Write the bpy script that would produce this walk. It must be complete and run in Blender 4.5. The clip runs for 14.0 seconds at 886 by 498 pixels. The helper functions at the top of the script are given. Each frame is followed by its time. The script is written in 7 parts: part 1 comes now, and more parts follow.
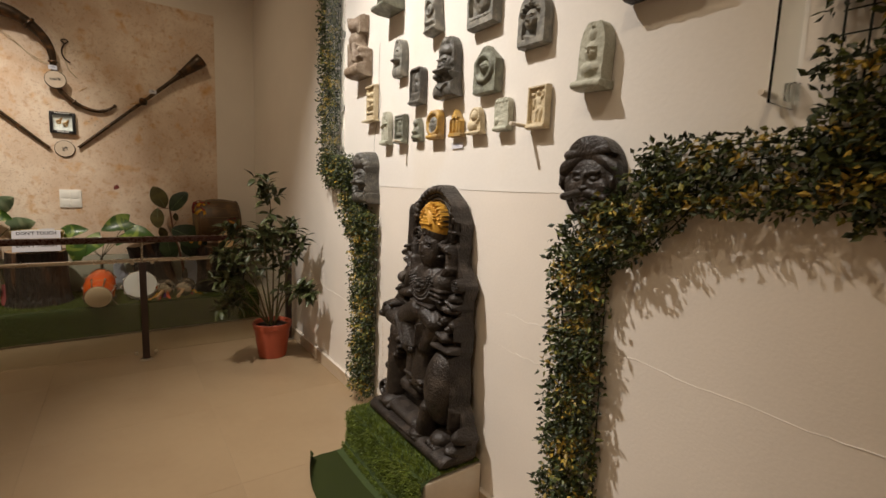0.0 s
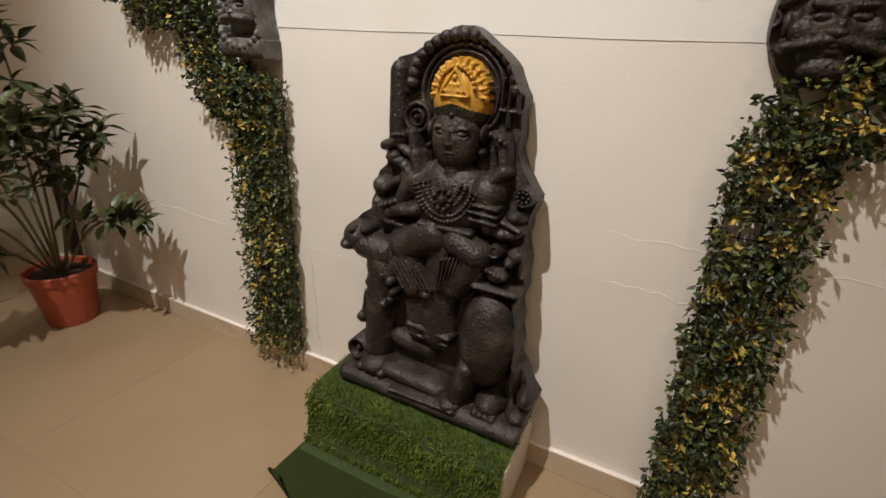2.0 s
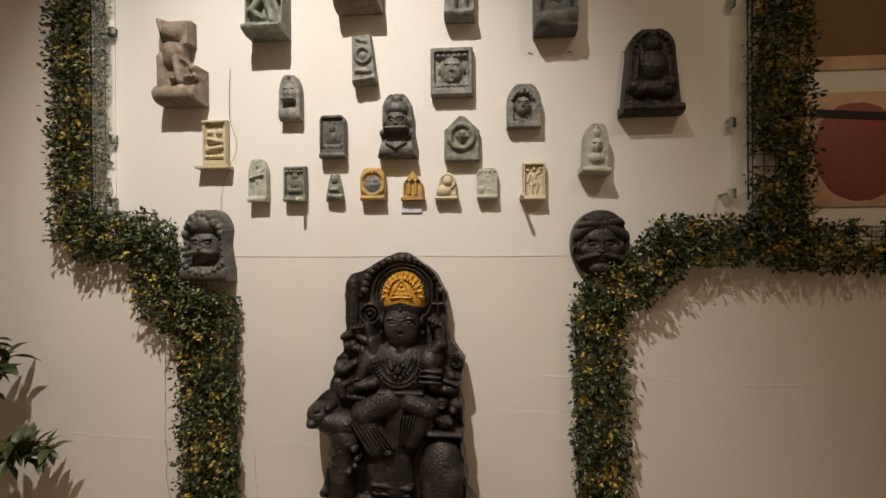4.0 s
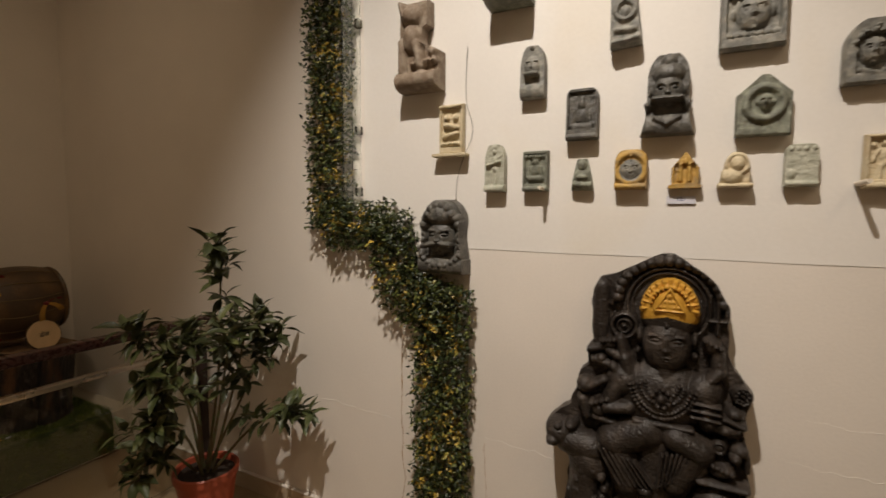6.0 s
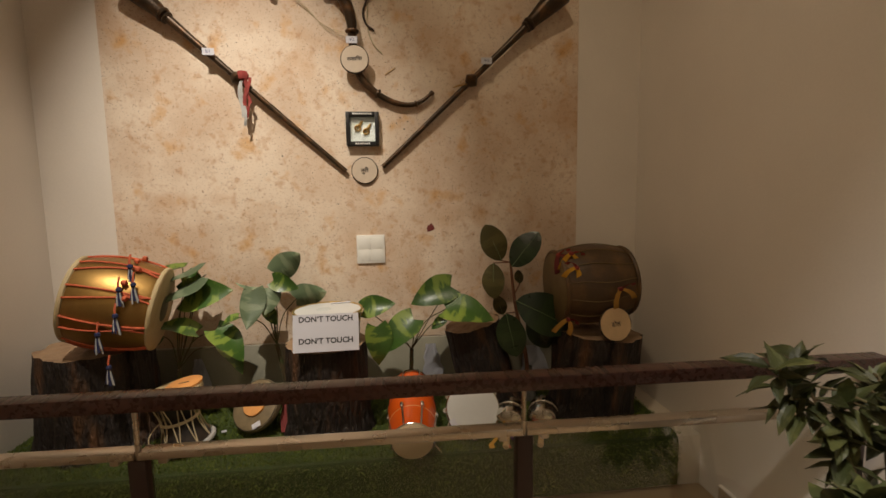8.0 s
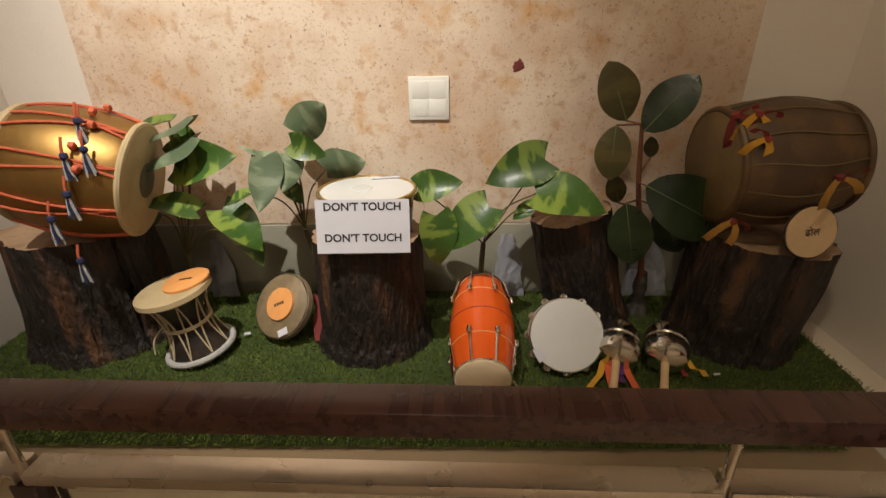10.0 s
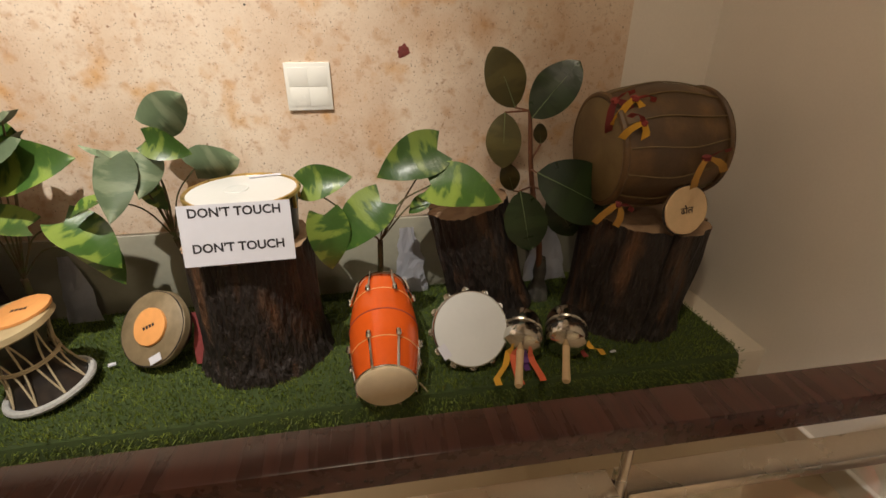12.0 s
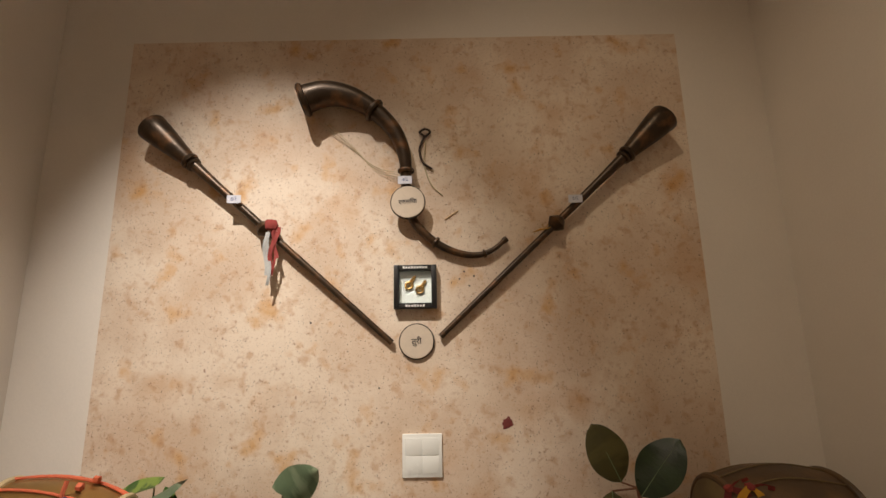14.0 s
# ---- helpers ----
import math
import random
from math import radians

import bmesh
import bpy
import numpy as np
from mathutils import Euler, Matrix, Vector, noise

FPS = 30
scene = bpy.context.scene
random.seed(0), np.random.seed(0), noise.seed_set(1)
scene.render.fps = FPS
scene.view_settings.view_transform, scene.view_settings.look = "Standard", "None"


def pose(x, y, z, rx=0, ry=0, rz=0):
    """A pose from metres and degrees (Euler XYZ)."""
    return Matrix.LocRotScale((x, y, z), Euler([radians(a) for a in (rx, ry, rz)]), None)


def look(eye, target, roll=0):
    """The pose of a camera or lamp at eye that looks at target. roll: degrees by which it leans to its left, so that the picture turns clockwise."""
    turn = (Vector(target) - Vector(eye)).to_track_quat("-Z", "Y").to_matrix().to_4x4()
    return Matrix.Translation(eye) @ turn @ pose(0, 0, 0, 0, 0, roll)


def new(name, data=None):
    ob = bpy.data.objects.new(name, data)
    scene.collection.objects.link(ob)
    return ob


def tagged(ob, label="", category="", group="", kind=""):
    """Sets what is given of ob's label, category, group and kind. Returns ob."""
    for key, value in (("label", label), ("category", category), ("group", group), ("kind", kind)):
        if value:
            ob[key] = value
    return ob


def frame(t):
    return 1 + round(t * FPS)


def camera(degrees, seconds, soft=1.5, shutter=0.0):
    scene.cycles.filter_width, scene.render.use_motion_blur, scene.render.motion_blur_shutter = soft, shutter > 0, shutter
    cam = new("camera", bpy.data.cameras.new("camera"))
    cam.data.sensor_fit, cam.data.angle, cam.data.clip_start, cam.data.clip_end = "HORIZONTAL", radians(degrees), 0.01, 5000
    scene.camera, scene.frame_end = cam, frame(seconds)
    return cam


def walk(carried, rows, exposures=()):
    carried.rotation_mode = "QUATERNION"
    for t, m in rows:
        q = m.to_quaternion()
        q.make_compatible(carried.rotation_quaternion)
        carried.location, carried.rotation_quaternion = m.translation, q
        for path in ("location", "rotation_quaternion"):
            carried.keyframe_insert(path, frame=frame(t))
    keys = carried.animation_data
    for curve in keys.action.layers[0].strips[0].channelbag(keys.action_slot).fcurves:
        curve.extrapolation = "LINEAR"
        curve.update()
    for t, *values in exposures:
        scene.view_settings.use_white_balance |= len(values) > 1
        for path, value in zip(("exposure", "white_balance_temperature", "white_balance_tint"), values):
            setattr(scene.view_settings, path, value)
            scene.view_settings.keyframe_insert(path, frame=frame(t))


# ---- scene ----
cam = camera(87.7, 14.0, shutter=0.12)
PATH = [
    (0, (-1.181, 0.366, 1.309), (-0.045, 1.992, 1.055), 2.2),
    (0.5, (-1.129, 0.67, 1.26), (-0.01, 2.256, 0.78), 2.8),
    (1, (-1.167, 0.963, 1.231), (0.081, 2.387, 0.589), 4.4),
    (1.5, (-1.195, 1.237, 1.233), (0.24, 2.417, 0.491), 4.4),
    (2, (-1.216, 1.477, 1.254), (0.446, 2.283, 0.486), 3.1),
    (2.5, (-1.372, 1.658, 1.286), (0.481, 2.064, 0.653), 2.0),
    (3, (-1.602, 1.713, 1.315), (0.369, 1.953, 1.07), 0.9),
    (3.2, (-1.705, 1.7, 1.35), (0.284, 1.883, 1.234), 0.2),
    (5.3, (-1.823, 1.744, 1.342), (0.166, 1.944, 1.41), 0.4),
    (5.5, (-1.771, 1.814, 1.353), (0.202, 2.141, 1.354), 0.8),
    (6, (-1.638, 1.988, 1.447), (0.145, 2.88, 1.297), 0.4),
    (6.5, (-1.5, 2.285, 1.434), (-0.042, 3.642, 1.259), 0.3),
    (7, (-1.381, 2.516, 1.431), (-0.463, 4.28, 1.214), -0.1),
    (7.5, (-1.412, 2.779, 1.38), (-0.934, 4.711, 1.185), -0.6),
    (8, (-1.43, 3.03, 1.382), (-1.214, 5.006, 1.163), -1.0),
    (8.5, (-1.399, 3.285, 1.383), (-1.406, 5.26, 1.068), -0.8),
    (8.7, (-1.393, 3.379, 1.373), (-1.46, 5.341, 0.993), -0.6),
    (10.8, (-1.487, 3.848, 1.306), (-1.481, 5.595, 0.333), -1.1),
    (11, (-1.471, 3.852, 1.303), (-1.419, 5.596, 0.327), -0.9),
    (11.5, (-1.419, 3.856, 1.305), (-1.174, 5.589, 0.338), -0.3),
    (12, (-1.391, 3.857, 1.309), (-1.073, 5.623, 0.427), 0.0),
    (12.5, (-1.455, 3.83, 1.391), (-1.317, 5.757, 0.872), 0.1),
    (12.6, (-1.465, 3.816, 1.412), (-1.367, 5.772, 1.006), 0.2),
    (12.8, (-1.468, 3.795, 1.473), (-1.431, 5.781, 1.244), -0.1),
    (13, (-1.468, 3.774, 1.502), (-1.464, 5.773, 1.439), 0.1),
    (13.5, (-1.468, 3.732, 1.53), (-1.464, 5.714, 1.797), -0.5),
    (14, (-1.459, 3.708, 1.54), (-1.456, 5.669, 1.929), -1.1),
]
EXPOSURES = [(0, 0.25, 6700, 11), (1.5, 0.18, 6250, 10), (3.0, 0.06, 6500, 10), (5.3, -0.37, 6900, 12), (6.0, -0.37, 6950, 12), (6.5, -0.38, 7150, 12), (7.0, -0.08, 7200, 12), (7.5, 0.08, 7100, 12), (8.5, 0.45, 6600, 10),
             (10.8, 0.87, 6350, 10), (12.0, 0.95, 6350, 10), (13.0, 0.8, 6250, 11), (14.0, 0.45, 6350, 12)]
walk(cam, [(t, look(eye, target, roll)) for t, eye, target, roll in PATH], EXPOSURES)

# ---- light and exposure ----
CEIL = 4.2
world = bpy.data.worlds.new("world")
world.use_nodes = True
scene.world = world
world.node_tree.nodes["Background"].inputs[0].default_value = (0.02, 0.016, 0.012, 1)
world.node_tree.nodes["Background"].inputs[1].default_value = 0.2


def spot(name, eye, target, watts, degrees, blend, size, colour):
    lamp = bpy.data.lights.new(name, "SPOT")
    lamp.energy, lamp.spot_size, lamp.spot_blend, lamp.shadow_soft_size = watts, radians(degrees), blend, size
    lamp.color = colour
    ob = new(name, lamp)
    ob.matrix_world = look(eye, target)
    return ob


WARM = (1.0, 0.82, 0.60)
spot("wall_spotlight", (-1.85, 2.42, CEIL - 0.14), (0.0, 2.42, 0.8), 545, 65, 1.0, 0.032, (1.0, 0.96, 0.91))
spot("alcove_spotlight", (-2.35, 3.75, CEIL - 0.14), (-2.15, 5.612, 1.12), 370, 47, 1.0, 0.025, (1.0, 0.94, 0.84))
# Wide warm fill, added to brighten the alcove's right side; no such lamp seen.
spot("alcove_fill_lamp", (-1.5, 3.9, CEIL - 0.14), (-0.6, 5.1, 0.9), 50, 92, 1.0, 0.04, (1.0, 0.84, 0.60))
# Unseen overhead lamps, added to supply the room's dim warm general light.
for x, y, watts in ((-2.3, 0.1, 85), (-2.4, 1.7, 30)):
    spot("room_fill_lamp", (x, y, CEIL - 0.04), (x, y, 0), watts, 150, 0.9, 0.06, WARM)

# ---- materials ----


def link(nt, a, b):
    nt.links.new(a, b)


def material(name, colour, rough=0.6, metal=0.0, vary=0.12, scale=6.0, fine=60.0, bump=0.15, second=None, amount=0.0, island=0.0, obj=0.0, spec=0.5, stretch=None, contrast=(0.45, 0.62), rough_vary=0.1, depth=0.004):
    """Colour varied at two scales, an optional second colour in patches, and fine relief."""
    m = bpy.data.materials.new(name)
    m.use_nodes = True
    nt = m.node_tree
    b = nt.nodes["Principled BSDF"]
    b.inputs["Metallic"].default_value = metal
    b.inputs["Specular IOR Level"].default_value = spec
    co = nt.nodes.new("ShaderNodeTexCoord")
    src = co.outputs["Object"]
    if stretch:
        mp = nt.nodes.new("ShaderNodeMapping")
        mp.inputs["Scale"].default_value = stretch
        link(nt, src, mp.inputs["Vector"])
        src = mp.outputs["Vector"]
    n1 = nt.nodes.new("ShaderNodeTexNoise")
    n1.inputs["Scale"].default_value, n1.inputs["Detail"].default_value = scale, 6
    n2 = nt.nodes.new("ShaderNodeTexNoise")
    n2.inputs["Scale"].default_value, n2.inputs["Detail"].default_value = fine, 4
    link(nt, src, n1.inputs["Vector"])
    link(nt, src, n2.inputs["Vector"])
    base = nt.nodes.new("ShaderNodeRGB")
    base.outputs[0].default_value = (*colour, 1)
    col = base.outputs[0]
    if second:
        ramp = nt.nodes.new("ShaderNodeMapRange")
        ramp.inputs["From Min"].default_value, ramp.inputs["From Max"].default_value = contrast
        ramp.inputs["To Max"].default_value = amount
        link(nt, n1.outputs["Fac"], ramp.inputs["Value"])
        mx = nt.nodes.new("ShaderNodeMix")
        mx.data_type = "RGBA"
        mx.inputs["B"].default_value = (*second, 1)
        link(nt, ramp.outputs["Result"], mx.inputs["Factor"])
        link(nt, col, mx.inputs["A"])
        col = mx.outputs["Result"]
    hsv = nt.nodes.new("ShaderNodeHueSaturation")
    link(nt, col, hsv.inputs["Color"])
    add = nt.nodes.new("ShaderNodeMath")
    add.operation = "MULTIPLY_ADD"
    add.inputs[1].default_value, add.inputs[2].default_value = vary * 2, 1 - vary * 1.5
    link(nt, n1.outputs["Fac"], add.inputs[0])
    add2 = nt.nodes.new("ShaderNodeMath")
    add2.operation = "MULTIPLY_ADD"
    add2.inputs[1].default_value = vary
    link(nt, n2.outputs["Fac"], add2.inputs[0])
    link(nt, add.outputs[0], add2.inputs[2])
    val = add2.outputs[0]
    for kind, amt in (("g", island), ("o", obj)):
        if amt:
            src2 = nt.nodes.new("ShaderNodeNewGeometry").outputs["Random Per Island"] if kind == "g" else nt.nodes.new("ShaderNodeObjectInfo").outputs["Random"]
            k = nt.nodes.new("ShaderNodeMath")
            k.operation = "MULTIPLY_ADD"
            k.inputs[1].default_value, k.inputs[2].default_value = amt * 2, 1 - amt
            link(nt, src2, k.inputs[0])
            p = nt.nodes.new("ShaderNodeMath")
            p.operation = "MULTIPLY"
            link(nt, val, p.inputs[0])
            link(nt, k.outputs[0], p.inputs[1])
            val = p.outputs[0]
    link(nt, val, hsv.inputs["Value"])
    link(nt, hsv.outputs["Color"], b.inputs["Base Color"])
    rr = nt.nodes.new("ShaderNodeMath")
    rr.operation, rr.use_clamp = "MULTIPLY_ADD", True
    rr.inputs[1].default_value, rr.inputs[2].default_value = rough_vary * 2, rough - rough_vary
    link(nt, n1.outputs["Fac"], rr.inputs[0])
    link(nt, rr.outputs[0], b.inputs["Roughness"])
    if bump:
        bp = nt.nodes.new("ShaderNodeBump")
        bp.inputs["Strength"].default_value, bp.inputs["Distance"].default_value = bump, depth
        link(nt, n2.outputs["Fac"], bp.inputs["Height"])
        link(nt, bp.outputs["Normal"], b.inputs["Normal"])
    return m


def poster_material():
    """Printed peach plaster texture: rust blotches, fine specks and a weave."""
    m = material("poster_print", (0.64, 0.48, 0.35), 0.65, vary=0.10, scale=3.0, fine=160, bump=0.05, second=(0.74, 0.61, 0.48), amount=0.9, contrast=(0.4, 0.6))
    nt = m.node_tree
    hsv = nt.nodes["Hue/Saturation/Value"]
    b = nt.nodes["Principled BSDF"]
    co = nt.nodes["Texture Coordinate"]
    col = hsv.outputs["Color"]
    for scale, lo, hi, colour, amt, detail in ((3.4, 0.56, 0.72, (0.54, 0.30, 0.14), 0.6, 8), (7.5, 0.57, 0.72, (0.60, 0.30, 0.08), 0.8, 15), (22.0, 0.56, 0.72, (0.46, 0.22, 0.08), 0.5, 12), (60.0, 0.60, 0.72, (0.36, 0.18, 0.10), 0.5, 8), (70.0, 0.67, 0.74, (0.26, 0.12, 0.06), 0.8, 8), (110.0, 0.60, 0.70, (0.50, 0.29, 0.15), 0.5, 4), (150.0, 0.675, 0.72, (0.10, 0.05, 0.035), 0.9, 2), (260.0, 0.67, 0.74, (0.24, 0.12, 0.06), 0.6, 2)):
        n = nt.nodes.new("ShaderNodeTexNoise")
        n.inputs["Scale"].default_value, n.inputs["Detail"].default_value = scale, detail
        link(nt, co.outputs["Object"], n.inputs["Vector"])
        r = nt.nodes.new("ShaderNodeMapRange")
        r.inputs["From Min"].default_value, r.inputs["From Max"].default_value, r.inputs["To Max"].default_value = lo, hi, amt
        link(nt, n.outputs["Fac"], r.inputs["Value"])
        mx = nt.nodes.new("ShaderNodeMix")
        mx.data_type = "RGBA"
        mx.inputs["B"].default_value = (*colour, 1)
        link(nt, r.outputs["Result"], mx.inputs["Factor"])
        link(nt, col, mx.inputs["A"])
        col = mx.outputs["Result"]
    link(nt, col, b.inputs["Base Color"])
    return m


def leaf_material(name, dark, light, amount, scale, rough=0.45, obj=0.25, island=0.0):
    """Leaf green with pale variegated streaks."""
    return material(name, dark, rough, vary=0.25, scale=scale, fine=90, bump=0.2, second=light, amount=amount, contrast=(0.50, 0.58), obj=obj, island=island, stretch=(1.5, 0.55, 1))


def garland_material():
    m = material("garland_leaves", (0.035, 0.065, 0.018), 0.5, vary=0.2, scale=20, fine=120, bump=0.0)
    nt = m.node_tree
    r = nt.nodes.new("ShaderNodeValToRGB")
    e = r.color_ramp.elements
    e[0].position, e[0].color = 0.0, (0.012, 0.020, 0.007, 1)
    e[1].position, e[1].color = 1.0, (0.30, 0.25, 0.045, 1)
    for p, c in ((0.45, (0.030, 0.042, 0.011, 1)), (0.75, (0.062, 0.080, 0.018, 1)), (0.92, (0.14, 0.15, 0.032, 1))):
        k = e.new(p)
        k.color = c
    g = nt.nodes.new("ShaderNodeNewGeometry")
    link(nt, g.outputs["Random Per Island"], r.inputs["Fac"])
    link(nt, r.outputs["Color"], nt.nodes["Hue/Saturation/Value"].inputs["Color"])
    return m


def glass_material():
    m = bpy.data.materials.new("clear_glass")
    m.use_nodes = True
    b = m.node_tree.nodes["Principled BSDF"]
    b.inputs["Base Color"].default_value = (0.90, 0.93, 0.91, 1)
    b.inputs["Roughness"].default_value = 0.02
    b.inputs["IOR"].default_value = 1.45
    b.inputs["Transmission Weight"].default_value = 1.0
    return m


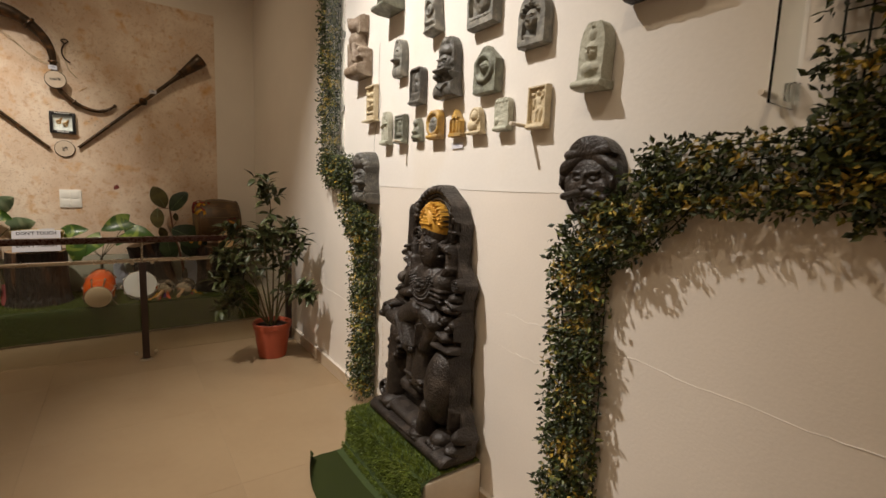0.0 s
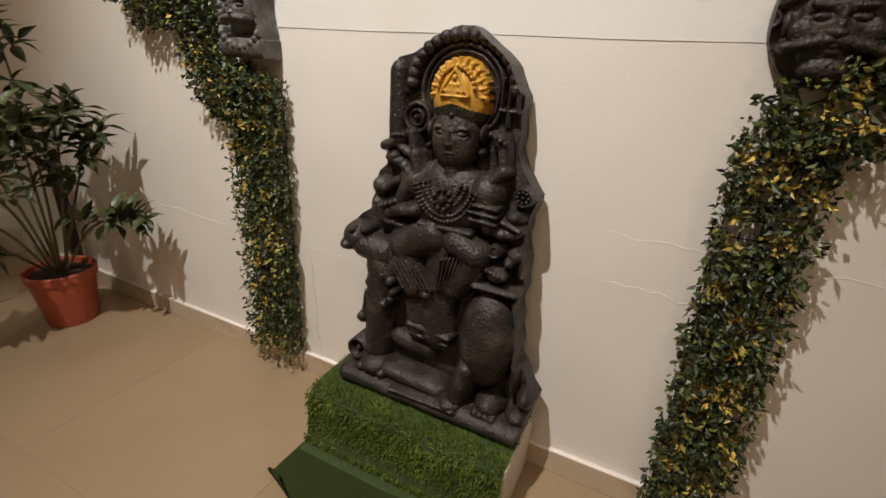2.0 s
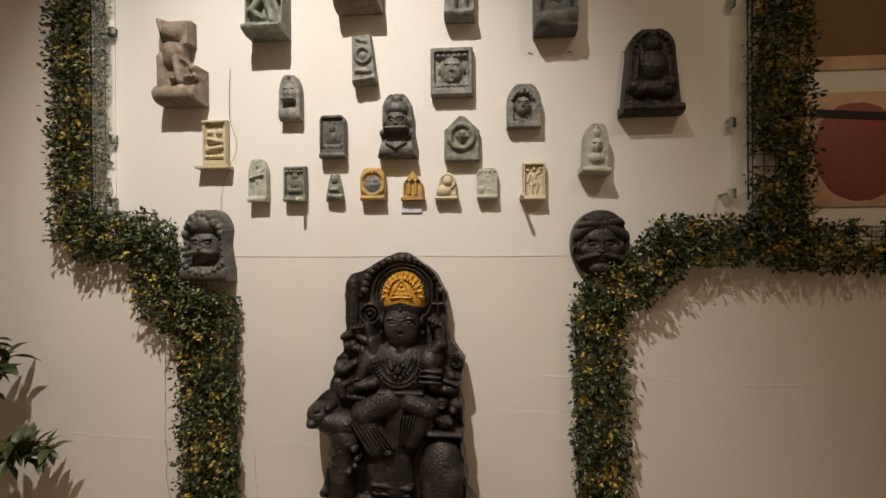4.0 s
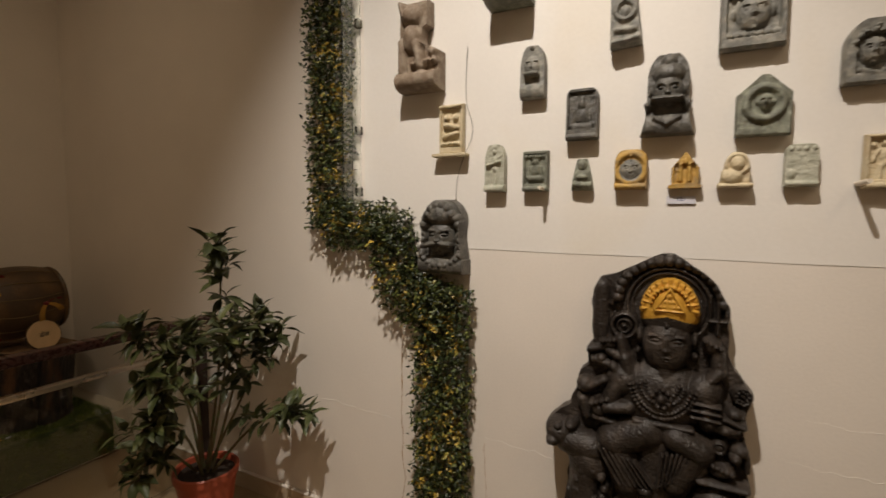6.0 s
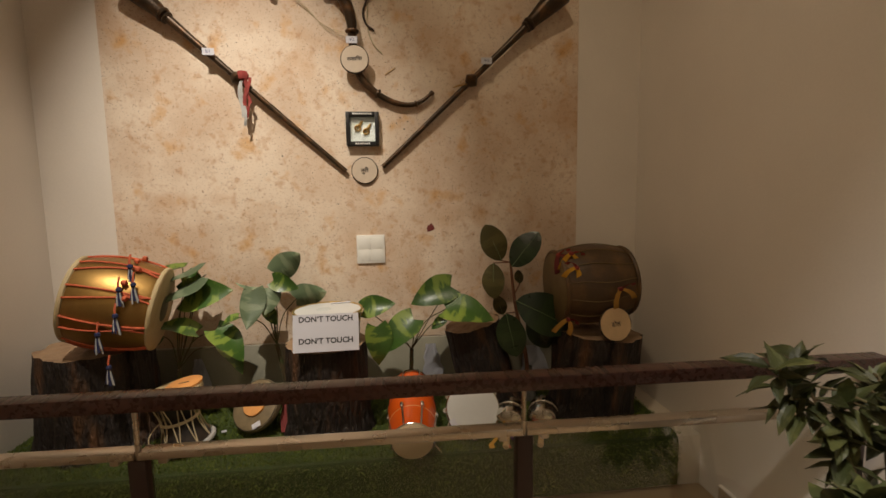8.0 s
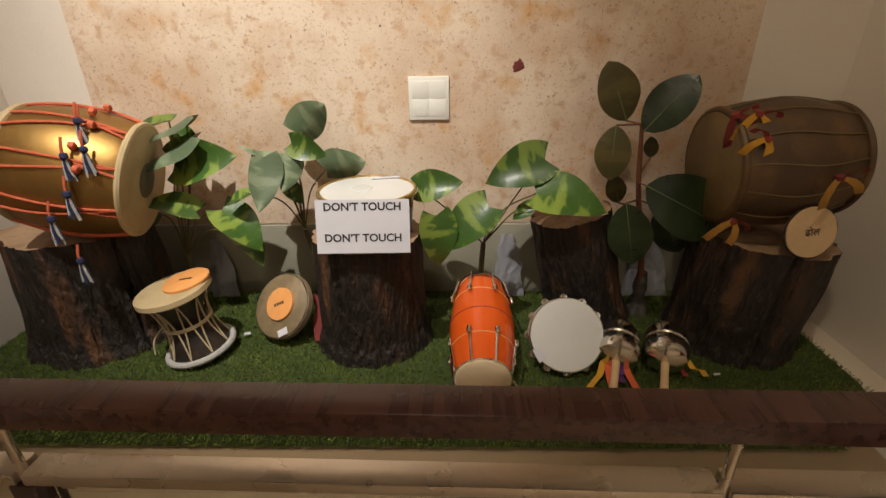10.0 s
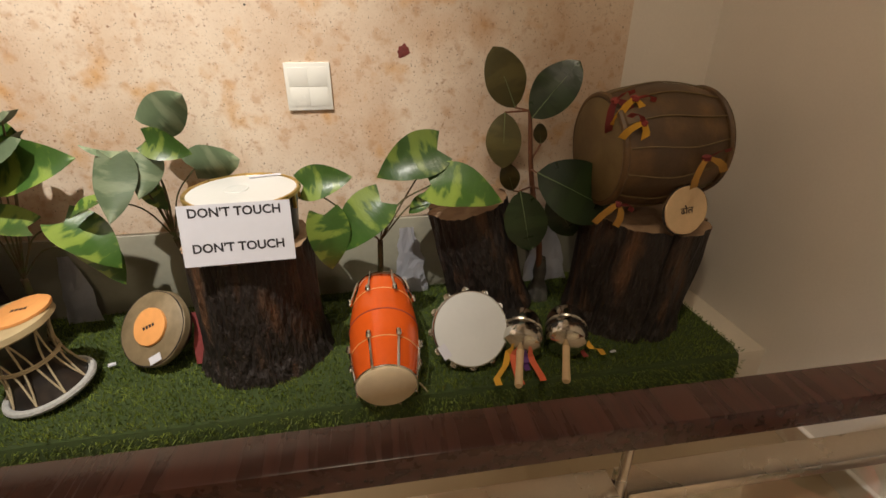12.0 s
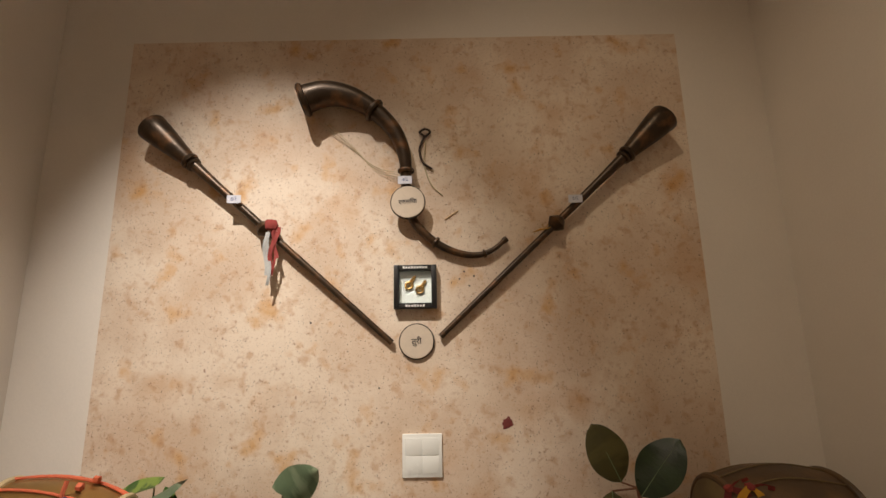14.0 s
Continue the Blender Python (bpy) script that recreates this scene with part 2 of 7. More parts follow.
M = dict(
    wall=material("cream_wall_paint", (0.76, 0.69, 0.61), 0.55, vary=0.08, scale=2.6, fine=110, bump=0.12),
    panel=material("cream_lining_sheet", (0.76, 0.715, 0.655), 0.6, vary=0.06, scale=2.0, fine=70, bump=0.12, second=(0.68, 0.60, 0.48), amount=0.5, contrast=(0.55, 0.72)),
    ceiling=material("white_ceiling_paint", (0.78, 0.75, 0.70), 0.8, vary=0.04, scale=2.0),
    tile=material("beige_vitrified_tile", (0.315, 0.222, 0.13), 0.36, vary=0.10, scale=2.2, fine=26, bump=0.015, second=(0.255, 0.174, 0.10), amount=0.6, obj=0.03, contrast=(0.42, 0.66)),
    grout=material("dark_grout", (0.25, 0.178, 0.105), 0.9, vary=0.1),
    marble=material("beige_marble_skirting", (0.50, 0.39, 0.27), 0.4, vary=0.15, scale=9, fine=60, bump=0.05, second=(0.30, 0.17, 0.10), amount=0.35, contrast=(0.55, 0.66), obj=0.08),
    poster=poster_material(),
    # Grey-olive that carries the shade on the lower cream wall.
    backboard=material("grey_olive_wall_shade", (0.33, 0.31, 0.235), 0.7, vary=0.12, scale=5, fine=60, bump=0.15, second=(0.26, 0.24, 0.18), amount=0.5),
    black_stone=material("painted_black_stone", (0.025, 0.0190, 0.0150), 0.38, spec=0.35, vary=0.35, scale=18, fine=120, bump=0.75, second=(0.085, 0.066, 0.052), amount=0.6, contrast=(0.5, 0.75), depth=0.006),
    gold_paint=material("gold_paint", (0.52, 0.27, 0.035), 0.5, metal=0.1, vary=0.25, scale=24, fine=120, bump=0.3),
    grey_stone=material("grey_stone", (0.15, 0.145, 0.125), 0.6, vary=0.3, scale=30, fine=130, bump=0.7, second=(0.30, 0.28, 0.23), amount=0.6, obj=0.15),
    dark_stone=material("dark_grey_stone", (0.075, 0.070, 0.060), 0.5, vary=0.35, scale=30, fine=110, bump=0.8, second=(0.14, 0.128, 0.105), amount=0.6),
    green_stone=material("greenish_grey_stone", (0.15, 0.152, 0.115), 0.6, vary=0.3, scale=30, fine=130, bump=0.7, second=(0.27, 0.28, 0.21), amount=0.6, obj=0.12),
    brown_stone=material("brown_terracotta_stone", (0.19, 0.135, 0.09), 0.65, vary=0.3, scale=30, fine=130, bump=0.7, second=(0.30, 0.25, 0.19), amount=0.6, obj=0.12),
    cream_stone=material("cream_stone", (0.56, 0.47, 0.31), 0.65, vary=0.25, scale=30, fine=130, bump=0.7, second=(0.38, 0.29, 0.17), amount=0.6, obj=0.1),
    pale_stone=material("pale_grey_stone", (0.44, 0.43, 0.34), 0.65, vary=0.25, scale=30, fine=130, bump=0.7, second=(0.24, 0.24, 0.18), amount=0.7, obj=0.1),
    yellow_stone=material("yellow_ochre_stone", (0.50, 0.30, 0.07), 0.6, vary=0.25, scale=30, fine=130, bump=0.7, second=(0.24, 0.17, 0.09), amount=0.7),
    garland=garland_material(),
    flower=material("yellow_plastic_petals", (0.42, 0.29, 0.05), 0.5, vary=0.3, scale=30, island=0.4, bump=0.0),
    lattice=material("dark_plastic_mesh", (0.012, 0.02, 0.012), 0.5),
    turf=material("artificial_turf_blades", (0.105, 0.142, 0.014), 0.55, vary=0.25, scale=9, island=0.4, bump=0.0, second=(0.16, 0.20, 0.025), amount=0.7),
    turf_base=material("turf_backing", (0.036, 0.056, 0.011), 0.9, vary=0.3, scale=60, bump=0.4),
    turf_back=material("turf_underside", (0.026, 0.034, 0.007), 0.9, spec=0.2, vary=0.2, scale=12, fine=200, bump=0.3),
    white_box=material("white_painted_board", (0.66, 0.58, 0.47), 0.55, vary=0.1, scale=8),
    red_plastic=material("terracotta_red_plastic", (0.38, 0.075, 0.035), 0.45, vary=0.12, scale=10, bump=0.06),
    soil=material("dark_potting_soil", (0.035, 0.022, 0.014), 0.95, vary=0.4, scale=40, fine=150, bump=0.8),
    stem=material("green_brown_stem", (0.12, 0.085, 0.04), 0.7, vary=0.25, scale=30, second=(0.07, 0.10, 0.03), amount=0.8),
    ficus=leaf_material("dark_green_leaf", (0.044, 0.054, 0.016), (0.10, 0.105, 0.036), 0.7, 12, obj=0.4),
    ficus_rest=leaf_material("dark_green_foliage", (0.044, 0.054, 0.016), (0.10, 0.105, 0.036), 0.7, 12, obj=0.0, island=0.4),
    pothos=leaf_material("variegated_leaf", (0.042, 0.095, 0.016), (0.24, 0.31, 0.05), 0.6, 20, 0.35),
    pothos_back=leaf_material("grey_green_leaf_back", (0.12, 0.165, 0.09), (0.28, 0.32, 0.20), 0.5, 16, 0.5),
    rubber_leaf=leaf_material("dark_rubber_leaf", (0.014, 0.028, 0.009), (0.034, 0.058, 0.018), 0.4, 10, 0.3),
    rubber_brown=leaf_material("olive_brown_leaf", (0.060, 0.050, 0.014), (0.10, 0.082, 0.024), 0.5, 10, 0.45),
    vein=material("pale_leaf_vein", (0.16, 0.22, 0.10), 0.5),
    rubber_stem=material("reddish_stem", (0.17, 0.065, 0.03), 0.6, vary=0.2, scale=40),
    laminate=material("dark_mahogany_laminate", (0.042, 0.015, 0.011), 0.28, vary=0.3, scale=4, fine=60, bump=0.04, second=(0.075, 0.026, 0.018), amount=0.45, stretch=(14, 1.0, 14), contrast=(0.48, 0.56)),
    brown_steel=material("dark_brown_painted_steel", (0.035, 0.018, 0.014), 0.4, vary=0.15, scale=12),
    steel=material("brushed_steel", (0.56, 0.50, 0.42), 0.28, metal=0.9, vary=0.12, scale=8, fine=200, bump=0.05),
    chrome=material("polished_steel", (0.70, 0.68, 0.63), 0.13, metal=1.0, vary=0.08, scale=20, bump=0.04),
    bark=material("dark_rough_bark", (0.020, 0.013, 0.010), 0.6, vary=0.6, scale=11, fine=70, bump=1.0, second=(0.12, 0.052, 0.020), amount=0.75, stretch=(1, 1, 0.28), contrast=(0.55, 0.70), depth=0.03, rough_vary=0.2),
    cut_wood=material("weathered_cut_wood", (0.33, 0.21, 0.12), 0.75, vary=0.25, scale=14, fine=70, bump=0.4, second=(0.19, 0.11, 0.06), amount=0.7),
    slice_wood=material("pale_wood_slice", (0.62, 0.43, 0.24), 0.6, vary=0.15, scale=25, fine=120, bump=0.1),
    slice_grey=material("grey_beige_wood_slice", (0.58, 0.47, 0.36), 0.65, vary=0.12, scale=25, fine=120, bump=0.1),
    orange_card=material("orange_painted_wood", (0.74, 0.33, 0.10), 0.6, vary=0.12, scale=25, bump=0.08),
    brass=material("aged_brass", (0.36, 0.21, 0.065), 0.42, metal=0.9, vary=0.2, scale=8, fine=60, bump=0.06, second=(0.26, 0.15, 0.05), amount=0.6, rough_vary=0.15),
    dark_brass=material("blackened_brass", (0.050, 0.030, 0.016), 0.40, metal=0.55, vary=0.4, scale=16, fine=70, bump=0.2, second=(0.17, 0.075, 0.028), amount=0.65, contrast=(0.5, 0.68), rough_vary=0.15),
    hide=material("stretched_hide", (0.50, 0.39, 0.22), 0.6, vary=0.15, scale=10, fine=80, bump=0.1, second=(0.36, 0.26, 0.13), amount=0.6),
    pale_hide=material("pale_drum_skin", (0.66, 0.52, 0.34), 0.55, vary=0.12, scale=10, bump=0.06, second=(0.45, 0.30, 0.15), amount=0.5, contrast=(0.58, 0.72)),
    white_skin=material("white_plastic_drum_skin", (0.62, 0.62, 0.60), 0.4, vary=0.05, scale=7, bump=0.03),
    black_paste=material("dark_tuning_paste", (0.13, 0.12, 0.085), 0.7, vary=0.3, scale=60),
    leather=material("worn_brown_leather", (0.075, 0.040, 0.016), 0.5, vary=0.3, scale=8, fine=60, bump=0.25, second=(0.15, 0.078, 0.026), amount=0.7),
    olive_hide=material("olive_brown_hide", (0.17, 0.115, 0.045), 0.6, vary=0.2, scale=9, bump=0.15, second=(0.11, 0.07, 0.03), amount=0.6),
    drum_hide=material("stained_tan_hide", (0.26, 0.19, 0.105), 0.6, vary=0.3, scale=9, bump=0.2, second=(0.14, 0.10, 0.05), amount=0.8),
    rope=material("pale_cotton_rope", (0.50, 0.41, 0.26), 0.85, vary=0.2, scale=80, bump=0.4),
    orange_cord=material("orange_red_cord", (0.52, 0.11, 0.045), 0.8, vary=0.25, scale=60, bump=0.4),
    navy=material("navy_wool", (0.018, 0.022, 0.07), 0.9, vary=0.4, scale=80, bump=0.5),
    white_wool=material("off_white_wool", (0.42, 0.41, 0.39), 0.9, vary=0.3, scale=90, bump=0.5),
    orange_lacquer=material("glossy_orange_lacquer", (0.72, 0.105, 0.012), 0.22, vary=0.1, scale=9, bump=0.02),
    black_lacquer=material("black_lacquer", (0.018, 0.015, 0.014), 0.35, vary=0.3, scale=20, second=(0.05, 0.035, 0.025), amount=0.6),
    gold_rim=material("gilded_metal_rim", (0.58, 0.40, 0.13), 0.3, metal=0.9, vary=0.15, scale=30),
    yellow_cloth=material("yellow_cloth", (0.60, 0.31, 0.025), 0.85, vary=0.25, scale=25, bump=0.3),
    ochre_cloth=material("faded_ochre_cloth", (0.38, 0.19, 0.03), 0.85, vary=0.25, scale=25, bump=0.3),
    red_cloth=material("red_cloth", (0.27, 0.04, 0.032), 0.85, vary=0.25, scale=25, bump=0.3),
    dark_red_cloth=material("dark_red_cloth", (0.16, 0.022, 0.02), 0.85, vary=0.25, scale=25, bump=0.3),
    orange_ribbon=material("orange_red_ribbon", (0.66, 0.12, 0.045), 0.6, vary=0.15, scale=25),
    purple_ribbon=material("purple_ribbon", (0.11, 0.03, 0.17), 0.6, vary=0.15, scale=25),
    paper=material("white_paper", (0.60, 0.59, 0.64), 0.7, vary=0.04, scale=8, bump=0.04),
    ink=material("black_ink", (0.015, 0.013, 0.016), 0.6, vary=0.1),
    blue_ink=material("blue_ink", (0.03, 0.05, 0.16), 0.6, vary=0.1),
    white_plastic=material("white_glossy_plastic", (0.78, 0.76, 0.70), 0.25, vary=0.03, scale=6, bump=0.0),
    black_frame=material("black_frame_wood", (0.014, 0.013, 0.013), 0.35, vary=0.2, scale=20),
    grey_card=material("light_grey_card", (0.55, 0.56, 0.54), 0.7, vary=0.05, scale=12),
    white_ink=material("white_ink", (0.7, 0.68, 0.64), 0.6, vary=0.05),
    glass=glass_material(),
    wire=material("black_thin_wire", (0.10, 0.085, 0.07), 0.6),
    crack=material("grey_plaster_crack", (0.40, 0.34, 0.26), 0.9, vary=0.3, scale=30),
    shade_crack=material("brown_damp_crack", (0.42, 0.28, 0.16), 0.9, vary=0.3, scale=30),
    canvas=material("peach_painted_canvas", (0.56, 0.35, 0.22), 0.7, vary=0.15, scale=6, second=(0.62, 0.46, 0.32), amount=0.7),
    canvas_red=material("brown_red_paint", (0.27, 0.07, 0.05), 0.6, vary=0.2, scale=8),
    canvas_dark=material("black_paint", (0.02, 0.017, 0.016), 0.6, vary=0.2, scale=8),
    canvas_ochre=material("dark_ochre_paint", (0.17, 0.085, 0.02), 0.6, vary=0.25, scale=8),
    rust=material("rust_red_stain", (0.16, 0.03, 0.025), 0.8, vary=0.3, scale=60),
    lamp_black=material("black_lamp_housing", (0.02, 0.02, 0.02), 0.4),
    cord_dark=material("dark_braided_cord", (0.045, 0.025, 0.018), 0.8, vary=0.3, scale=80),
)

# ---- mesh helpers ----


def mesh_of(bm, name, mats, smooth=True):
    me = bpy.data.meshes.new(name)
    bm.normal_update()
    bm.to_mesh(me)
    bm.free()
    for m in (mats if isinstance(mats, (list, tuple)) else [mats]):
        me.materials.append(m)
    me.polygons.foreach_set("use_smooth", [smooth] * len(me.polygons))
    if smooth:
        me.set_sharp_from_angle(angle=radians(42))
    return me


def part(name, bm, mat, parent, label="", smooth=True, m=None, kind=""):
    ob = new(name, mesh_of(bm, name, mat, smooth))
    ob.parent = parent
    if m is not None:
        ob.matrix_basis = m
    return tagged(ob, label=label, kind=kind)


def shared(name, me, parent, m, label=""):
    ob = new(name, me)
    ob.parent = parent
    ob.matrix_basis = m
    return tagged(ob, label=label)


def thing(name, m, label, category, group="", kind=""):
    ob = new(name)
    ob.empty_display_size = 0.05
    ob.matrix_basis = m
    return tagged(ob, label, category, group, kind)


def solid(name, bm, mat, m, label, category, group="", kind="", smooth=True):
    ob = new(name, mesh_of(bm, name, mat, smooth))
    ob.matrix_basis = m
    return tagged(ob, label, category, group, kind)


def box(x0, x1, y0, y1, z0, z1, bevel=0.0, bm=None):
    own = bm is None
    bm = bmesh.new() if own else bm
    vs = [bm.verts.new((x, y, z)) for x in (x0, x1) for y in (y0, y1) for z in (z0, z1)]
    fs = [bm.faces.new([vs[i] for i in f]) for f in ((0, 1, 3, 2), (4, 6, 7, 5), (0, 4, 5, 1), (2, 3, 7, 6), (0, 2, 6, 4), (1, 5, 7, 3))]
    if bevel:
        es = list({e for f in fs for e in f.edges})
        bmesh.ops.bevel(bm, geom=es, offset=bevel, segments=2, affect="EDGES", profile=0.5)
    return bm


def lathe(profile, segs=32, wobble=0.0, seed=0, bm=None, squash=1.0):
    """Turns a profile of (radius, height) round the z axis; ends close where the radius is 0."""
    bm = bm or bmesh.new()
    rings = []
    for r, z in profile:
        if r < 1e-6:
            rings.append([bm.verts.new((0, 0, z))])
        else:
            ring = []
            for i in range(segs):
                a = 2 * math.pi * i / segs
                k = r * (1 + wobble * (noise.noise(Vector((math.cos(a) * 1.6 + seed * 7.3, math.sin(a) * 1.6, z * 1.2))) + 0.35 * noise.noise(Vector((math.cos(a) * 6 + seed, math.sin(a) * 6, z * 2.5)))))
                ring.append(bm.verts.new((k * math.cos(a), k * math.sin(a) * squash, z)))
            rings.append(ring)
    for a, b in zip(rings, rings[1:]):
        for i in range(segs):
            j = (i + 1) % segs
            if len(a) == 1 and len(b) > 1:
                bm.faces.new((a[0], b[j], b[i]))
            elif len(b) == 1 and len(a) > 1:
                bm.faces.new((a[i], a[j], b[0]))
            elif len(a) > 1:
                bm.faces.new((a[i], a[j], b[j], b[i]))
    bmesh.ops.recalc_face_normals(bm, faces=bm.faces[:])
    return bm


def tube(points, radius, segs=8, bm=None, close=True):
    """A tube along points; radius is a number or a function of 0..1."""
    bm = bm or bmesh.new()
    pts = [Vector(p) for p in points]
    rings, n, side = [], len(pts), None
    for i, p in enumerate(pts):
        d = (pts[min(i + 1, n - 1)] - pts[max(i - 1, 0)]).normalized()
        if side is None:
            side = d.orthogonal().normalized()
        side = (side - d * side.dot(d)).normalized()
        up = d.cross(side)
        r = radius(i / max(n - 1, 1)) if callable(radius) else radius
        rings.append([bm.verts.new(p + r * (math.cos(2 * math.pi * k / segs) * side + math.sin(2 * math.pi * k / segs) * up)) for k in range(segs)])
    for a, b in zip(rings, rings[1:]):
        for k in range(segs):
            j = (k + 1) % segs
            bm.faces.new((a[k], a[j], b[j], b[k]))
    if close:
        bm.faces.new(rings[0][::-1])
        bm.faces.new(rings[-1])
    return bm


def curve_points(ctrl, n):
    """Smooth points through control points (Catmull-Rom)."""
    c = [Vector(p) for p in ctrl]
    c = [2 * c[0] - c[1]] + c + [2 * c[-1] - c[-2]]
    out, m = [], len(c) - 3
    for i in range(n + 1):
        s = min(i / n * m, m - 1e-6)
        k, f = int(s), s - int(s)
        a, b, d, e = c[k:k + 4]
        out.append(0.5 * (2 * b + (d - a) * f + (2 * a - 5 * b + 4 * d - e) * f * f + (3 * b - a - 3 * d + e) * f ** 3))
    return out


def ring_torus(R, r, z, segs=32, inner=8, bm=None):
    bm = bm or bmesh.new()
    rows = [[bm.verts.new(((R + r * math.cos(b)) * math.cos(a), (R + r * math.cos(b)) * math.sin(a), z + r * math.sin(b))) for b in [2 * math.pi * k / inner for k in range(inner)]] for a in [2 * math.pi * i / segs for i in range(segs)]]
    for i in range(segs):
        p, q = rows[i], rows[(i + 1) % segs]
        for k in range(inner):
            j = (k + 1) % inner
            bm.faces.new((p[k], q[k], q[j], p[j]))
    return bm


def leaf_mesh(name, mat, length, width, shape="lance", fold=0.25, droop=0.25, n=8, thick=0.0):
    """A leaf along +x from the stalk, folded at the midrib and curved downwards; z is its upper side."""
    bm = bmesh.new()
    rows = []
    for i in range(n + 1):
        t = i / n
        if shape == "heart":
            w = width / 2 * (math.sin(math.pi * min(1, (t * 0.92 + 0.10)) ** 0.72)) ** 0.75 if t < 1 else 0.0
        elif shape == "oval":
            w = width / 2 * math.sin(math.pi * t) ** 0.62 if 0 < t < 1 else 0.0
        else:
            w = width / 2 * math.sin(math.pi * t ** 0.85) if 0 < t < 1 else 0.0
        x, z = length * t, -droop * length * t * t
        back = -0.14 * length * (1 - t) ** 3 if shape == "heart" else 0
        row = []
        for s in (-1, -0.5, 0, 0.5, 1):
            row.append(bm.verts.new((x + back * abs(s), s * w, z + fold * w * s * s + 0.02 * length * math.sin(9 * t + 3 * s) * abs(s))))
        rows.append(row)
    for a, b in zip(rows, rows[1:]):
        for k in range(4):
            bm.faces.new((a[k], b[k], b[k + 1], a[k + 1]))
    bmesh.ops.remove_doubles(bm, verts=bm.verts[:], dist=1e-5)
    return mesh_of(bm, name, mat)


def aim(p, direction, roll=0.0, scale=1.0):
    """A pose at p whose x axis points along direction, its z axis as near upwards as can be, then rolled."""
    d = Vector(direction).normalized()
    side = Vector((0, 0, 1)).cross(d)
    side = side.normalized() if side.length > 1e-4 else Vector((0, 1, 0))
    up = d.cross(side)
    rot = Matrix((d, side, up)).transposed().to_4x4()
    return Matrix.Translation(p) @ rot @ Matrix.Rotation(roll, 4, "X") @ Matrix.Scale(scale, 4)


def facing(p, direction, normal, roll=0.0, scale=1.0):
    """A pose at p whose x axis points along direction and whose z axis leans towards normal."""
    d = Vector(direction).normalized()
    side = Vector(normal).cross(d).normalized()
    up = d.cross(side)
    rot = Matrix((d, side, up)).transposed().to_4x4()
    return Matrix.Translation(p) @ rot @ Matrix.Rotation(roll, 4, "X") @ Matrix.Scale(scale, 4)


def lettering(body, size, bold=0.0):
    """Flat built-in letters as a bmesh: x to the right, z up, facing -y, centred."""
    c = bpy.data.curves.new("lettering", "FONT")
    c.body, c.size, c.align_x, c.align_y, c.offset, c.resolution_u = body, size, "CENTER", "CENTER", bold, 3
    ob = bpy.data.objects.new("lettering", c)
    scene.collection.objects.link(ob)
    bpy.context.view_layer.update()
    me = bpy.data.meshes.new_from_object(ob)
    bpy.data.objects.remove(ob)
    bm = bmesh.new()
    bm.from_mesh(me)
    bpy.data.meshes.remove(me)
    bmesh.ops.rotate(bm, verts=bm.verts[:], cent=(0, 0, 0), matrix=Matrix.Rotation(radians(90), 3, "X"))
    return bm


def ribbon(points, width, wide=(1, 0, 0), thick=0.0012):
    """A cloth strip along points."""
    bm = bmesh.new()
    w = Vector(wide).normalized() * width / 2
    rows = []
    for i, p in enumerate(points):
        p = Vector(p)
        k = Vector((0, -thick, thick))
        rows.append([bm.verts.new(p - w), bm.verts.new(p + w), bm.verts.new(p + w + k), bm.verts.new(p - w + k)])
    for a, b in zip(rows, rows[1:]):
        for k in range(4):
            j = (k + 1) % 4
            bm.faces.new((a[k], a[j], b[j], b[k]))
    bm.faces.new(rows[0][::-1])
    bm.faces.new(rows[-1])
    bmesh.ops.recalc_face_normals(bm, faces=bm.faces[:])
    return bm


EAST = -90  # turn for things that hang on the east wall

# ---- structure ----
X_WEST, Y_SOUTH, Y_NORTH, T = -3.2, -3.0, 5.612, 0.15
TURF = 0.27  # height of the alcove's platform
solid("floor", box(X_WEST - T, T, Y_SOUTH - T, Y_NORTH + T, -0.15, -0.0015), M["grout"], pose(0, 0, 0), "beige tiled floor bedded on dark grout", "floor", kind="structure")
solid("ceiling", box(X_WEST - T, T, Y_SOUTH - T, Y_NORTH + T, CEIL, CEIL + 0.12), M["ceiling"], pose(0, 0, 0), "plain white painted ceiling", "ceiling", kind="structure")
solid("wall_east", box(0, T, Y_SOUTH - T, Y_NORTH + T, -0.01, CEIL), M["wall"], pose(0, 0, 0), "cream painted wall hung with carvings", "wall", kind="structure")
solid("wall_north", box(X_WEST, 0, Y_NORTH, Y_NORTH + T, -0.01, CEIL), M["wall"], pose(0, 0, 0), "cream painted wall behind the instrument alcove", "wall", kind="structure")
# West wall's southern run and the south wall are unseen, added to bounce light.
solid("wall_west", box(X_WEST - T, X_WEST, Y_SOUTH - T, Y_NORTH + T, -0.01, CEIL), M["wall"], pose(0, 0, 0), "plain cream painted side wall", "wall", kind="structure")
solid("wall_south", box(X_WEST, 0, Y_SOUTH - T, Y_SOUTH, -0.01, CEIL), M["wall"], pose(0, 0, 0), "unseen cream end wall added to close the room", "wall", kind="structure")


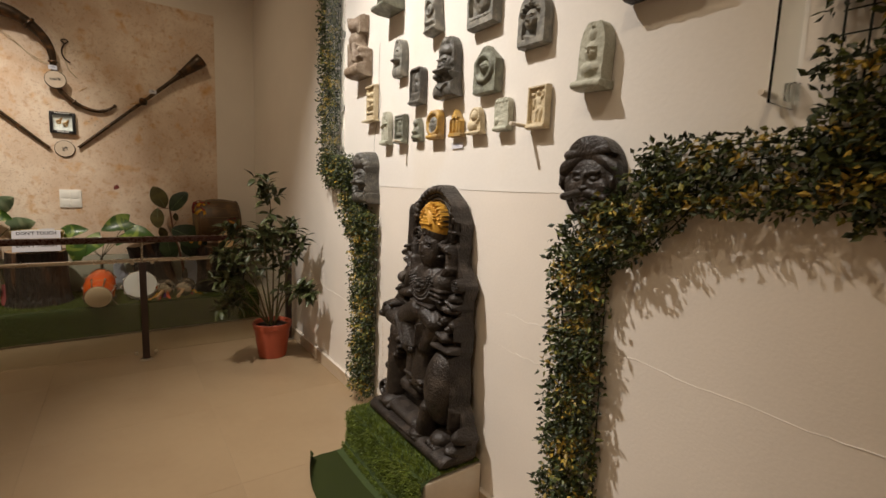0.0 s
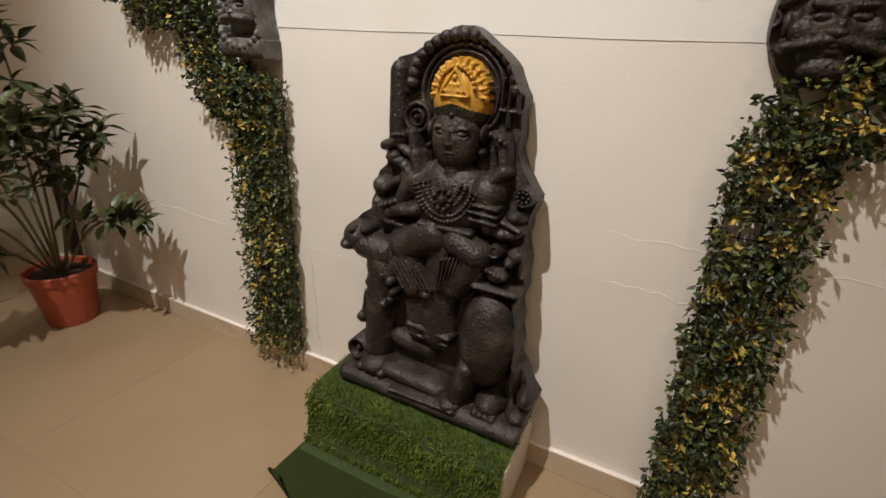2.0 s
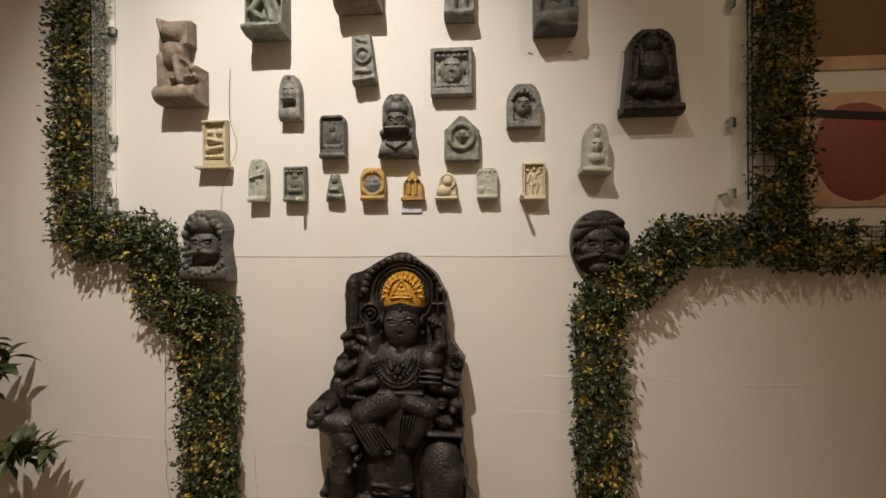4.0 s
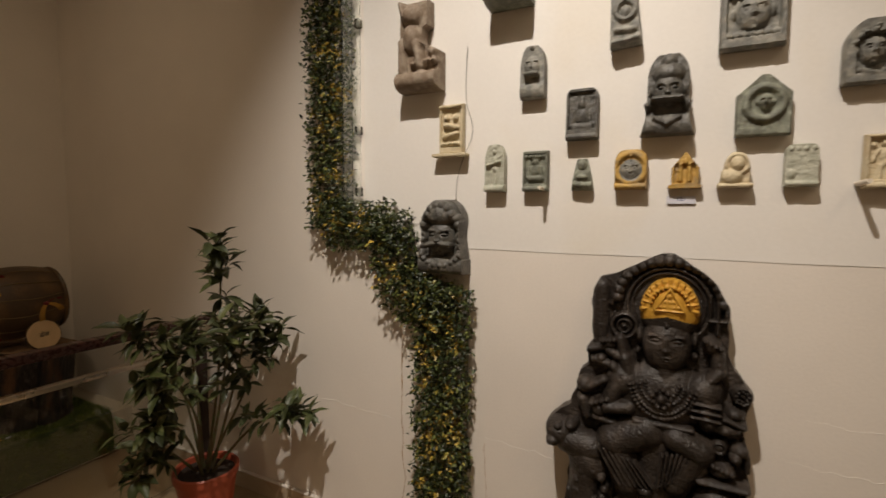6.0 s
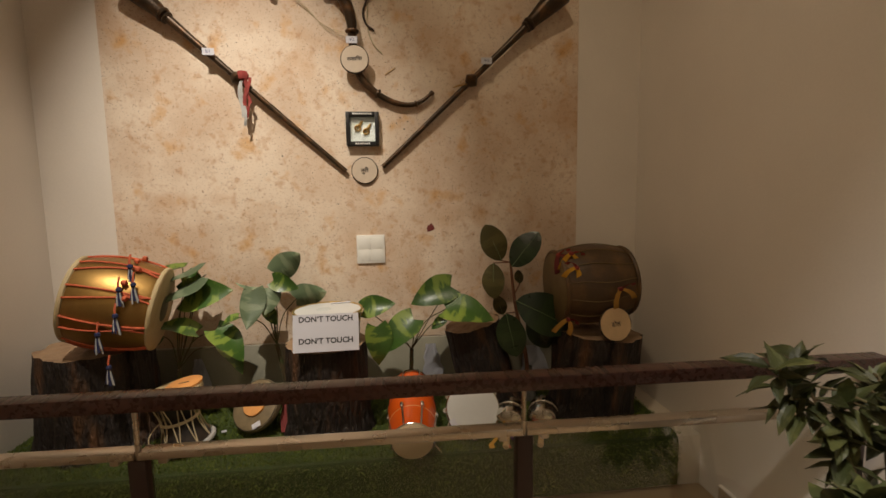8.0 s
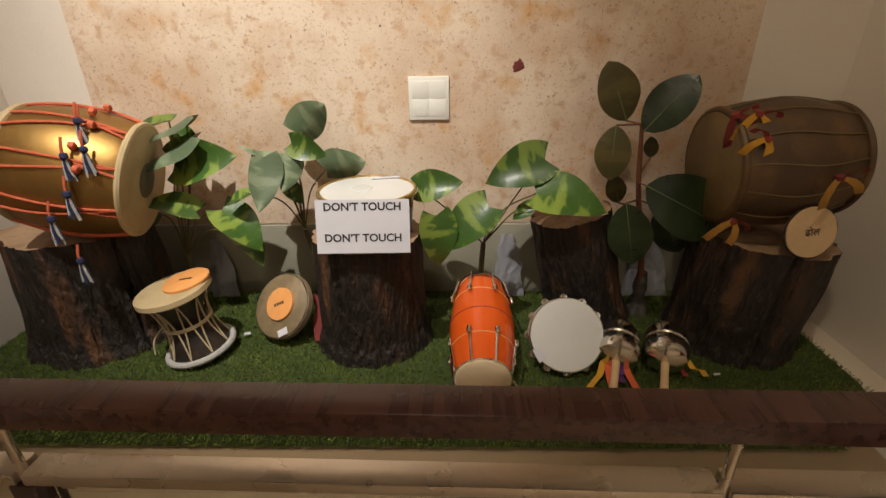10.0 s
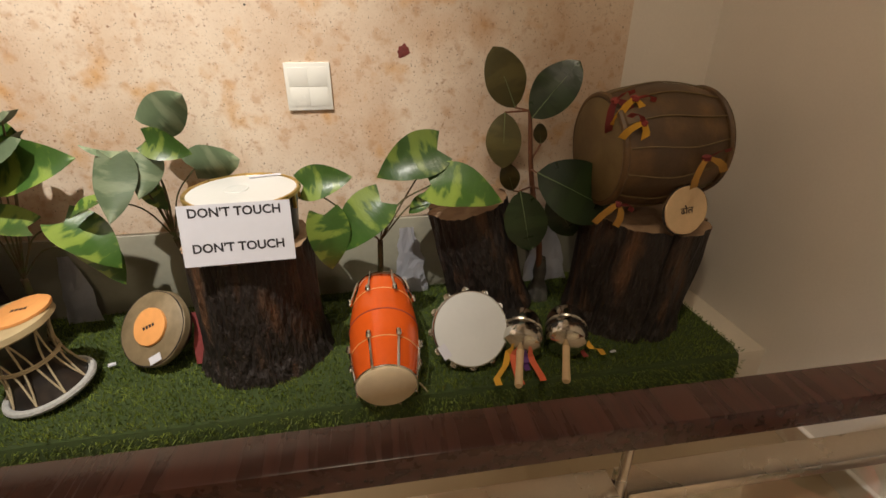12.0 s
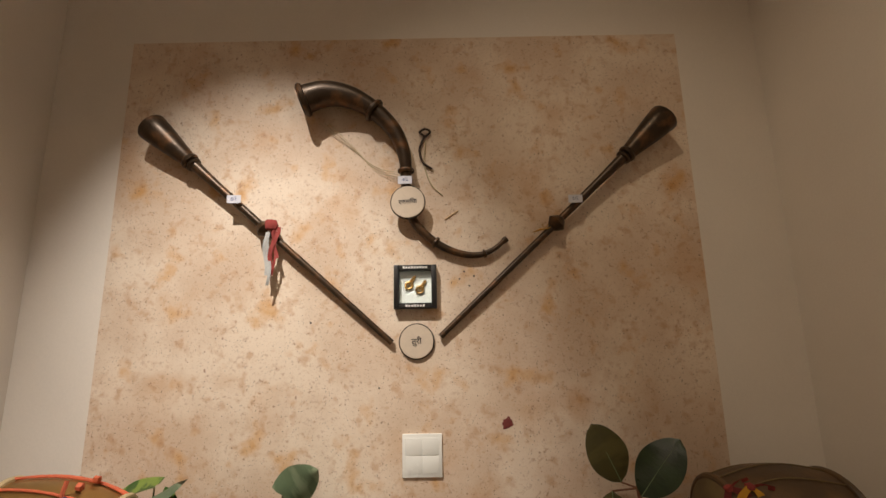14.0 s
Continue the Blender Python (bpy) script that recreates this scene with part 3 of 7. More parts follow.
def lining_sheet():
    """The upper lining sheet of the east wall: a gently wavy lower edge, a few millimetres proud."""
    bm = bmesh.new()
    n, y0, y1 = 48, 3.185, 0.77
    rows = []
    for i in range(n + 1):
        y = y0 + (y1 - y0) * i / n
        z = 1.316 + 0.006 * noise.noise(Vector((y * 1.7, 3, 0))) - 0.004 * math.sin((y - 0.8) * 1.3)
        x = -0.0016 - 0.0010 * noise.noise(Vector((y * 2, 0, 1)))
        rows.append([bm.verts.new(p) for p in ((-0.0004, y, z - 0.0005), (x, y, z), (x + 0.0010, y, z + 0.05), (-0.0035, y, 2.2), (-0.0035, y, 3.6))])
    for a, b in zip(rows, rows[1:]):
        for k in range(4):
            bm.faces.new((a[k], a[k + 1], b[k + 1], b[k]))
    bmesh.ops.recalc_face_normals(bm, faces=bm.faces[:])
    return bm


solid("wall_panel", lining_sheet(), M["panel"], pose(0, 0, 0), "cream lining sheet with a wavy lower edge", "wall panel", kind="structure")


def crack(y0, y1, z0, z1, width, seed, mat, name="wall_crack"):
    pts = []
    for i in range(41):
        t = i / 40
        y, z = y0 + (y1 - y0) * t, z0 + (z1 - z0) * t
        w = 0.016 * noise.noise(Vector((t * 6, seed, 0))) + 0.005 * noise.noise(Vector((t * 30, seed, 5)))
        pts.append((0.0, y, z + w) if abs(y1 - y0) > abs(z1 - z0) else (0.0, y + w, z))
    return solid(name, tube(pts, lambda t: width * 0.95 * (0.35 + abs(noise.noise(Vector((t * 9, seed, 2))))), 6), mat, pose(0, 0, 0), "hairline crack in the cream plaster", "wall crack", kind="structure")


crack(3.6, 3.05, 0.585, 0.565, 0.0022, 1, M["panel"])
crack(2.62, 2.35, 0.575, 0.56, 0.0018, 2, M["panel"])
crack(1.66, 1.36, 0.72, 0.705, 0.0018, 3, M["panel"])
crack(1.62, 1.20, 0.855, 0.842, 0.0018, 4, M["panel"])
crack(1.17, 0.0, 0.845, 0.82, 0.0024, 5, M["panel"])
crack(3.0, 2.99, 0.98, 0.09, 0.0034, 6, M["shade_crack"], "damp_crack")
crack(2.62, 2.60, 0.56, 0.1, 0.0016, 7, M["shade_crack"], "damp_crack")


def skirting():
    base = thing("baseboard", pose(0, 0, 0), "beige marble skirting along the east wall", "baseboard", kind="structure")
    me = mesh_of(box(-0.018, -0.0005, 0.0015, 0.5985, 0.0, 0.082, 0.002), "tile", M["marble"], False)
    for i in range(13):
        shared("tile", me, base, pose(0, Y_SOUTH + 0.02 + 0.6 * i, 0))
    cap = box(-0.0185, -0.0005, Y_SOUTH, 4.82, 0.083, 0.088, 0.001)
    part("top_edge", cap, M["wall"], base, "pale mortar line")


skirting()

# alcove platform with turf over its top and front
YF = 4.955
solid("platform", box(X_WEST, -0.001, YF + 0.012, Y_NORTH, 0, TURF - 0.024, 0.004), M["white_box"], pose(0, 0, 0), "low white boarded platform in the alcove", "platform", kind="structure")


def blades(count, place, height, seed):
    """Many bent turf blades, each a slim triangle pair; place() gives a point and the surface's normal."""
    rng = np.random.default_rng(seed)
    vs, fs = [], []
    for i in range(count):
        p, nrm = place(rng)
        lean = Vector(rng.normal(0, 0.42, 3))
        h = height * rng.uniform(0.6, 1.25)
        tip = (Vector(nrm) + lean).normalized() * h
        side = tip.cross(Vector(rng.normal(0, 1, 3))).normalized() * 0.0016
        p = Vector(p)
        k = len(vs)
        vs += [p - side, p + side, p + tip * 0.6 + side * 0.7 + Vector(nrm) * h * 0.06, p + tip]
        fs += [(k, k + 1, k + 2), (k, k + 2, k + 3)]
    return vs, fs


def blade_part(name, data, mat, parent):
    me = bpy.data.meshes.new(name)
    me.from_pydata(data[0], [], data[1])
    me.materials.append(mat)
    ob = new(name, me)
    ob.parent = parent
    return tagged(ob, kind="stuff")


def drape(profile, y0, y1, thick, along="y", n=30, seed=0, wave=0.006):
    """A mat that follows a profile of (out, z) and runs from y0 to y1; gives the mesh and points on its upper side."""
    bm = bmesh.new()
    rows = []
    for i in range(n + 1):
        s = y0 + (y1 - y0) * i / n
        row = []
        for k, (a, z) in enumerate(profile):
            w = wave * noise.noise(Vector((s * 5, a * 6, seed)))
            row.append(bm.verts.new((a, s, max(z + w, 0.004)) if along == "y" else (s, a, z + w)))
        rows.append(row)
    for a, b in zip(rows, rows[1:]):
        for k in range(len(profile) - 1):
            bm.faces.new((a[k], a[k + 1], b[k + 1], b[k]))
    bmesh.ops.recalc_face_normals(bm, faces=bm.faces[:])
    return bm


turf = thing("turf_mat", pose(0, 0, 0), "green artificial turf laid over the alcove platform", "artificial turf")
part("backing", drape([(Y_NORTH - 0.005, TURF - 0.004), (5.3, TURF - 0.004), (YF + 0.03, TURF - 0.004), (YF - 0.004, TURF - 0.016), (YF - 0.014, TURF - 0.05), (YF - 0.012, 0.02)], X_WEST + 0.005, -0.13, 0.01, along="x", wave=0.004), M["turf_base"], turf)


def alcove_place(rng):
    x = rng.uniform(X_WEST + 0.01, -0.12)
    if rng.uniform() < 0.22:
        return (x, YF - 0.014, rng.uniform(0.02, TURF - 0.02)), (0, -1, 0.15)
    return (x, rng.uniform(YF - 0.01, Y_NORTH - 0.01), TURF - 0.004), (0, -0.05, 1)


blade_part("blades", blades(60000, alcove_place, 0.014, 1), M["turf"], turf)

# Strip added below the poster; its grey stands for shade on the cream wall.
solid("backboard", box(-2.93, -0.36, Y_NORTH - 0.012, Y_NORTH - 0.0005, TURF - 0.02, 0.592, 0.002), M["backboard"], pose(0, 0, 0), "grey-olive strip for the shaded foot of the wall", "wall panel", kind="structure")
poster = solid("poster", box(-2.863, -0.369, Y_NORTH - 0.004, Y_NORTH - 0.0005, 0.60, 2.91), M["poster"], pose(0, 0, 0), "large peach printed poster with rusty plaster texture", "poster")

# ---- railing ----


def railing():
    r = thing("railing", pose(-1.6, 4.226, 0, 0, 0, -1.1) @ pose(1.6, 0, 0), "dark brown railing with glass panels and wooden handrail", "railing")
    part("handrail", box(X_WEST + 0.008, -0.005, -0.028, 0.028, 0.862, 0.902, 0.003), M["laminate"], r, "dark mahogany laminate handrail")
    xs, o = (-3.15, -2.105, -1.08, -0.06), 0.02
    post = mesh_of(box(-0.022, 0.022, -0.022, 0.022, 0.006, 0.719, 0.003), "post", M["brown_steel"])
    pin = mesh_of(lathe([(0, 0.715), (0.007, 0.715), (0.007, 0.866), (0, 0.866)], 12), "pin", M["steel"])
    foot = mesh_of(lathe([(0, 0), (0.042, 0), (0.042, 0.006), (0.03, 0.012), (0, 0.012)], 24), "foot_plate", M["steel"])
    for x in xs:
        p = shared("post", post, r, pose(x, o, 0))
        shared("pin", pin, p, pose(0, -0.008, 0), "slim steel pin")
        shared("foot_plate", foot, p, pose(0, 0, 0), "round steel foot plate")
    clamp = mesh_of(box(-0.011, 0.011, -0.012, 0.012, -0.016, 0.006, 0.002), "clamp", M["steel"])
    for a, b in zip(xs, xs[1:]):
        part("midrail", box(a + 0.006, b - 0.006, o - 0.022, o + 0.022, 0.722, 0.743, 0.002), M["steel"], r, "brushed steel channel rail")
        pane = part("glass_pane", box(a + 0.028, b - 0.028, o - 0.004, o + 0.004, 0.055, 0.720, 0.001), M["glass"], r, "clear glass panel", False)
        pane.visible_shadow = False
        for x in (a + 0.06, b - 0.06):
            shared("clamp", clamp, pane, pose(x, o, 0.720))
            shared("clamp", clamp, pane, pose(x, o, 0.06))


railing()


# glass fins that stand out from the east wall
def fin(y):
    g = thing("glass_fin", pose(0, y, 0), "upright clear glass fin standing out from the wall", "glass panel", "glass fins beside the carvings")
    pane = part("pane", box(-0.12, -0.001, -0.003, 0.003, 1.505, 3.6, 0.001), M["glass"], g, smooth=False)
    pane.visible_shadow = False
    me = mesh_of(box(-0.03, -0.001, -0.014, 0.014, -0.018, 0.018, 0.003), "bracket", M["glass"])
    for z in (1.54, 1.80, 2.24, 2.7):
        shared("bracket", me, g, pose(0, 0, z))


fin(3.207)
fin(0.78)

# ---- garlands on the east wall ----


def garland(runs, seed, label):
    """Boxwood mat along runs of (y, z) centre lines: a plastic mesh, many small leaves and yellow blossoms."""
    rng = np.random.default_rng(seed)
    g = thing("garland", pose(0, 0.015, 0.008), label, "foliage garland", "garlands on the wall")
    lat, vs, fs, fv, ff = bmesh.new(), [], [], [], []
    for pts, width, dens in runs:
        for (y0, z0), (y1, z1) in zip(pts, pts[1:]):
            L = math.hypot(y1 - y0, z1 - z0)
            d = Vector((0, y1 - y0, z1 - z0)) / L
            s = Vector((0, -d.z, d.y))
            o = Vector((0, y0, z0))
            for k in (-0.5, -0.25, 0, 0.25, 0.5):
                tube([o + s * width * k * 0.9 + Vector((-0.012, 0, 0)), o + d * L + s * width * k * 0.9 + Vector((-0.012, 0, 0))], 0.0022, 5, lat)
            for k in range(int(L / 0.045) + 1):
                c = o + d * min(k * 0.045, L) + Vector((-0.014, 0, 0))
                tube([c - s * width * 0.47, c + s * width * 0.47], 0.0018, 5, lat)
            clumps = [(rng.uniform(0, L), rng.uniform(-0.45, 0.45) * width) for _ in range(max(2, int(L * 34)))]
            for i in range(int(L * width * dens * 1.45)):
                a, b = rng.uniform(-0.02, L + 0.02), rng.normal(0, 0.30) * width
                b = max(-0.56 * width, min(0.56 * width, b)) if abs(b) > 0.5 * width else rng.uniform(-0.5, 0.5) * width
                if noise.noise(Vector((a * 14 + seed, b * 14, o.y * 3 + o.z * 5))) < -0.45:
                    continue
                out = (rng.uniform(0.012, 0.08) if rng.uniform() < 0.82 else rng.uniform(0.07, 0.115)) * (1 - 0.35 * abs(b) / width)
                p = o + d * a + s * b + Vector((-out, 0, 0))
                if p.z < 0.03:
                    continue
                near = min(math.hypot(a - ca, b - cb) for ca, cb in clumps)
                yellow = near < 0.021 and rng.uniform() < 0.7
                ln = rng.uniform(0.015, 0.029) * (0.9 if yellow else 1)
                e = Vector((-0.75 + rng.normal(0, 0.5), rng.normal(0, 1), rng.normal(-0.25, 0.8))).normalized()
                w = e.cross(Vector(rng.normal(0, 1, 3))).normalized() * ln * 0.27
                up = w.cross(e).normalized() * ln * 0.12
                V, F = (fv, ff) if yellow else (vs, fs)
                k = len(V)
                V += [p, p + e * ln * 0.45 + w + up, p + e * ln, p + e * ln * 0.45 - w + up, p + e * ln * 0.5 - up * 0.3]
                F += [(k, k + 1, k + 4), (k + 1, k + 2, k + 4), (k + 2, k + 3, k + 4), (k + 3, k, k + 4)]
    part("plastic_mesh", lat, M["lattice"], g, "dark plastic lattice", False)
    blade_part("leaves", (vs, fs), M["garland"], g)
    tagged(blade_part("blossoms", (fv, ff), M["flower"], g), "yellow plastic blossoms")


garland([([(3.32, 3.6), (3.32, 1.39)], 0.20, 17000), ([(3.32, 1.39), (3.02, 1.39)], 0.18, 19000), ([(3.02, 1.42), (2.98, 1.17), (2.87, 1.08)], 0.19, 19000), ([(2.9, 1.11), (2.76, 1.07)], 0.2, 17000), ([(2.77, 1.14), (2.775, 0.1)], 0.215, 17000)], 11, "green boxwood garland with yellow blossoms stepping down the wall")
garland([([(1.235, 0.04), (1.255, 1.14)], 0.175, 18000), ([(1.27, 1.13), (1.10, 1.23), (0.99, 1.35)], 0.18, 18000), ([(1.03, 1.355), (0.62, 1.365)], 0.16, 19000), ([(0.61, 1.36), (0.61, 3.6)], 0.18, 17000), ([(0.6, 1.34), (-0.9, 1.31)], 0.16, 15000)], 12, "green boxwood garland with yellow blossoms branching over the wall")

# ---- reliefs and statues ----


def relief(w, h, outline, prims, base, nx, nz, rough=0.01, seed=0, thickfn=None, painted=None, chisel=0.0):
    """A carved slab: x to the right, z up, front towards -y. All lengths in prims are fractions of h.
    e: dome (cx, cz, rx, rz, low, rise); c: rounded bar (x1, z1, x2, z2, r, low, rise); r: ring (cx, cz, R, half, low, rise); s: sunk field (cx, cz, rx, rz, level)."""
    us, zs = np.linspace(0, 1, nx), np.linspace(0, 1, nz)
    lr = np.array([outline(z) for z in zs])
    X = lr[:, :1] + (lr[:, 1:] - lr[:, :1]) * us[None, :]
    Z = np.repeat(zs[:, None], nx, 1)
    D = np.full_like(X, base)
    for p in prims:
        if p[0] == "s":
            _, cx, cz, rx, rz, lv = p
            D = np.where((np.abs(X - cx) < rx) & (np.abs(Z - cz) < rz), lv, D)
    for p in prims:
        if p[0] == "e":
            _, cx, cz, rx, rz, lo, up = p
            q = ((X - cx) / rx) ** 2 + ((Z - cz) / rz) ** 2
        elif p[0] == "c":
            _, x1, z1, x2, z2, r, lo, up = p
            dx, dz = x2 - x1, z2 - z1
            t = np.clip(((X - x1) * dx + (Z - z1) * dz) / max(dx * dx + dz * dz, 1e-9), 0, 1)
            q = ((X - x1 - t * dx) ** 2 + (Z - z1 - t * dz) ** 2) / (r * r)
        elif p[0] == "r":
            _, cx, cz, R, hw, lo, up = p
            q = ((np.hypot(X - cx, Z - cz) - R) / hw) ** 2
        else:
            continue
        if up >= 0:
            D = np.where(q < 1, np.maximum(D, lo + up * np.sqrt(np.clip(1 - q, 0, 1))), D)
        else:
            D = np.where(q < 1, D + up * np.sqrt(np.clip(1 - q, 0, 1)), D)
    bm = bmesh.new()
    grid = []
    for i in range(-1, nz + 1):
        ii = min(max(i, 0), nz - 1)
        row = []
        for j in range(-1, nx + 1):
            jj = min(max(j, 0), nx - 1)
            x, z = X[ii, jj], Z[ii, jj]
            d = D[ii, jj]
            edge = min(jj, nx - 1 - jj, ii, nz - 1 - ii)
            d = d - (0.35 * base if edge == 0 else 0)
            d += rough * (noise.noise(Vector((x * 9 + seed, z * 9, seed))) + 0.5 * noise.noise(Vector((x * 28, z * 28, seed + 4))))
            if chisel:
                d += chisel * (0.5 - abs(noise.noise(Vector((x * 70, z * 70, 7)))))
            if i != ii or j != jj:
                d = 0
            row.append(bm.verts.new((x * h, -max(d, 0) * h, z * h)))
        grid.append(row)
    for i in range(len(grid) - 1):
        for j in range(len(grid[0]) - 1):
            f = bm.faces.new((grid[i][j], grid[i][j + 1], grid[i + 1][j + 1], grid[i + 1][j]))
            if painted:
                c = f.calc_center_median()
                f.material_index = painted(c.x / h, c.z / h)
    return bm


def oblong(half):
    return lambda v: (-half, half)


def taper(b, t):
    return lambda v: (-(b + (t - b) * v), b + (t - b) * v)


def arched(half, spring=0.6, tip=0.12):
    def f(v):
        if v < spring:
            return (-half, half)
        k = (v - spring) / (1 - spring)
        w = half * (tip + (1 - tip) * math.sqrt(max(0, 1 - k * k)))
        return (-w, w)
    return f


def gabled(half, spring=0.6, tip=0.1):
    def f(v):
        w = half if v < spring else half * (1 - (1 - tip) * (v - spring) / (1 - spring))
        return (-w, w)
    return f


def seated(s=1.0, z=0.0, x=0.0, lo=0.1):
    """A seated figure in low relief: head, trunk, folded legs and arms."""
    return [("e", x, z + 0.72 * s, 0.10 * s, 0.12 * s, lo, 0.10 * s), ("e", x, z + 0.45 * s, 0.15 * s, 0.20 * s, lo, 0.08 * s), ("c", x - 0.22 * s, z + 0.2 * s, x + 0.2 * s, z + 0.16 * s, 0.09 * s, lo, 0.10 * s), ("c", x + 0.22 * s, z + 0.2 * s, x - 0.2 * s, z + 0.16 * s, 0.08 * s, lo, 0.10 * s), ("c", x - 0.18 * s, z + 0.55 * s, x - 0.2 * s, z + 0.3 * s, 0.05 * s, lo, 0.07 * s), ("c", x + 0.18 * s, z + 0.55 * s, x + 0.2 * s, z + 0.3 * s, 0.05 * s, lo, 0.07 * s), ("e", x, z + 0.85 * s, 0.06 * s, 0.08 * s, lo, 0.07 * s)]


def standing(lo=0.08, x=0.0, lean=0.02):
    return [("e", x, 0.83, 0.055, 0.07, lo, 0.09), ("e", x, 0.62, 0.085, 0.14, lo, 0.07), ("e", x + lean, 0.47, 0.095, 0.09, lo, 0.08), ("c", x - 0.05, 0.42, x - 0.07, 0.14, 0.045, lo, 0.07), ("c", x + 0.05 + lean, 0.42, x + 0.04, 0.14, 0.045, lo, 0.07), ("c", x - 0.09, 0.7, x - 0.17, 0.5, 0.03, lo, 0.06), ("c", x + 0.09, 0.7, x + 0.17, 0.78, 0.03, lo, 0.06)]


def face(cx, cz, r, lo, up):
    """A face: rounded cheeks, brow, nose, eyes, mouth and ears."""
    return [("e", cx, cz, r * 0.82, r, lo, up), ("c", cx, cz + 0.28 * r, cx, cz - 0.16 * r, 0.10 * r, lo + up * 0.92, up * 0.26), ("e", cx, cz - 0.16 * r, 0.18 * r, 0.10 * r, lo + up * 0.92, up * 0.32),
            ("c", cx - 0.5 * r, cz + 0.36 * r, cx - 0.12 * r, cz + 0.34 * r, 0.065 * r, lo + up * 0.82, up * 0.13), ("c", cx + 0.5 * r, cz + 0.36 * r, cx + 0.12 * r, cz + 0.34 * r, 0.065 * r, lo + up * 0.82, up * 0.13),
            ("e", cx - 0.33 * r, cz + 0.15 * r, 0.25 * r, 0.15 * r, lo, -up * 0.2), ("e", cx + 0.33 * r, cz + 0.15 * r, 0.25 * r, 0.15 * r, lo, -up * 0.2), ("e", cx - 0.33 * r, cz + 0.14 * r, 0.18 * r, 0.08 * r, lo + up * 0.72, up * 0.2), ("e", cx + 0.33 * r, cz + 0.14 * r, 0.18 * r, 0.08 * r, lo + up * 0.72, up * 0.2),
            ("e", cx, cz - 0.42 * r, 0.22 * r, 0.06 * r, lo + up * 0.82, up * 0.18), ("e", cx, cz - 0.54 * r, 0.17 * r, 0.07 * r, lo + up * 0.74, up * 0.2), ("e", cx, cz - 0.8 * r, 0.2 * r, 0.14 * r, lo + up * 0.5, up * 0.2),
            ("e", cx - 0.9 * r, cz, 0.13 * r, 0.3 * r, lo, up * 0.55), ("e", cx + 0.9 * r, cz, 0.13 * r, 0.3 * r, lo, up * 0.55)]


def row_of(x1, z1, x2, z2, n, r, lo, up):
    return [("e", x1 + (x2 - x1) * i / (n - 1), z1 + (z2 - z1) * i / (n - 1), r, r, lo, up) for i in range(n)]


def arc_of(cx, cz, rx, rz, a0, a1, n, r, lo, up):
    return [("e", cx + rx * math.cos(radians(a0 + (a1 - a0) * i / (n - 1))), cz + rz * math.sin(radians(a0 + (a1 - a0) * i / (n - 1))), r, r, lo, up) for i in range(n)]


def on_wall(name, y, z, w, h, outline, prims, base, mat, label, category="relief carving", nx=34, nz=44, seed=0, rough=0.012, painted=None, spin=0.0, back=-0.007):
    """Hangs a carving on the east wall: y of its middle, z of its foot."""
    bm = relief(w / h, h, outline, prims, base, nx, nz, rough, seed, painted=painted)
    return solid(name, bm, mat, pose(back, y + 0.017, z + 0.010, 0, 0, EAST) @ pose(0, 0, 0, 0, spin, 0), label, category, "small carvings on the wall")


S, G, D_, B_, C_, P_, Y_ = (M[k] for k in ("grey_stone", "green_stone", "dark_stone", "brown_stone", "cream_stone", "pale_stone", "yellow_stone"))


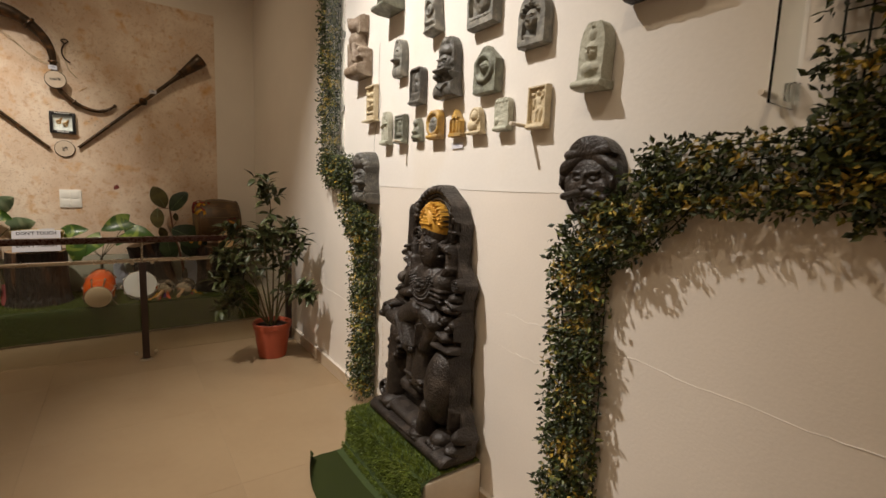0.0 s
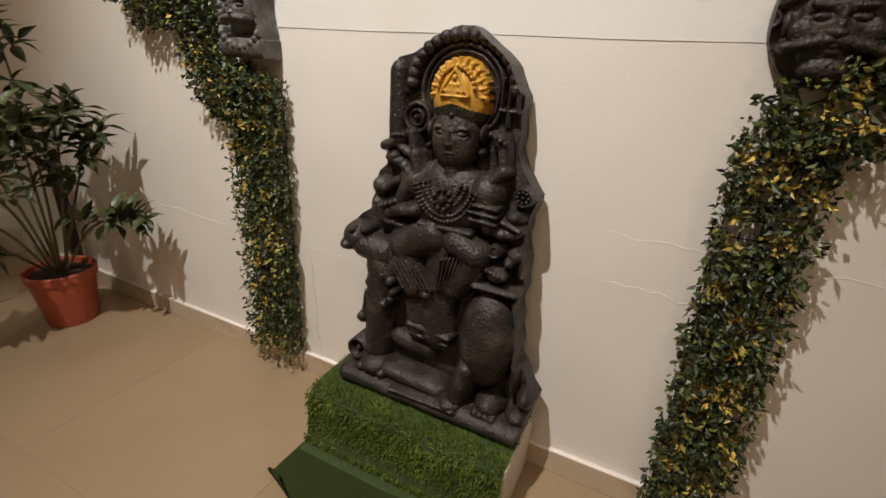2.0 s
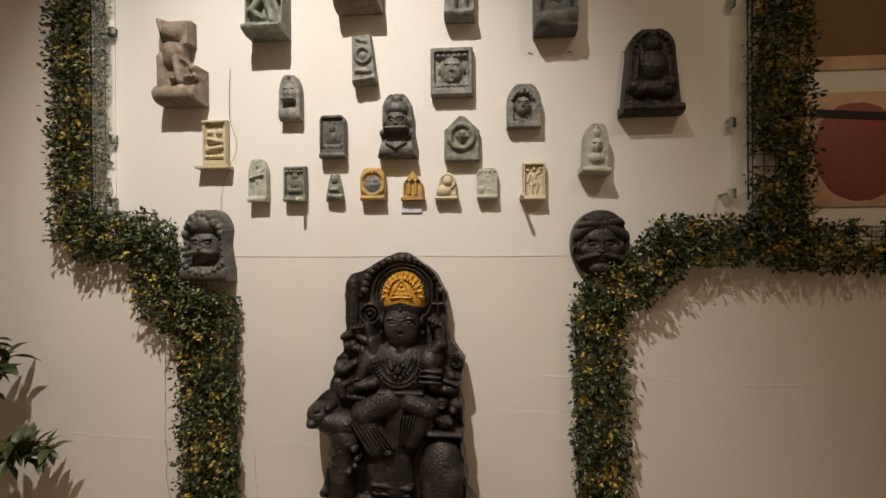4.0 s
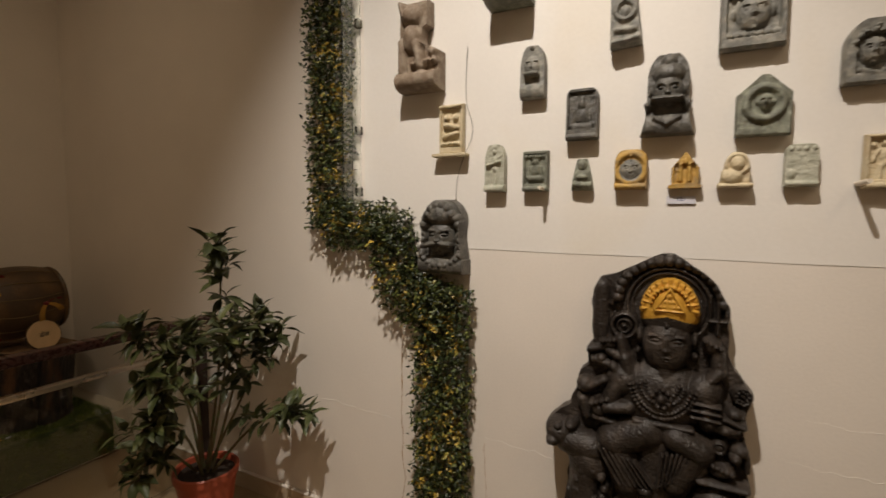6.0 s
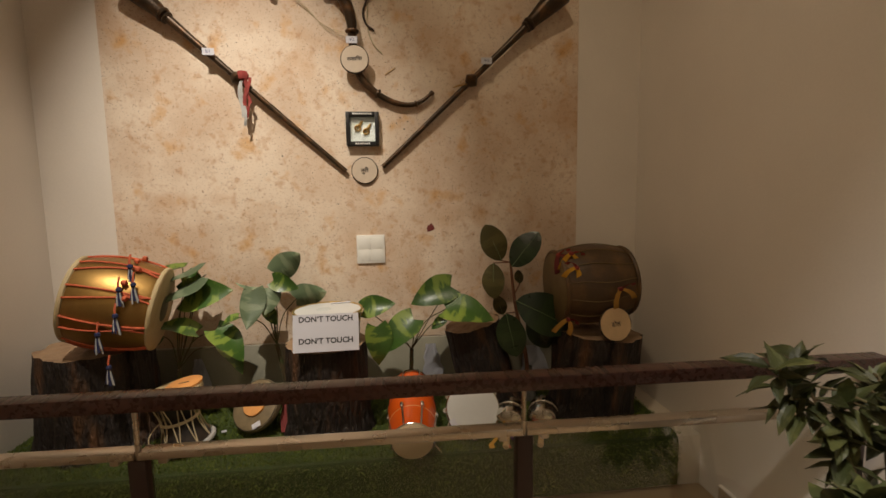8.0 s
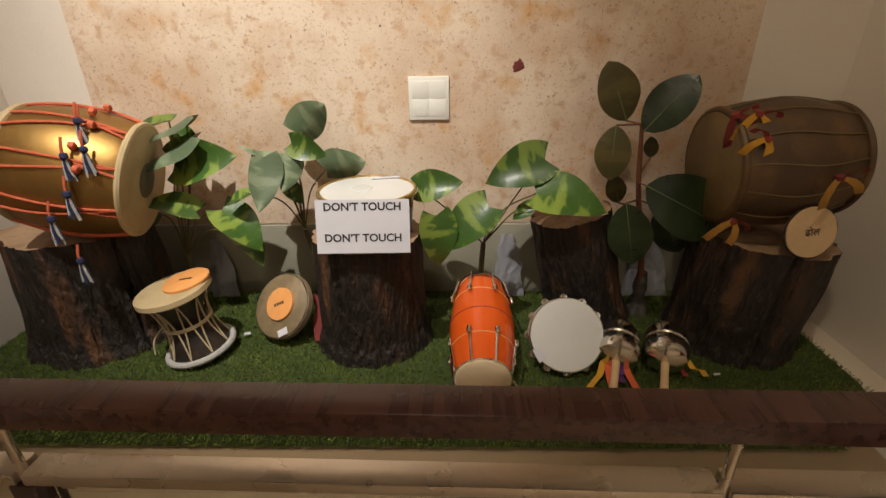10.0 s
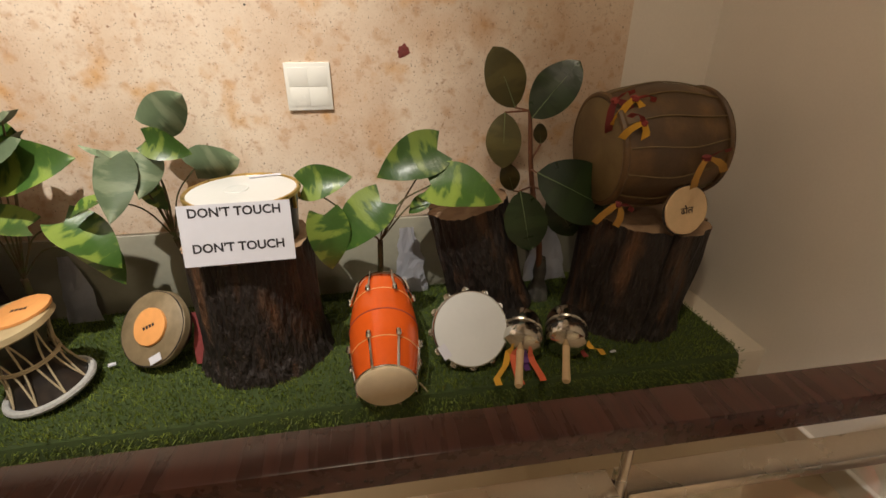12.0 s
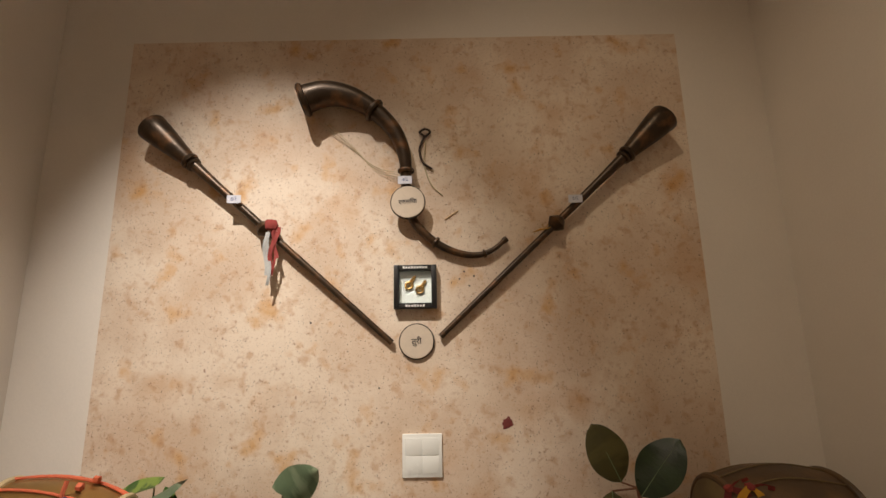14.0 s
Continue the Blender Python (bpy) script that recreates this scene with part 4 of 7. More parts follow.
def small_carvings():
    # top row, cut by the upper edge of the view
    on_wall("stone_relief", 2.515, 2.165, 0.165, 0.33, oblong(0.24), [("s", 0, 0.55, 0.2, 0.4, 0.14), ("c", -0.23, 0.05, 0.25, 0.05, 0.055, 0.22, 0.12), ("e", 0, 0.78, 0.12, 0.1, 0.12, 0.14), ("e", 0, 0.55, 0.1, 0.16, 0.12, 0.12), ("c", -0.06, 0.42, -0.16, 0.28, 0.06, 0.12, 0.12), ("c", 0.02, 0.42, 0.1, 0.16, 0.06, 0.12, 0.12), ("c", -0.14, 0.62, -0.16, 0.44, 0.04, 0.12, 0.12), ("c", 0.14, 0.64, 0.17, 0.44, 0.04, 0.12, 0.12), ("c", -0.16, 0.28, -0.04, 0.2, 0.05, 0.12, 0.1)], 0.22, G, "greenish stone relief of a dancing figure on a ledge", seed=1)
    on_wall("stone_relief", 2.152, 2.255, 0.19, 0.27, oblong(0.33), [("s", 0, 0.62, 0.27, 0.36, 0.18), ("c", -0.32, 0.1, 0.32, 0.1, 0.1, 0.22, 0.14), *seated(0.75, 0.2, 0, 0.16), ("c", -0.28, 0.3, -0.28, 0.95, 0.05, 0.2, 0.1), ("c", 0.28, 0.3, 0.28, 0.95, 0.05, 0.2, 0.1)], 0.24, B_, "brown stone relief with a seated figure on a thick ledge", seed=2)
    on_wall("stone_relief", 1.762, 2.205, 0.12, 0.29, oblong(0.2), [("c", -0.05, 0.9, -0.08, 0.1, 0.06, 0.14, 0.1), ("c", 0.07, 0.9, 0.06, 0.12, 0.06, 0.14, 0.1), ("c", -0.2, 0.05, 0.2, 0.05, 0.05, 0.16, 0.08)], 0.15, S, "grey stone relief with two upright figures", seed=3)
    on_wall("stone_relief", 1.405, 2.135, 0.16, 0.33, oblong(0.24), [("s", 0, 0.6, 0.17, 0.4, 0.14), *face(0, 0.58, 0.21, 0.12, 0.15), ("c", -0.22, 0.1, 0.22, 0.14, 0.09, 0.24, 0.05)], 0.26, D_, "dark stone niche with a carved head inside", seed=4)
    # upper middle rows
    on_wall("stone_figurine", 2.872, 1.912, 0.185, 0.335, lambda v: (-0.27 + (0.02 if v > 0.3 else 0) * 1, 0.27 if v < 0.42 else (0.27 - 0.22 * min(1, (v - 0.42) / 0.1) + (0.07 if v > 0.7 else 0))), [("c", -0.26, 0.1, 0.26, 0.1, 0.11, 0.14, 0.14), ("e", -0.08, 0.83, 0.14, 0.14, 0.1, 0.18), ("c", -0.2, 0.96, -0.16, 0.82, 0.05, 0.1, 0.16), ("e", -0.08, 0.58, 0.13, 0.2, 0.1, 0.16), ("c", -0.2, 0.55, -0.2, 0.22, 0.06, 0.1, 0.14), ("c", 0, 0.5, 0.05, 0.25, 0.07, 0.1, 0.16), *row_of(-0.05, 0.28, 0.22, 0.3, 6, 0.045, 0.14, 0.1), ("e", 0.2, 0.4, 0.08, 0.09, 0.1, 0.14)], 0.16, B_, "weathered brown stone figurine on a broad base", "figurine", seed=5)
    on_wall("stone_relief", 2.13, 1.974, 0.095, 0.185, taper(0.26, 0.2), [("r", 0.02, 0.55, 0.15, 0.05, 0.2, 0.1), ("e", 0.02, 0.53, 0.1, 0.12, 0.2, 0.1), ("c", -0.08, 0.9, 0.1, 0.84, 0.05, 0.2, 0.08), ("c", -0.14, 0.25, 0.14, 0.22, 0.06, 0.2, 0.1), ("c", -0.2, 0.05, 0.2, 0.07, 0.05, 0.22, 0.08)], 0.24, S, "narrow grey stone relief with a ringed face", spin=-4, seed=6)
    on_wall("square_stone_relief", 1.793, 1.918, 0.162, 0.182, oblong(0.445), [("s", 0, 0.52, 0.36, 0.38, 0.12), *face(0, 0.53, 0.29, 0.10, 0.17), *row_of(-0.28, 0.82, 0.28, 0.82, 6, 0.06, 0.12, 0.1), *row_of(-0.32, 0.2, 0.32, 0.2, 7, 0.06, 0.12, 0.09)], 0.22, S, "square grey stone relief with a framed carved face", seed=7)
    on_wall("stone_bust", 2.43, 1.842, 0.094, 0.178, arched(0.25, 0.55, 0.2), [*face(0, 0.6, 0.21, 0.14, 0.14), ("e", 0, 0.94, 0.05, 0.06, 0.14, 0.12), ("c", -0.12, 0.43, 0.12, 0.43, 0.04, 0.28, 0.08), ("c", -0.22, 0.16, 0.22, 0.16, 0.16, 0.14, 0.1)], 0.2, S, "grey stone bust with a pointed arch behind it", seed=8)
    on_wall("dark_stone_relief", 2.261, 1.690, 0.108, 0.168, arched(0.31, 0.82, 0.5), [("s", 0, 0.55, 0.24, 0.36, 0.14), *seated(0.8, 0.1, 0, 0.13), ("c", -0.28, 0.05, 0.28, 0.05, 0.05, 0.2, 0.06)], 0.2, D_, "dark stone relief with a seated meditating figure", seed=9)
    on_wall("dark_stone_bust", 2.004, 1.685, 0.155, 0.245, lambda v: (-(0.31 - 0.06 * math.sin(math.pi * min(1, v / 0.5))) if v < 0.4 else -(0.24 if v < 0.72 else 0.24 * math.sqrt(max(0.03, 1 - ((v - 0.72) / 0.3) ** 2))), (0.31 - 0.06 * math.sin(math.pi * min(1, v / 0.5))) if v < 0.4 else (0.24 if v < 0.72 else 0.24 * math.sqrt(max(0.03, 1 - ((v - 0.72) / 0.3) ** 2)))), [*face(0, 0.53, 0.22, 0.12, 0.17), ("e", 0, 0.75, 0.2, 0.14, 0.1, 0.17), ("e", 0, 0.9, 0.1, 0.1, 0.1, 0.14), ("e", 0, 0.97, 0.04, 0.05, 0.1, 0.1), ("c", -0.16, 0.43, 0.16, 0.43, 0.03, 0.28, 0.05), ("e", -0.24, 0.36, 0.07, 0.08, 0.1, 0.16), ("e", 0.24, 0.36, 0.07, 0.08, 0.1, 0.16), ("c", -0.26, 0.12, 0.26, 0.12, 0.15, 0.12, 0.12), ("c", -0.14, 0.2, 0, 0.12, 0.03, 0.22, 0.05), ("c", 0.14, 0.2, 0, 0.12, 0.03, 0.22, 0.05)], 0.16, D_, "dark stone bust with a tall pointed crown", "figurine", seed=10, nx=44, nz=60)
    on_wall("stone_relief", 1.756, 1.668, 0.138, 0.172, gabled(0.39, 0.68, 0.1), [("r", 0, 0.52, 0.26, 0.07, 0.17, 0.1), ("e", 0, 0.5, 0.18, 0.22, 0.16, 0.05), *face(0.01, 0.53, 0.13, 0.18, 0.14), ("c", -0.1, 0.26, 0.1, 0.26, 0.05, 0.18, 0.08)], 0.2, G, "greenish stone relief with a face inside a ring", seed=11)
    on_wall("stone_relief", 1.52, 1.788, 0.132, 0.166, arched(0.39, 0.55, 0.12), [("s", -0.03, 0.45, 0.2, 0.3, 0.13), *face(-0.03, 0.5, 0.22, 0.12, 0.18), *arc_of(-0.03, 0.55, 0.24, 0.24, 20, 160, 7, 0.04, 0.2, 0.1), ("e", 0, 0.86, 0.03, 0.03, 0.2, 0.08), ("c", -0.18, 0.2, 0.02, 0.14, 0.05, 0.16, 0.08)], 0.22, S, "grey arched stone relief with a beaded carved face", seed=12)
    on_wall("stone_bust", 1.263, 1.606, 0.114, 0.19, lambda v: (-0.29 if v < 0.12 else -(0.24 if v < 0.62 else 0.24 * math.sqrt(max(0.06, 1 - ((v - 0.62) / 0.4) ** 2))), 0.29 if v < 0.12 else (0.24 if v < 0.62 else 0.24 * math.sqrt(max(0.06, 1 - ((v - 0.62) / 0.4) ** 2)))), [*face(0, 0.55, 0.16, 0.16, 0.16), ("e", 0, 0.8, 0.11, 0.14, 0.14, 0.14), ("c", -0.25, 0.07, 0.25, 0.07, 0.07, 0.24, 0.1), ("e", 0, 0.3, 0.2, 0.12, 0.18, 0.14), ("e", 0, 0.9, 0.03, 0.03, 0.2, 0.1)], 0.24, P_, "beige stone bust leaning from the wall", "figurine", seed=13, spin=3)
    bell = lambda v: 0.36 - 0.02 * v if v < 0.1 else (0.345 - 0.10 * v if v < 0.74 else 0.275 * math.sqrt(max(0.05, 1 - ((v - 0.74) / 0.27) ** 2)))
    on_wall("black_stone_idol", 1.058, 1.822, 0.232, 0.313, lambda v: (-bell(v), bell(v)), [("c", -0.33, 0.06, 0.33, 0.06, 0.06, 0.15, 0.07), ("e", 0, 0.80, 0.11, 0.11, 0.14, 0.10), ("e", 0, 0.92, 0.07, 0.07, 0.12, 0.08), ("e", 0, 0.56, 0.16, 0.20, 0.13, 0.10), ("c", -0.22, 0.32, 0.16, 0.26, 0.09, 0.13, 0.11), ("c", 0.2, 0.34, -0.16, 0.26, 0.08, 0.13, 0.11), ("c", 0.18, 0.62, 0.2, 0.36, 0.05, 0.13, 0.08), ("c", -0.18, 0.62, -0.2, 0.38, 0.05, 0.13, 0.08), *arc_of(0, 0.68, 0.21, 0.26, 10, 170, 11, 0.025, 0.14, 0.05)], 0.15, M["black_stone"], "black stone idol with a rounded top and flat base", "figurine", seed=14, nx=56, nz=72)
    # the yellowish carving on its small shelf
    on_wall("cream_stone_relief", 2.745, 1.668, 0.105, 0.185, oblong(0.27), [("s", 0, 0.55, 0.22, 0.42, 0.1), ("c", -0.24, 0.95, 0.24, 0.95, 0.04, 0.14, 0.06), ("e", -0.1, 0.72, 0.07, 0.08, 0.1, 0.1), ("e", 0.1, 0.72, 0.07, 0.08, 0.1, 0.1), ("c", -0.12, 0.58, 0.14, 0.52, 0.06, 0.1, 0.1), ("c", -0.14, 0.34, 0.14, 0.4, 0.06, 0.1, 0.1), *row_of(-0.17, 0.2, 0.17, 0.2, 5, 0.05, 0.1, 0.08)], 0.15, C_, "cream stone relief with two small figures on a shelf", seed=15)
    shelf = solid("stone_shelf", box(-0.07, 0.07, -0.045, 0, -0.012, 0.0, 0.003), C_, pose(-0.007, 2.765, 1.678, 0, 0, EAST), "narrow cream stone shelf under a relief", "shelf")
    # the row of smallest carvings
    g = 1.521
    on_wall("pale_figurine", 2.566, g, 0.086, 0.172, arched(0.23, 0.6, 0.3), [*standing(0.12, 0.0), ("c", -0.22, 0.06, 0.22, 0.06, 0.06, 0.18, 0.06), ("c", -0.15, 0.55, 0.12, 0.62, 0.035, 0.16, 0.08), ("e", 0, 0.92, 0.09, 0.06, 0.14, 0.05)], 0.16, P_, "pale stone figurine with raised arms", "figurine", seed=16)
    on_wall("stone_relief", 2.416, g, 0.092, 0.14, oblong(0.325), [("s", 0, 0.55, 0.26, 0.38, 0.12), *seated(0.75, 0.18, 0, 0.12), ("c", -0.3, 0.06, 0.3, 0.06, 0.06, 0.2, 0.06), *row_of(-0.22, 0.86, 0.22, 0.86, 5, 0.06, 0.12, 0.08)], 0.2, G, "small greenish square relief with a seated figure", seed=17)
    on_wall("small_figurine", 2.255, g, 0.074, 0.106, lambda v: (-0.34 * (1 - 0.55 * v ** 1.6), 0.34 * (1 - 0.6 * v ** 1.4)), [("e", 0.0, 0.78, 0.14, 0.2, 0.16, 0.2), ("e", 0, 0.42, 0.24, 0.3, 0.16, 0.16), ("c", -0.2, 0.2, 0.22, 0.16, 0.12, 0.16, 0.18), ("c", 0.1, 0.42, -0.1, 0.4, 0.07, 0.3, 0.1)], 0.2, G, "small dark greenish seated figurine", "figurine", seed=18)
    on_wall("gilded_head_relief", 2.103, g, 0.1, 0.128, arched(0.38, 0.72, 0.35), [*face(0, 0.5, 0.29, 0.14, 0.16), ("e", 0, 0.82, 0.03, 0.03, 0.3, 0.06), ("r", 0, 0.53, 0.36, 0.09, 0.16, 0.12), ("c", -0.36, 0.08, 0.36, 0.08, 0.08, 0.2, 0.1)], 0.2, [Y_, S], "yellow painted relief around a grey stone head", seed=19, painted=lambda x, z: 1 if (x / 0.27) ** 2 + ((z - 0.48) / 0.27) ** 2 < 1 else 0)
    on_wall("yellow_shrine_relief", 1.947, g, 0.097, 0.112, lambda v: (-0.42 if v < 0.1 else (-0.34 if v < 0.55 else -0.34 * (1.04 - (v - 0.55) / 0.45)), 0.42 if v < 0.1 else (0.34 if v < 0.55 else 0.34 * (1.04 - (v - 0.55) / 0.45))), [("s", 0, 0.42, 0.26, 0.26, 0.12), ("c", -0.12, 0.22, -0.12, 0.58, 0.06, 0.12, 0.1), ("c", 0.1, 0.22, 0.1, 0.58, 0.06, 0.12, 0.1), ("e", 0, 0.74, 0.08, 0.1, 0.16, 0.1), ("e", -0.12, 0.66, 0.06, 0.07, 0.14, 0.1), ("e", 0.1, 0.66, 0.06, 0.07, 0.14, 0.1)], 0.22, Y_, "yellow ochre shrine-shaped relief with two figures", seed=20)
    on_wall("cream_figurine", 1.814, g, 0.094, 0.105, lambda v: (-0.45 if v < 0.12 else -(0.4 - 0.1 * v if v < 0.5 else 0.30 * math.sqrt(max(0.05, 1 - ((v - 0.5) / 0.52) ** 2))), 0.42 if v < 0.12 else (0.34 if v < 0.5 else 0.34 * math.sqrt(max(0.05, 1 - ((v - 0.5) / 0.52) ** 2)))), [("e", 0.02, 0.66, 0.19, 0.24, 0.16, 0.22), ("r", 0.02, 0.66, 0.26, 0.07, 0.16, 0.12), ("e", -0.12, 0.32, 0.3, 0.24, 0.16, 0.2), ("c", -0.42, 0.06, 0.4, 0.06, 0.07, 0.2, 0.12)], 0.2, C_, "small cream reclining figurine with a haloed head", "figurine", seed=21)
    on_wall("pale_stone_relief", 1.659, g, 0.082, 0.12, arched(0.33, 0.78, 0.45), [*seated(0.72, 0.2, 0, 0.14), *row_of(-0.22, 0.88, 0.22, 0.88, 4, 0.07, 0.14, 0.1), ("c", -0.3, 0.07, 0.3, 0.07, 0.07, 0.2, 0.08), ("e", -0.2, 0.3, 0.1, 0.14, 0.14, 0.12)], 0.2, P_, "small pale stone relief with a crowded seated figure", seed=22)
    on_wall("dancer_relief", 1.483, 1.514, 0.086, 0.142, oblong(0.3), [("s", 0, 0.55, 0.24, 0.4, 0.10), *standing(0.08, 0.0, 0.04), ("c", -0.28, 0.05, 0.28, 0.05, 0.05, 0.2, 0.05), ("e", -0.17, 0.8, 0.05, 0.06, 0.1, 0.06), ("e", 0.17, 0.85, 0.05, 0.06, 0.1, 0.06)], 0.19, C_, "cream stone relief of a standing dancer in a niche", seed=23)


small_carvings()


def head_mask():
    hw = lambda v: 0.335 if v < 0.2 else (0.30 + 0.02 * math.sin(v * 9) if v < 0.7 else 0.30 * math.sqrt(max(0.08, 1 - ((v - 0.7) / 0.32) ** 2)))
    pr = [*face(0, 0.50, 0.26, 0.16, 0.2), ("e", 0, 0.8, 0.26, 0.2, 0.12, 0.26), *arc_of(0, 0.62, 0.26, 0.26, 10, 170, 9, 0.07, 0.2, 0.12), *arc_of(0, 0.74, 0.18, 0.18, 20, 160, 6, 0.07, 0.26, 0.1), ("c", -0.16, 0.40, -0.03, 0.42, 0.035, 0.33, 0.06), ("c", 0.16, 0.40, 0.03, 0.42, 0.035, 0.33, 0.06), *row_of(-0.28, 0.62, -0.29, 0.3, 5, 0.07, 0.16, 0.14), *row_of(0.28, 0.62, 0.29, 0.3, 5, 0.07, 0.16, 0.14), ("c", -0.3, 0.12, 0.3, 0.12, 0.14, 0.16, 0.14), *arc_of(0, 0.34, 0.3, 0.22, 200, 340, 9, 0.05, 0.24, 0.08)]
    on_wall("stone_head_mask", 2.765, 1.208, 0.205, 0.285, lambda v: (-hw(v), hw(v)), pr, 0.2, M["dark_stone"], "weathered dark stone head with curled hair and moustache", "mask", nx=80, nz=104, seed=31, back=-0.002, rough=0.008)


head_mask()


def black_mask():
    hw = lambda v: 0.42 * math.sqrt(max(0.012, 1 - abs((v - 0.5) / 0.5) ** 2.2))
    pr = [("e", 0, 0.5, 0.47, 0.54, 0.05, 0.17), ("e", 0, 0.86, 0.42, 0.24, 0.06, 0.22), ("c", -0.44, 0.60, 0.10, 0.86, 0.085, 0.16, 0.10), ("c", 0.44, 0.58, 0.05, 0.80, 0.075, 0.17, 0.09), ("c", -0.30, 0.78, 0.34, 0.84, 0.06, 0.22, 0.06), *face(0, 0.45, 0.35, 0.12, 0.19), ("c", -0.30, 0.285, -0.03, 0.345, 0.045, 0.27, 0.06), ("c", 0.30, 0.285, 0.03, 0.345, 0.045, 0.27, 0.06), ("e", -0.20, 0.40, 0.10, 0.09, 0.24, 0.05), ("e", 0.20, 0.40, 0.10, 0.09, 0.24, 0.05), ("e", -0.42, 0.48, 0.06, 0.15, 0.08, 0.16), ("e", 0.42, 0.48, 0.06, 0.15, 0.08, 0.16), ("r", -0.42, 0.48, 0.05, 0.02, 0.16, 0.09), ("e", 0, 0.14, 0.17, 0.10, 0.18, 0.12)]
    pr = [(*q[:-2], q[-2] * 0.8, q[-1] * 0.8) for q in pr]
    on_wall("black_head_mask", 1.243, 1.222, 0.215, 0.252, lambda v: (-hw(v), hw(v)), pr, 0.1, M["black_stone"], "round black painted mask with turban and moustache", "mask", nx=96, nz=96, seed=32, back=-0.002, rough=0.004)


black_mask()

# ---- the large statue and its turf step ----


def large_statue():
    H, b = 1.105, 0.055

    def out(v):
        l = np.interp(v, [0, 0.07, 0.12, 0.16, 0.20, 0.25, 0.37, 0.40, 0.47, 0.51, 0.53, 0.60, 0.64, 0.66, 0.70, 0.72, 0.74, 0.89, 0.925, 0.935, 0.955, 0.975, 0.99, 1.0], [-0.298, -0.302, -0.272, -0.238, -0.262, -0.236, -0.240, -0.288, -0.305, -0.272, -0.236, -0.222, -0.212, -0.192, -0.188, -0.192, -0.18, -0.186, -0.160, -0.120, -0.088, -0.052, -0.022, 0.002])
        q = np.interp(v, [0, 0.05, 0.10, 0.14, 0.20, 0.30, 0.38, 0.44, 0.50, 0.54, 0.60, 0.64, 0.67, 0.70, 0.78, 0.86, 0.89, 0.92, 0.95, 0.975, 0.99, 1.0], [0.272, 0.292, 0.300, 0.272, 0.240, 0.226, 0.220, 0.226, 0.222, 0.206, 0.222, 0.228, 0.206, 0.178, 0.166, 0.166, 0.155, 0.132, 0.102, 0.068, 0.045, 0.026])
        k = 0.003 * math.sin(v * 83) + 0.002 * math.sin(v * 47 + 1)
        return (float(l) - k, float(q) + k)
    c = 0.018
    # beaded arch and plain rims behind the head, pillar beside it
    P = arc_of(c, 0.862, 0.132, 0.118, 4, 176, 17, 0.0165, b + 0.008, 0.022)
    P += [("r", c, 0.855, 0.104, 0.006, b, 0.014), ("r", c, 0.855, 0.090, 0.004, b, 0.010), ("c", -0.158, 0.735, -0.158, 0.895, 0.024, b, 0.022), ("c", -0.128, 0.85, -0.118, 0.905, 0.010, b, 0.016)]
    # crown
    P += [("e", c + 0.004, 0.845, 0.073, 0.088, b + 0.01, 0.052), ("e", c + 0.004, 0.862, 0.038, 0.042, b + 0.045, 0.022), ("e", c + 0.004, 0.886, 0.006, 0.008, b + 0.062, 0.008), ("c", c - 0.03, 0.848, c + 0.038, 0.848, 0.0035, b + 0.060, 0.008), *row_of(c - 0.018, 0.858, c + 0.026, 0.858, 5, 0.0055, b + 0.060, 0.008), *row_of(c - 0.006, 0.872, c + 0.014, 0.872, 3, 0.0055, b + 0.061, 0.008)]
    P += [("c", c + 0.004 + 0.042 * math.cos(radians(a)), 0.850 + 0.046 * math.sin(radians(a)), c + 0.004 + 0.068 * math.cos(radians(a)), 0.848 + 0.080 * math.sin(radians(a)), 0.0045, b + 0.034, 0.012) for a in range(0, 181, 15)]
    P += arc_of(c + 0.004, 0.843, 0.066, 0.080, 0, 180, 15, 0.009, b + 0.030, 0.012) + arc_of(c + 0.004, 0.858, 0.046, 0.052, 10, 170, 13, 0.005, b + 0.054, 0.008)
    P += [("c", c - 0.03, 0.85, c + 0.004, 0.905, 0.0035, b + 0.060, 0.008), ("c", c + 0.038, 0.85, c + 0.004, 0.905, 0.0035, b + 0.060, 0.008)]
    # face: smooth oval, thin brows, almond eyes, small nose and lips, long ears
    P += [("e", c, 0.752, 0.062, 0.082, b + 0.018, 0.050), ("c", c, 0.772, c, 0.745, 0.0065, b + 0.063, 0.010), ("e", c, 0.742, 0.011, 0.007, b + 0.064, 0.011), ("e", c, 0.722, 0.017, 0.005, b + 0.058, 0.009), ("e", c, 0.714, 0.013, 0.005, b + 0.054, 0.010), ("e", c, 0.697, 0.016, 0.010, b + 0.040, 0.014), ("e", c, 0.806, 0.006, 0.006, b + 0.058, 0.008)]
    for k in (-1, 1):
        P += [("e", c + k * 0.026, 0.766, 0.018, 0.009, b, -0.006), ("e", c + k * 0.026, 0.766, 0.013, 0.0045, b + 0.056, 0.005), ("c", c + k * 0.010, 0.780, c + k * 0.042, 0.778, 0.0035, b + 0.056, 0.007), ("e", c + k * 0.068, 0.768, 0.010, 0.026, b, 0.040), ("e", c + k * 0.070, 0.727, 0.009, 0.012, b, 0.042), ("e", c + k * 0.026, 0.735, 0.018, 0.018, b + 0.042, 0.018)]
    # neck, shoulders, trunk and beaded necklaces
    P += [("c", c, 0.70, c, 0.665, 0.034, b, 0.050), ("e", c - 0.008, 0.60, 0.118, 0.105, b, 0.062), ("e", -0.085, 0.635, 0.052, 0.052, b, 0.058), ("e", 0.110, 0.635, 0.052, 0.052, b, 0.058), ("e", c - 0.005, 0.525, 0.092, 0.062, b, 0.052), ("c", c - 0.07, 0.535, c + 0.07, 0.535, 0.008, b + 0.048, 0.014)]
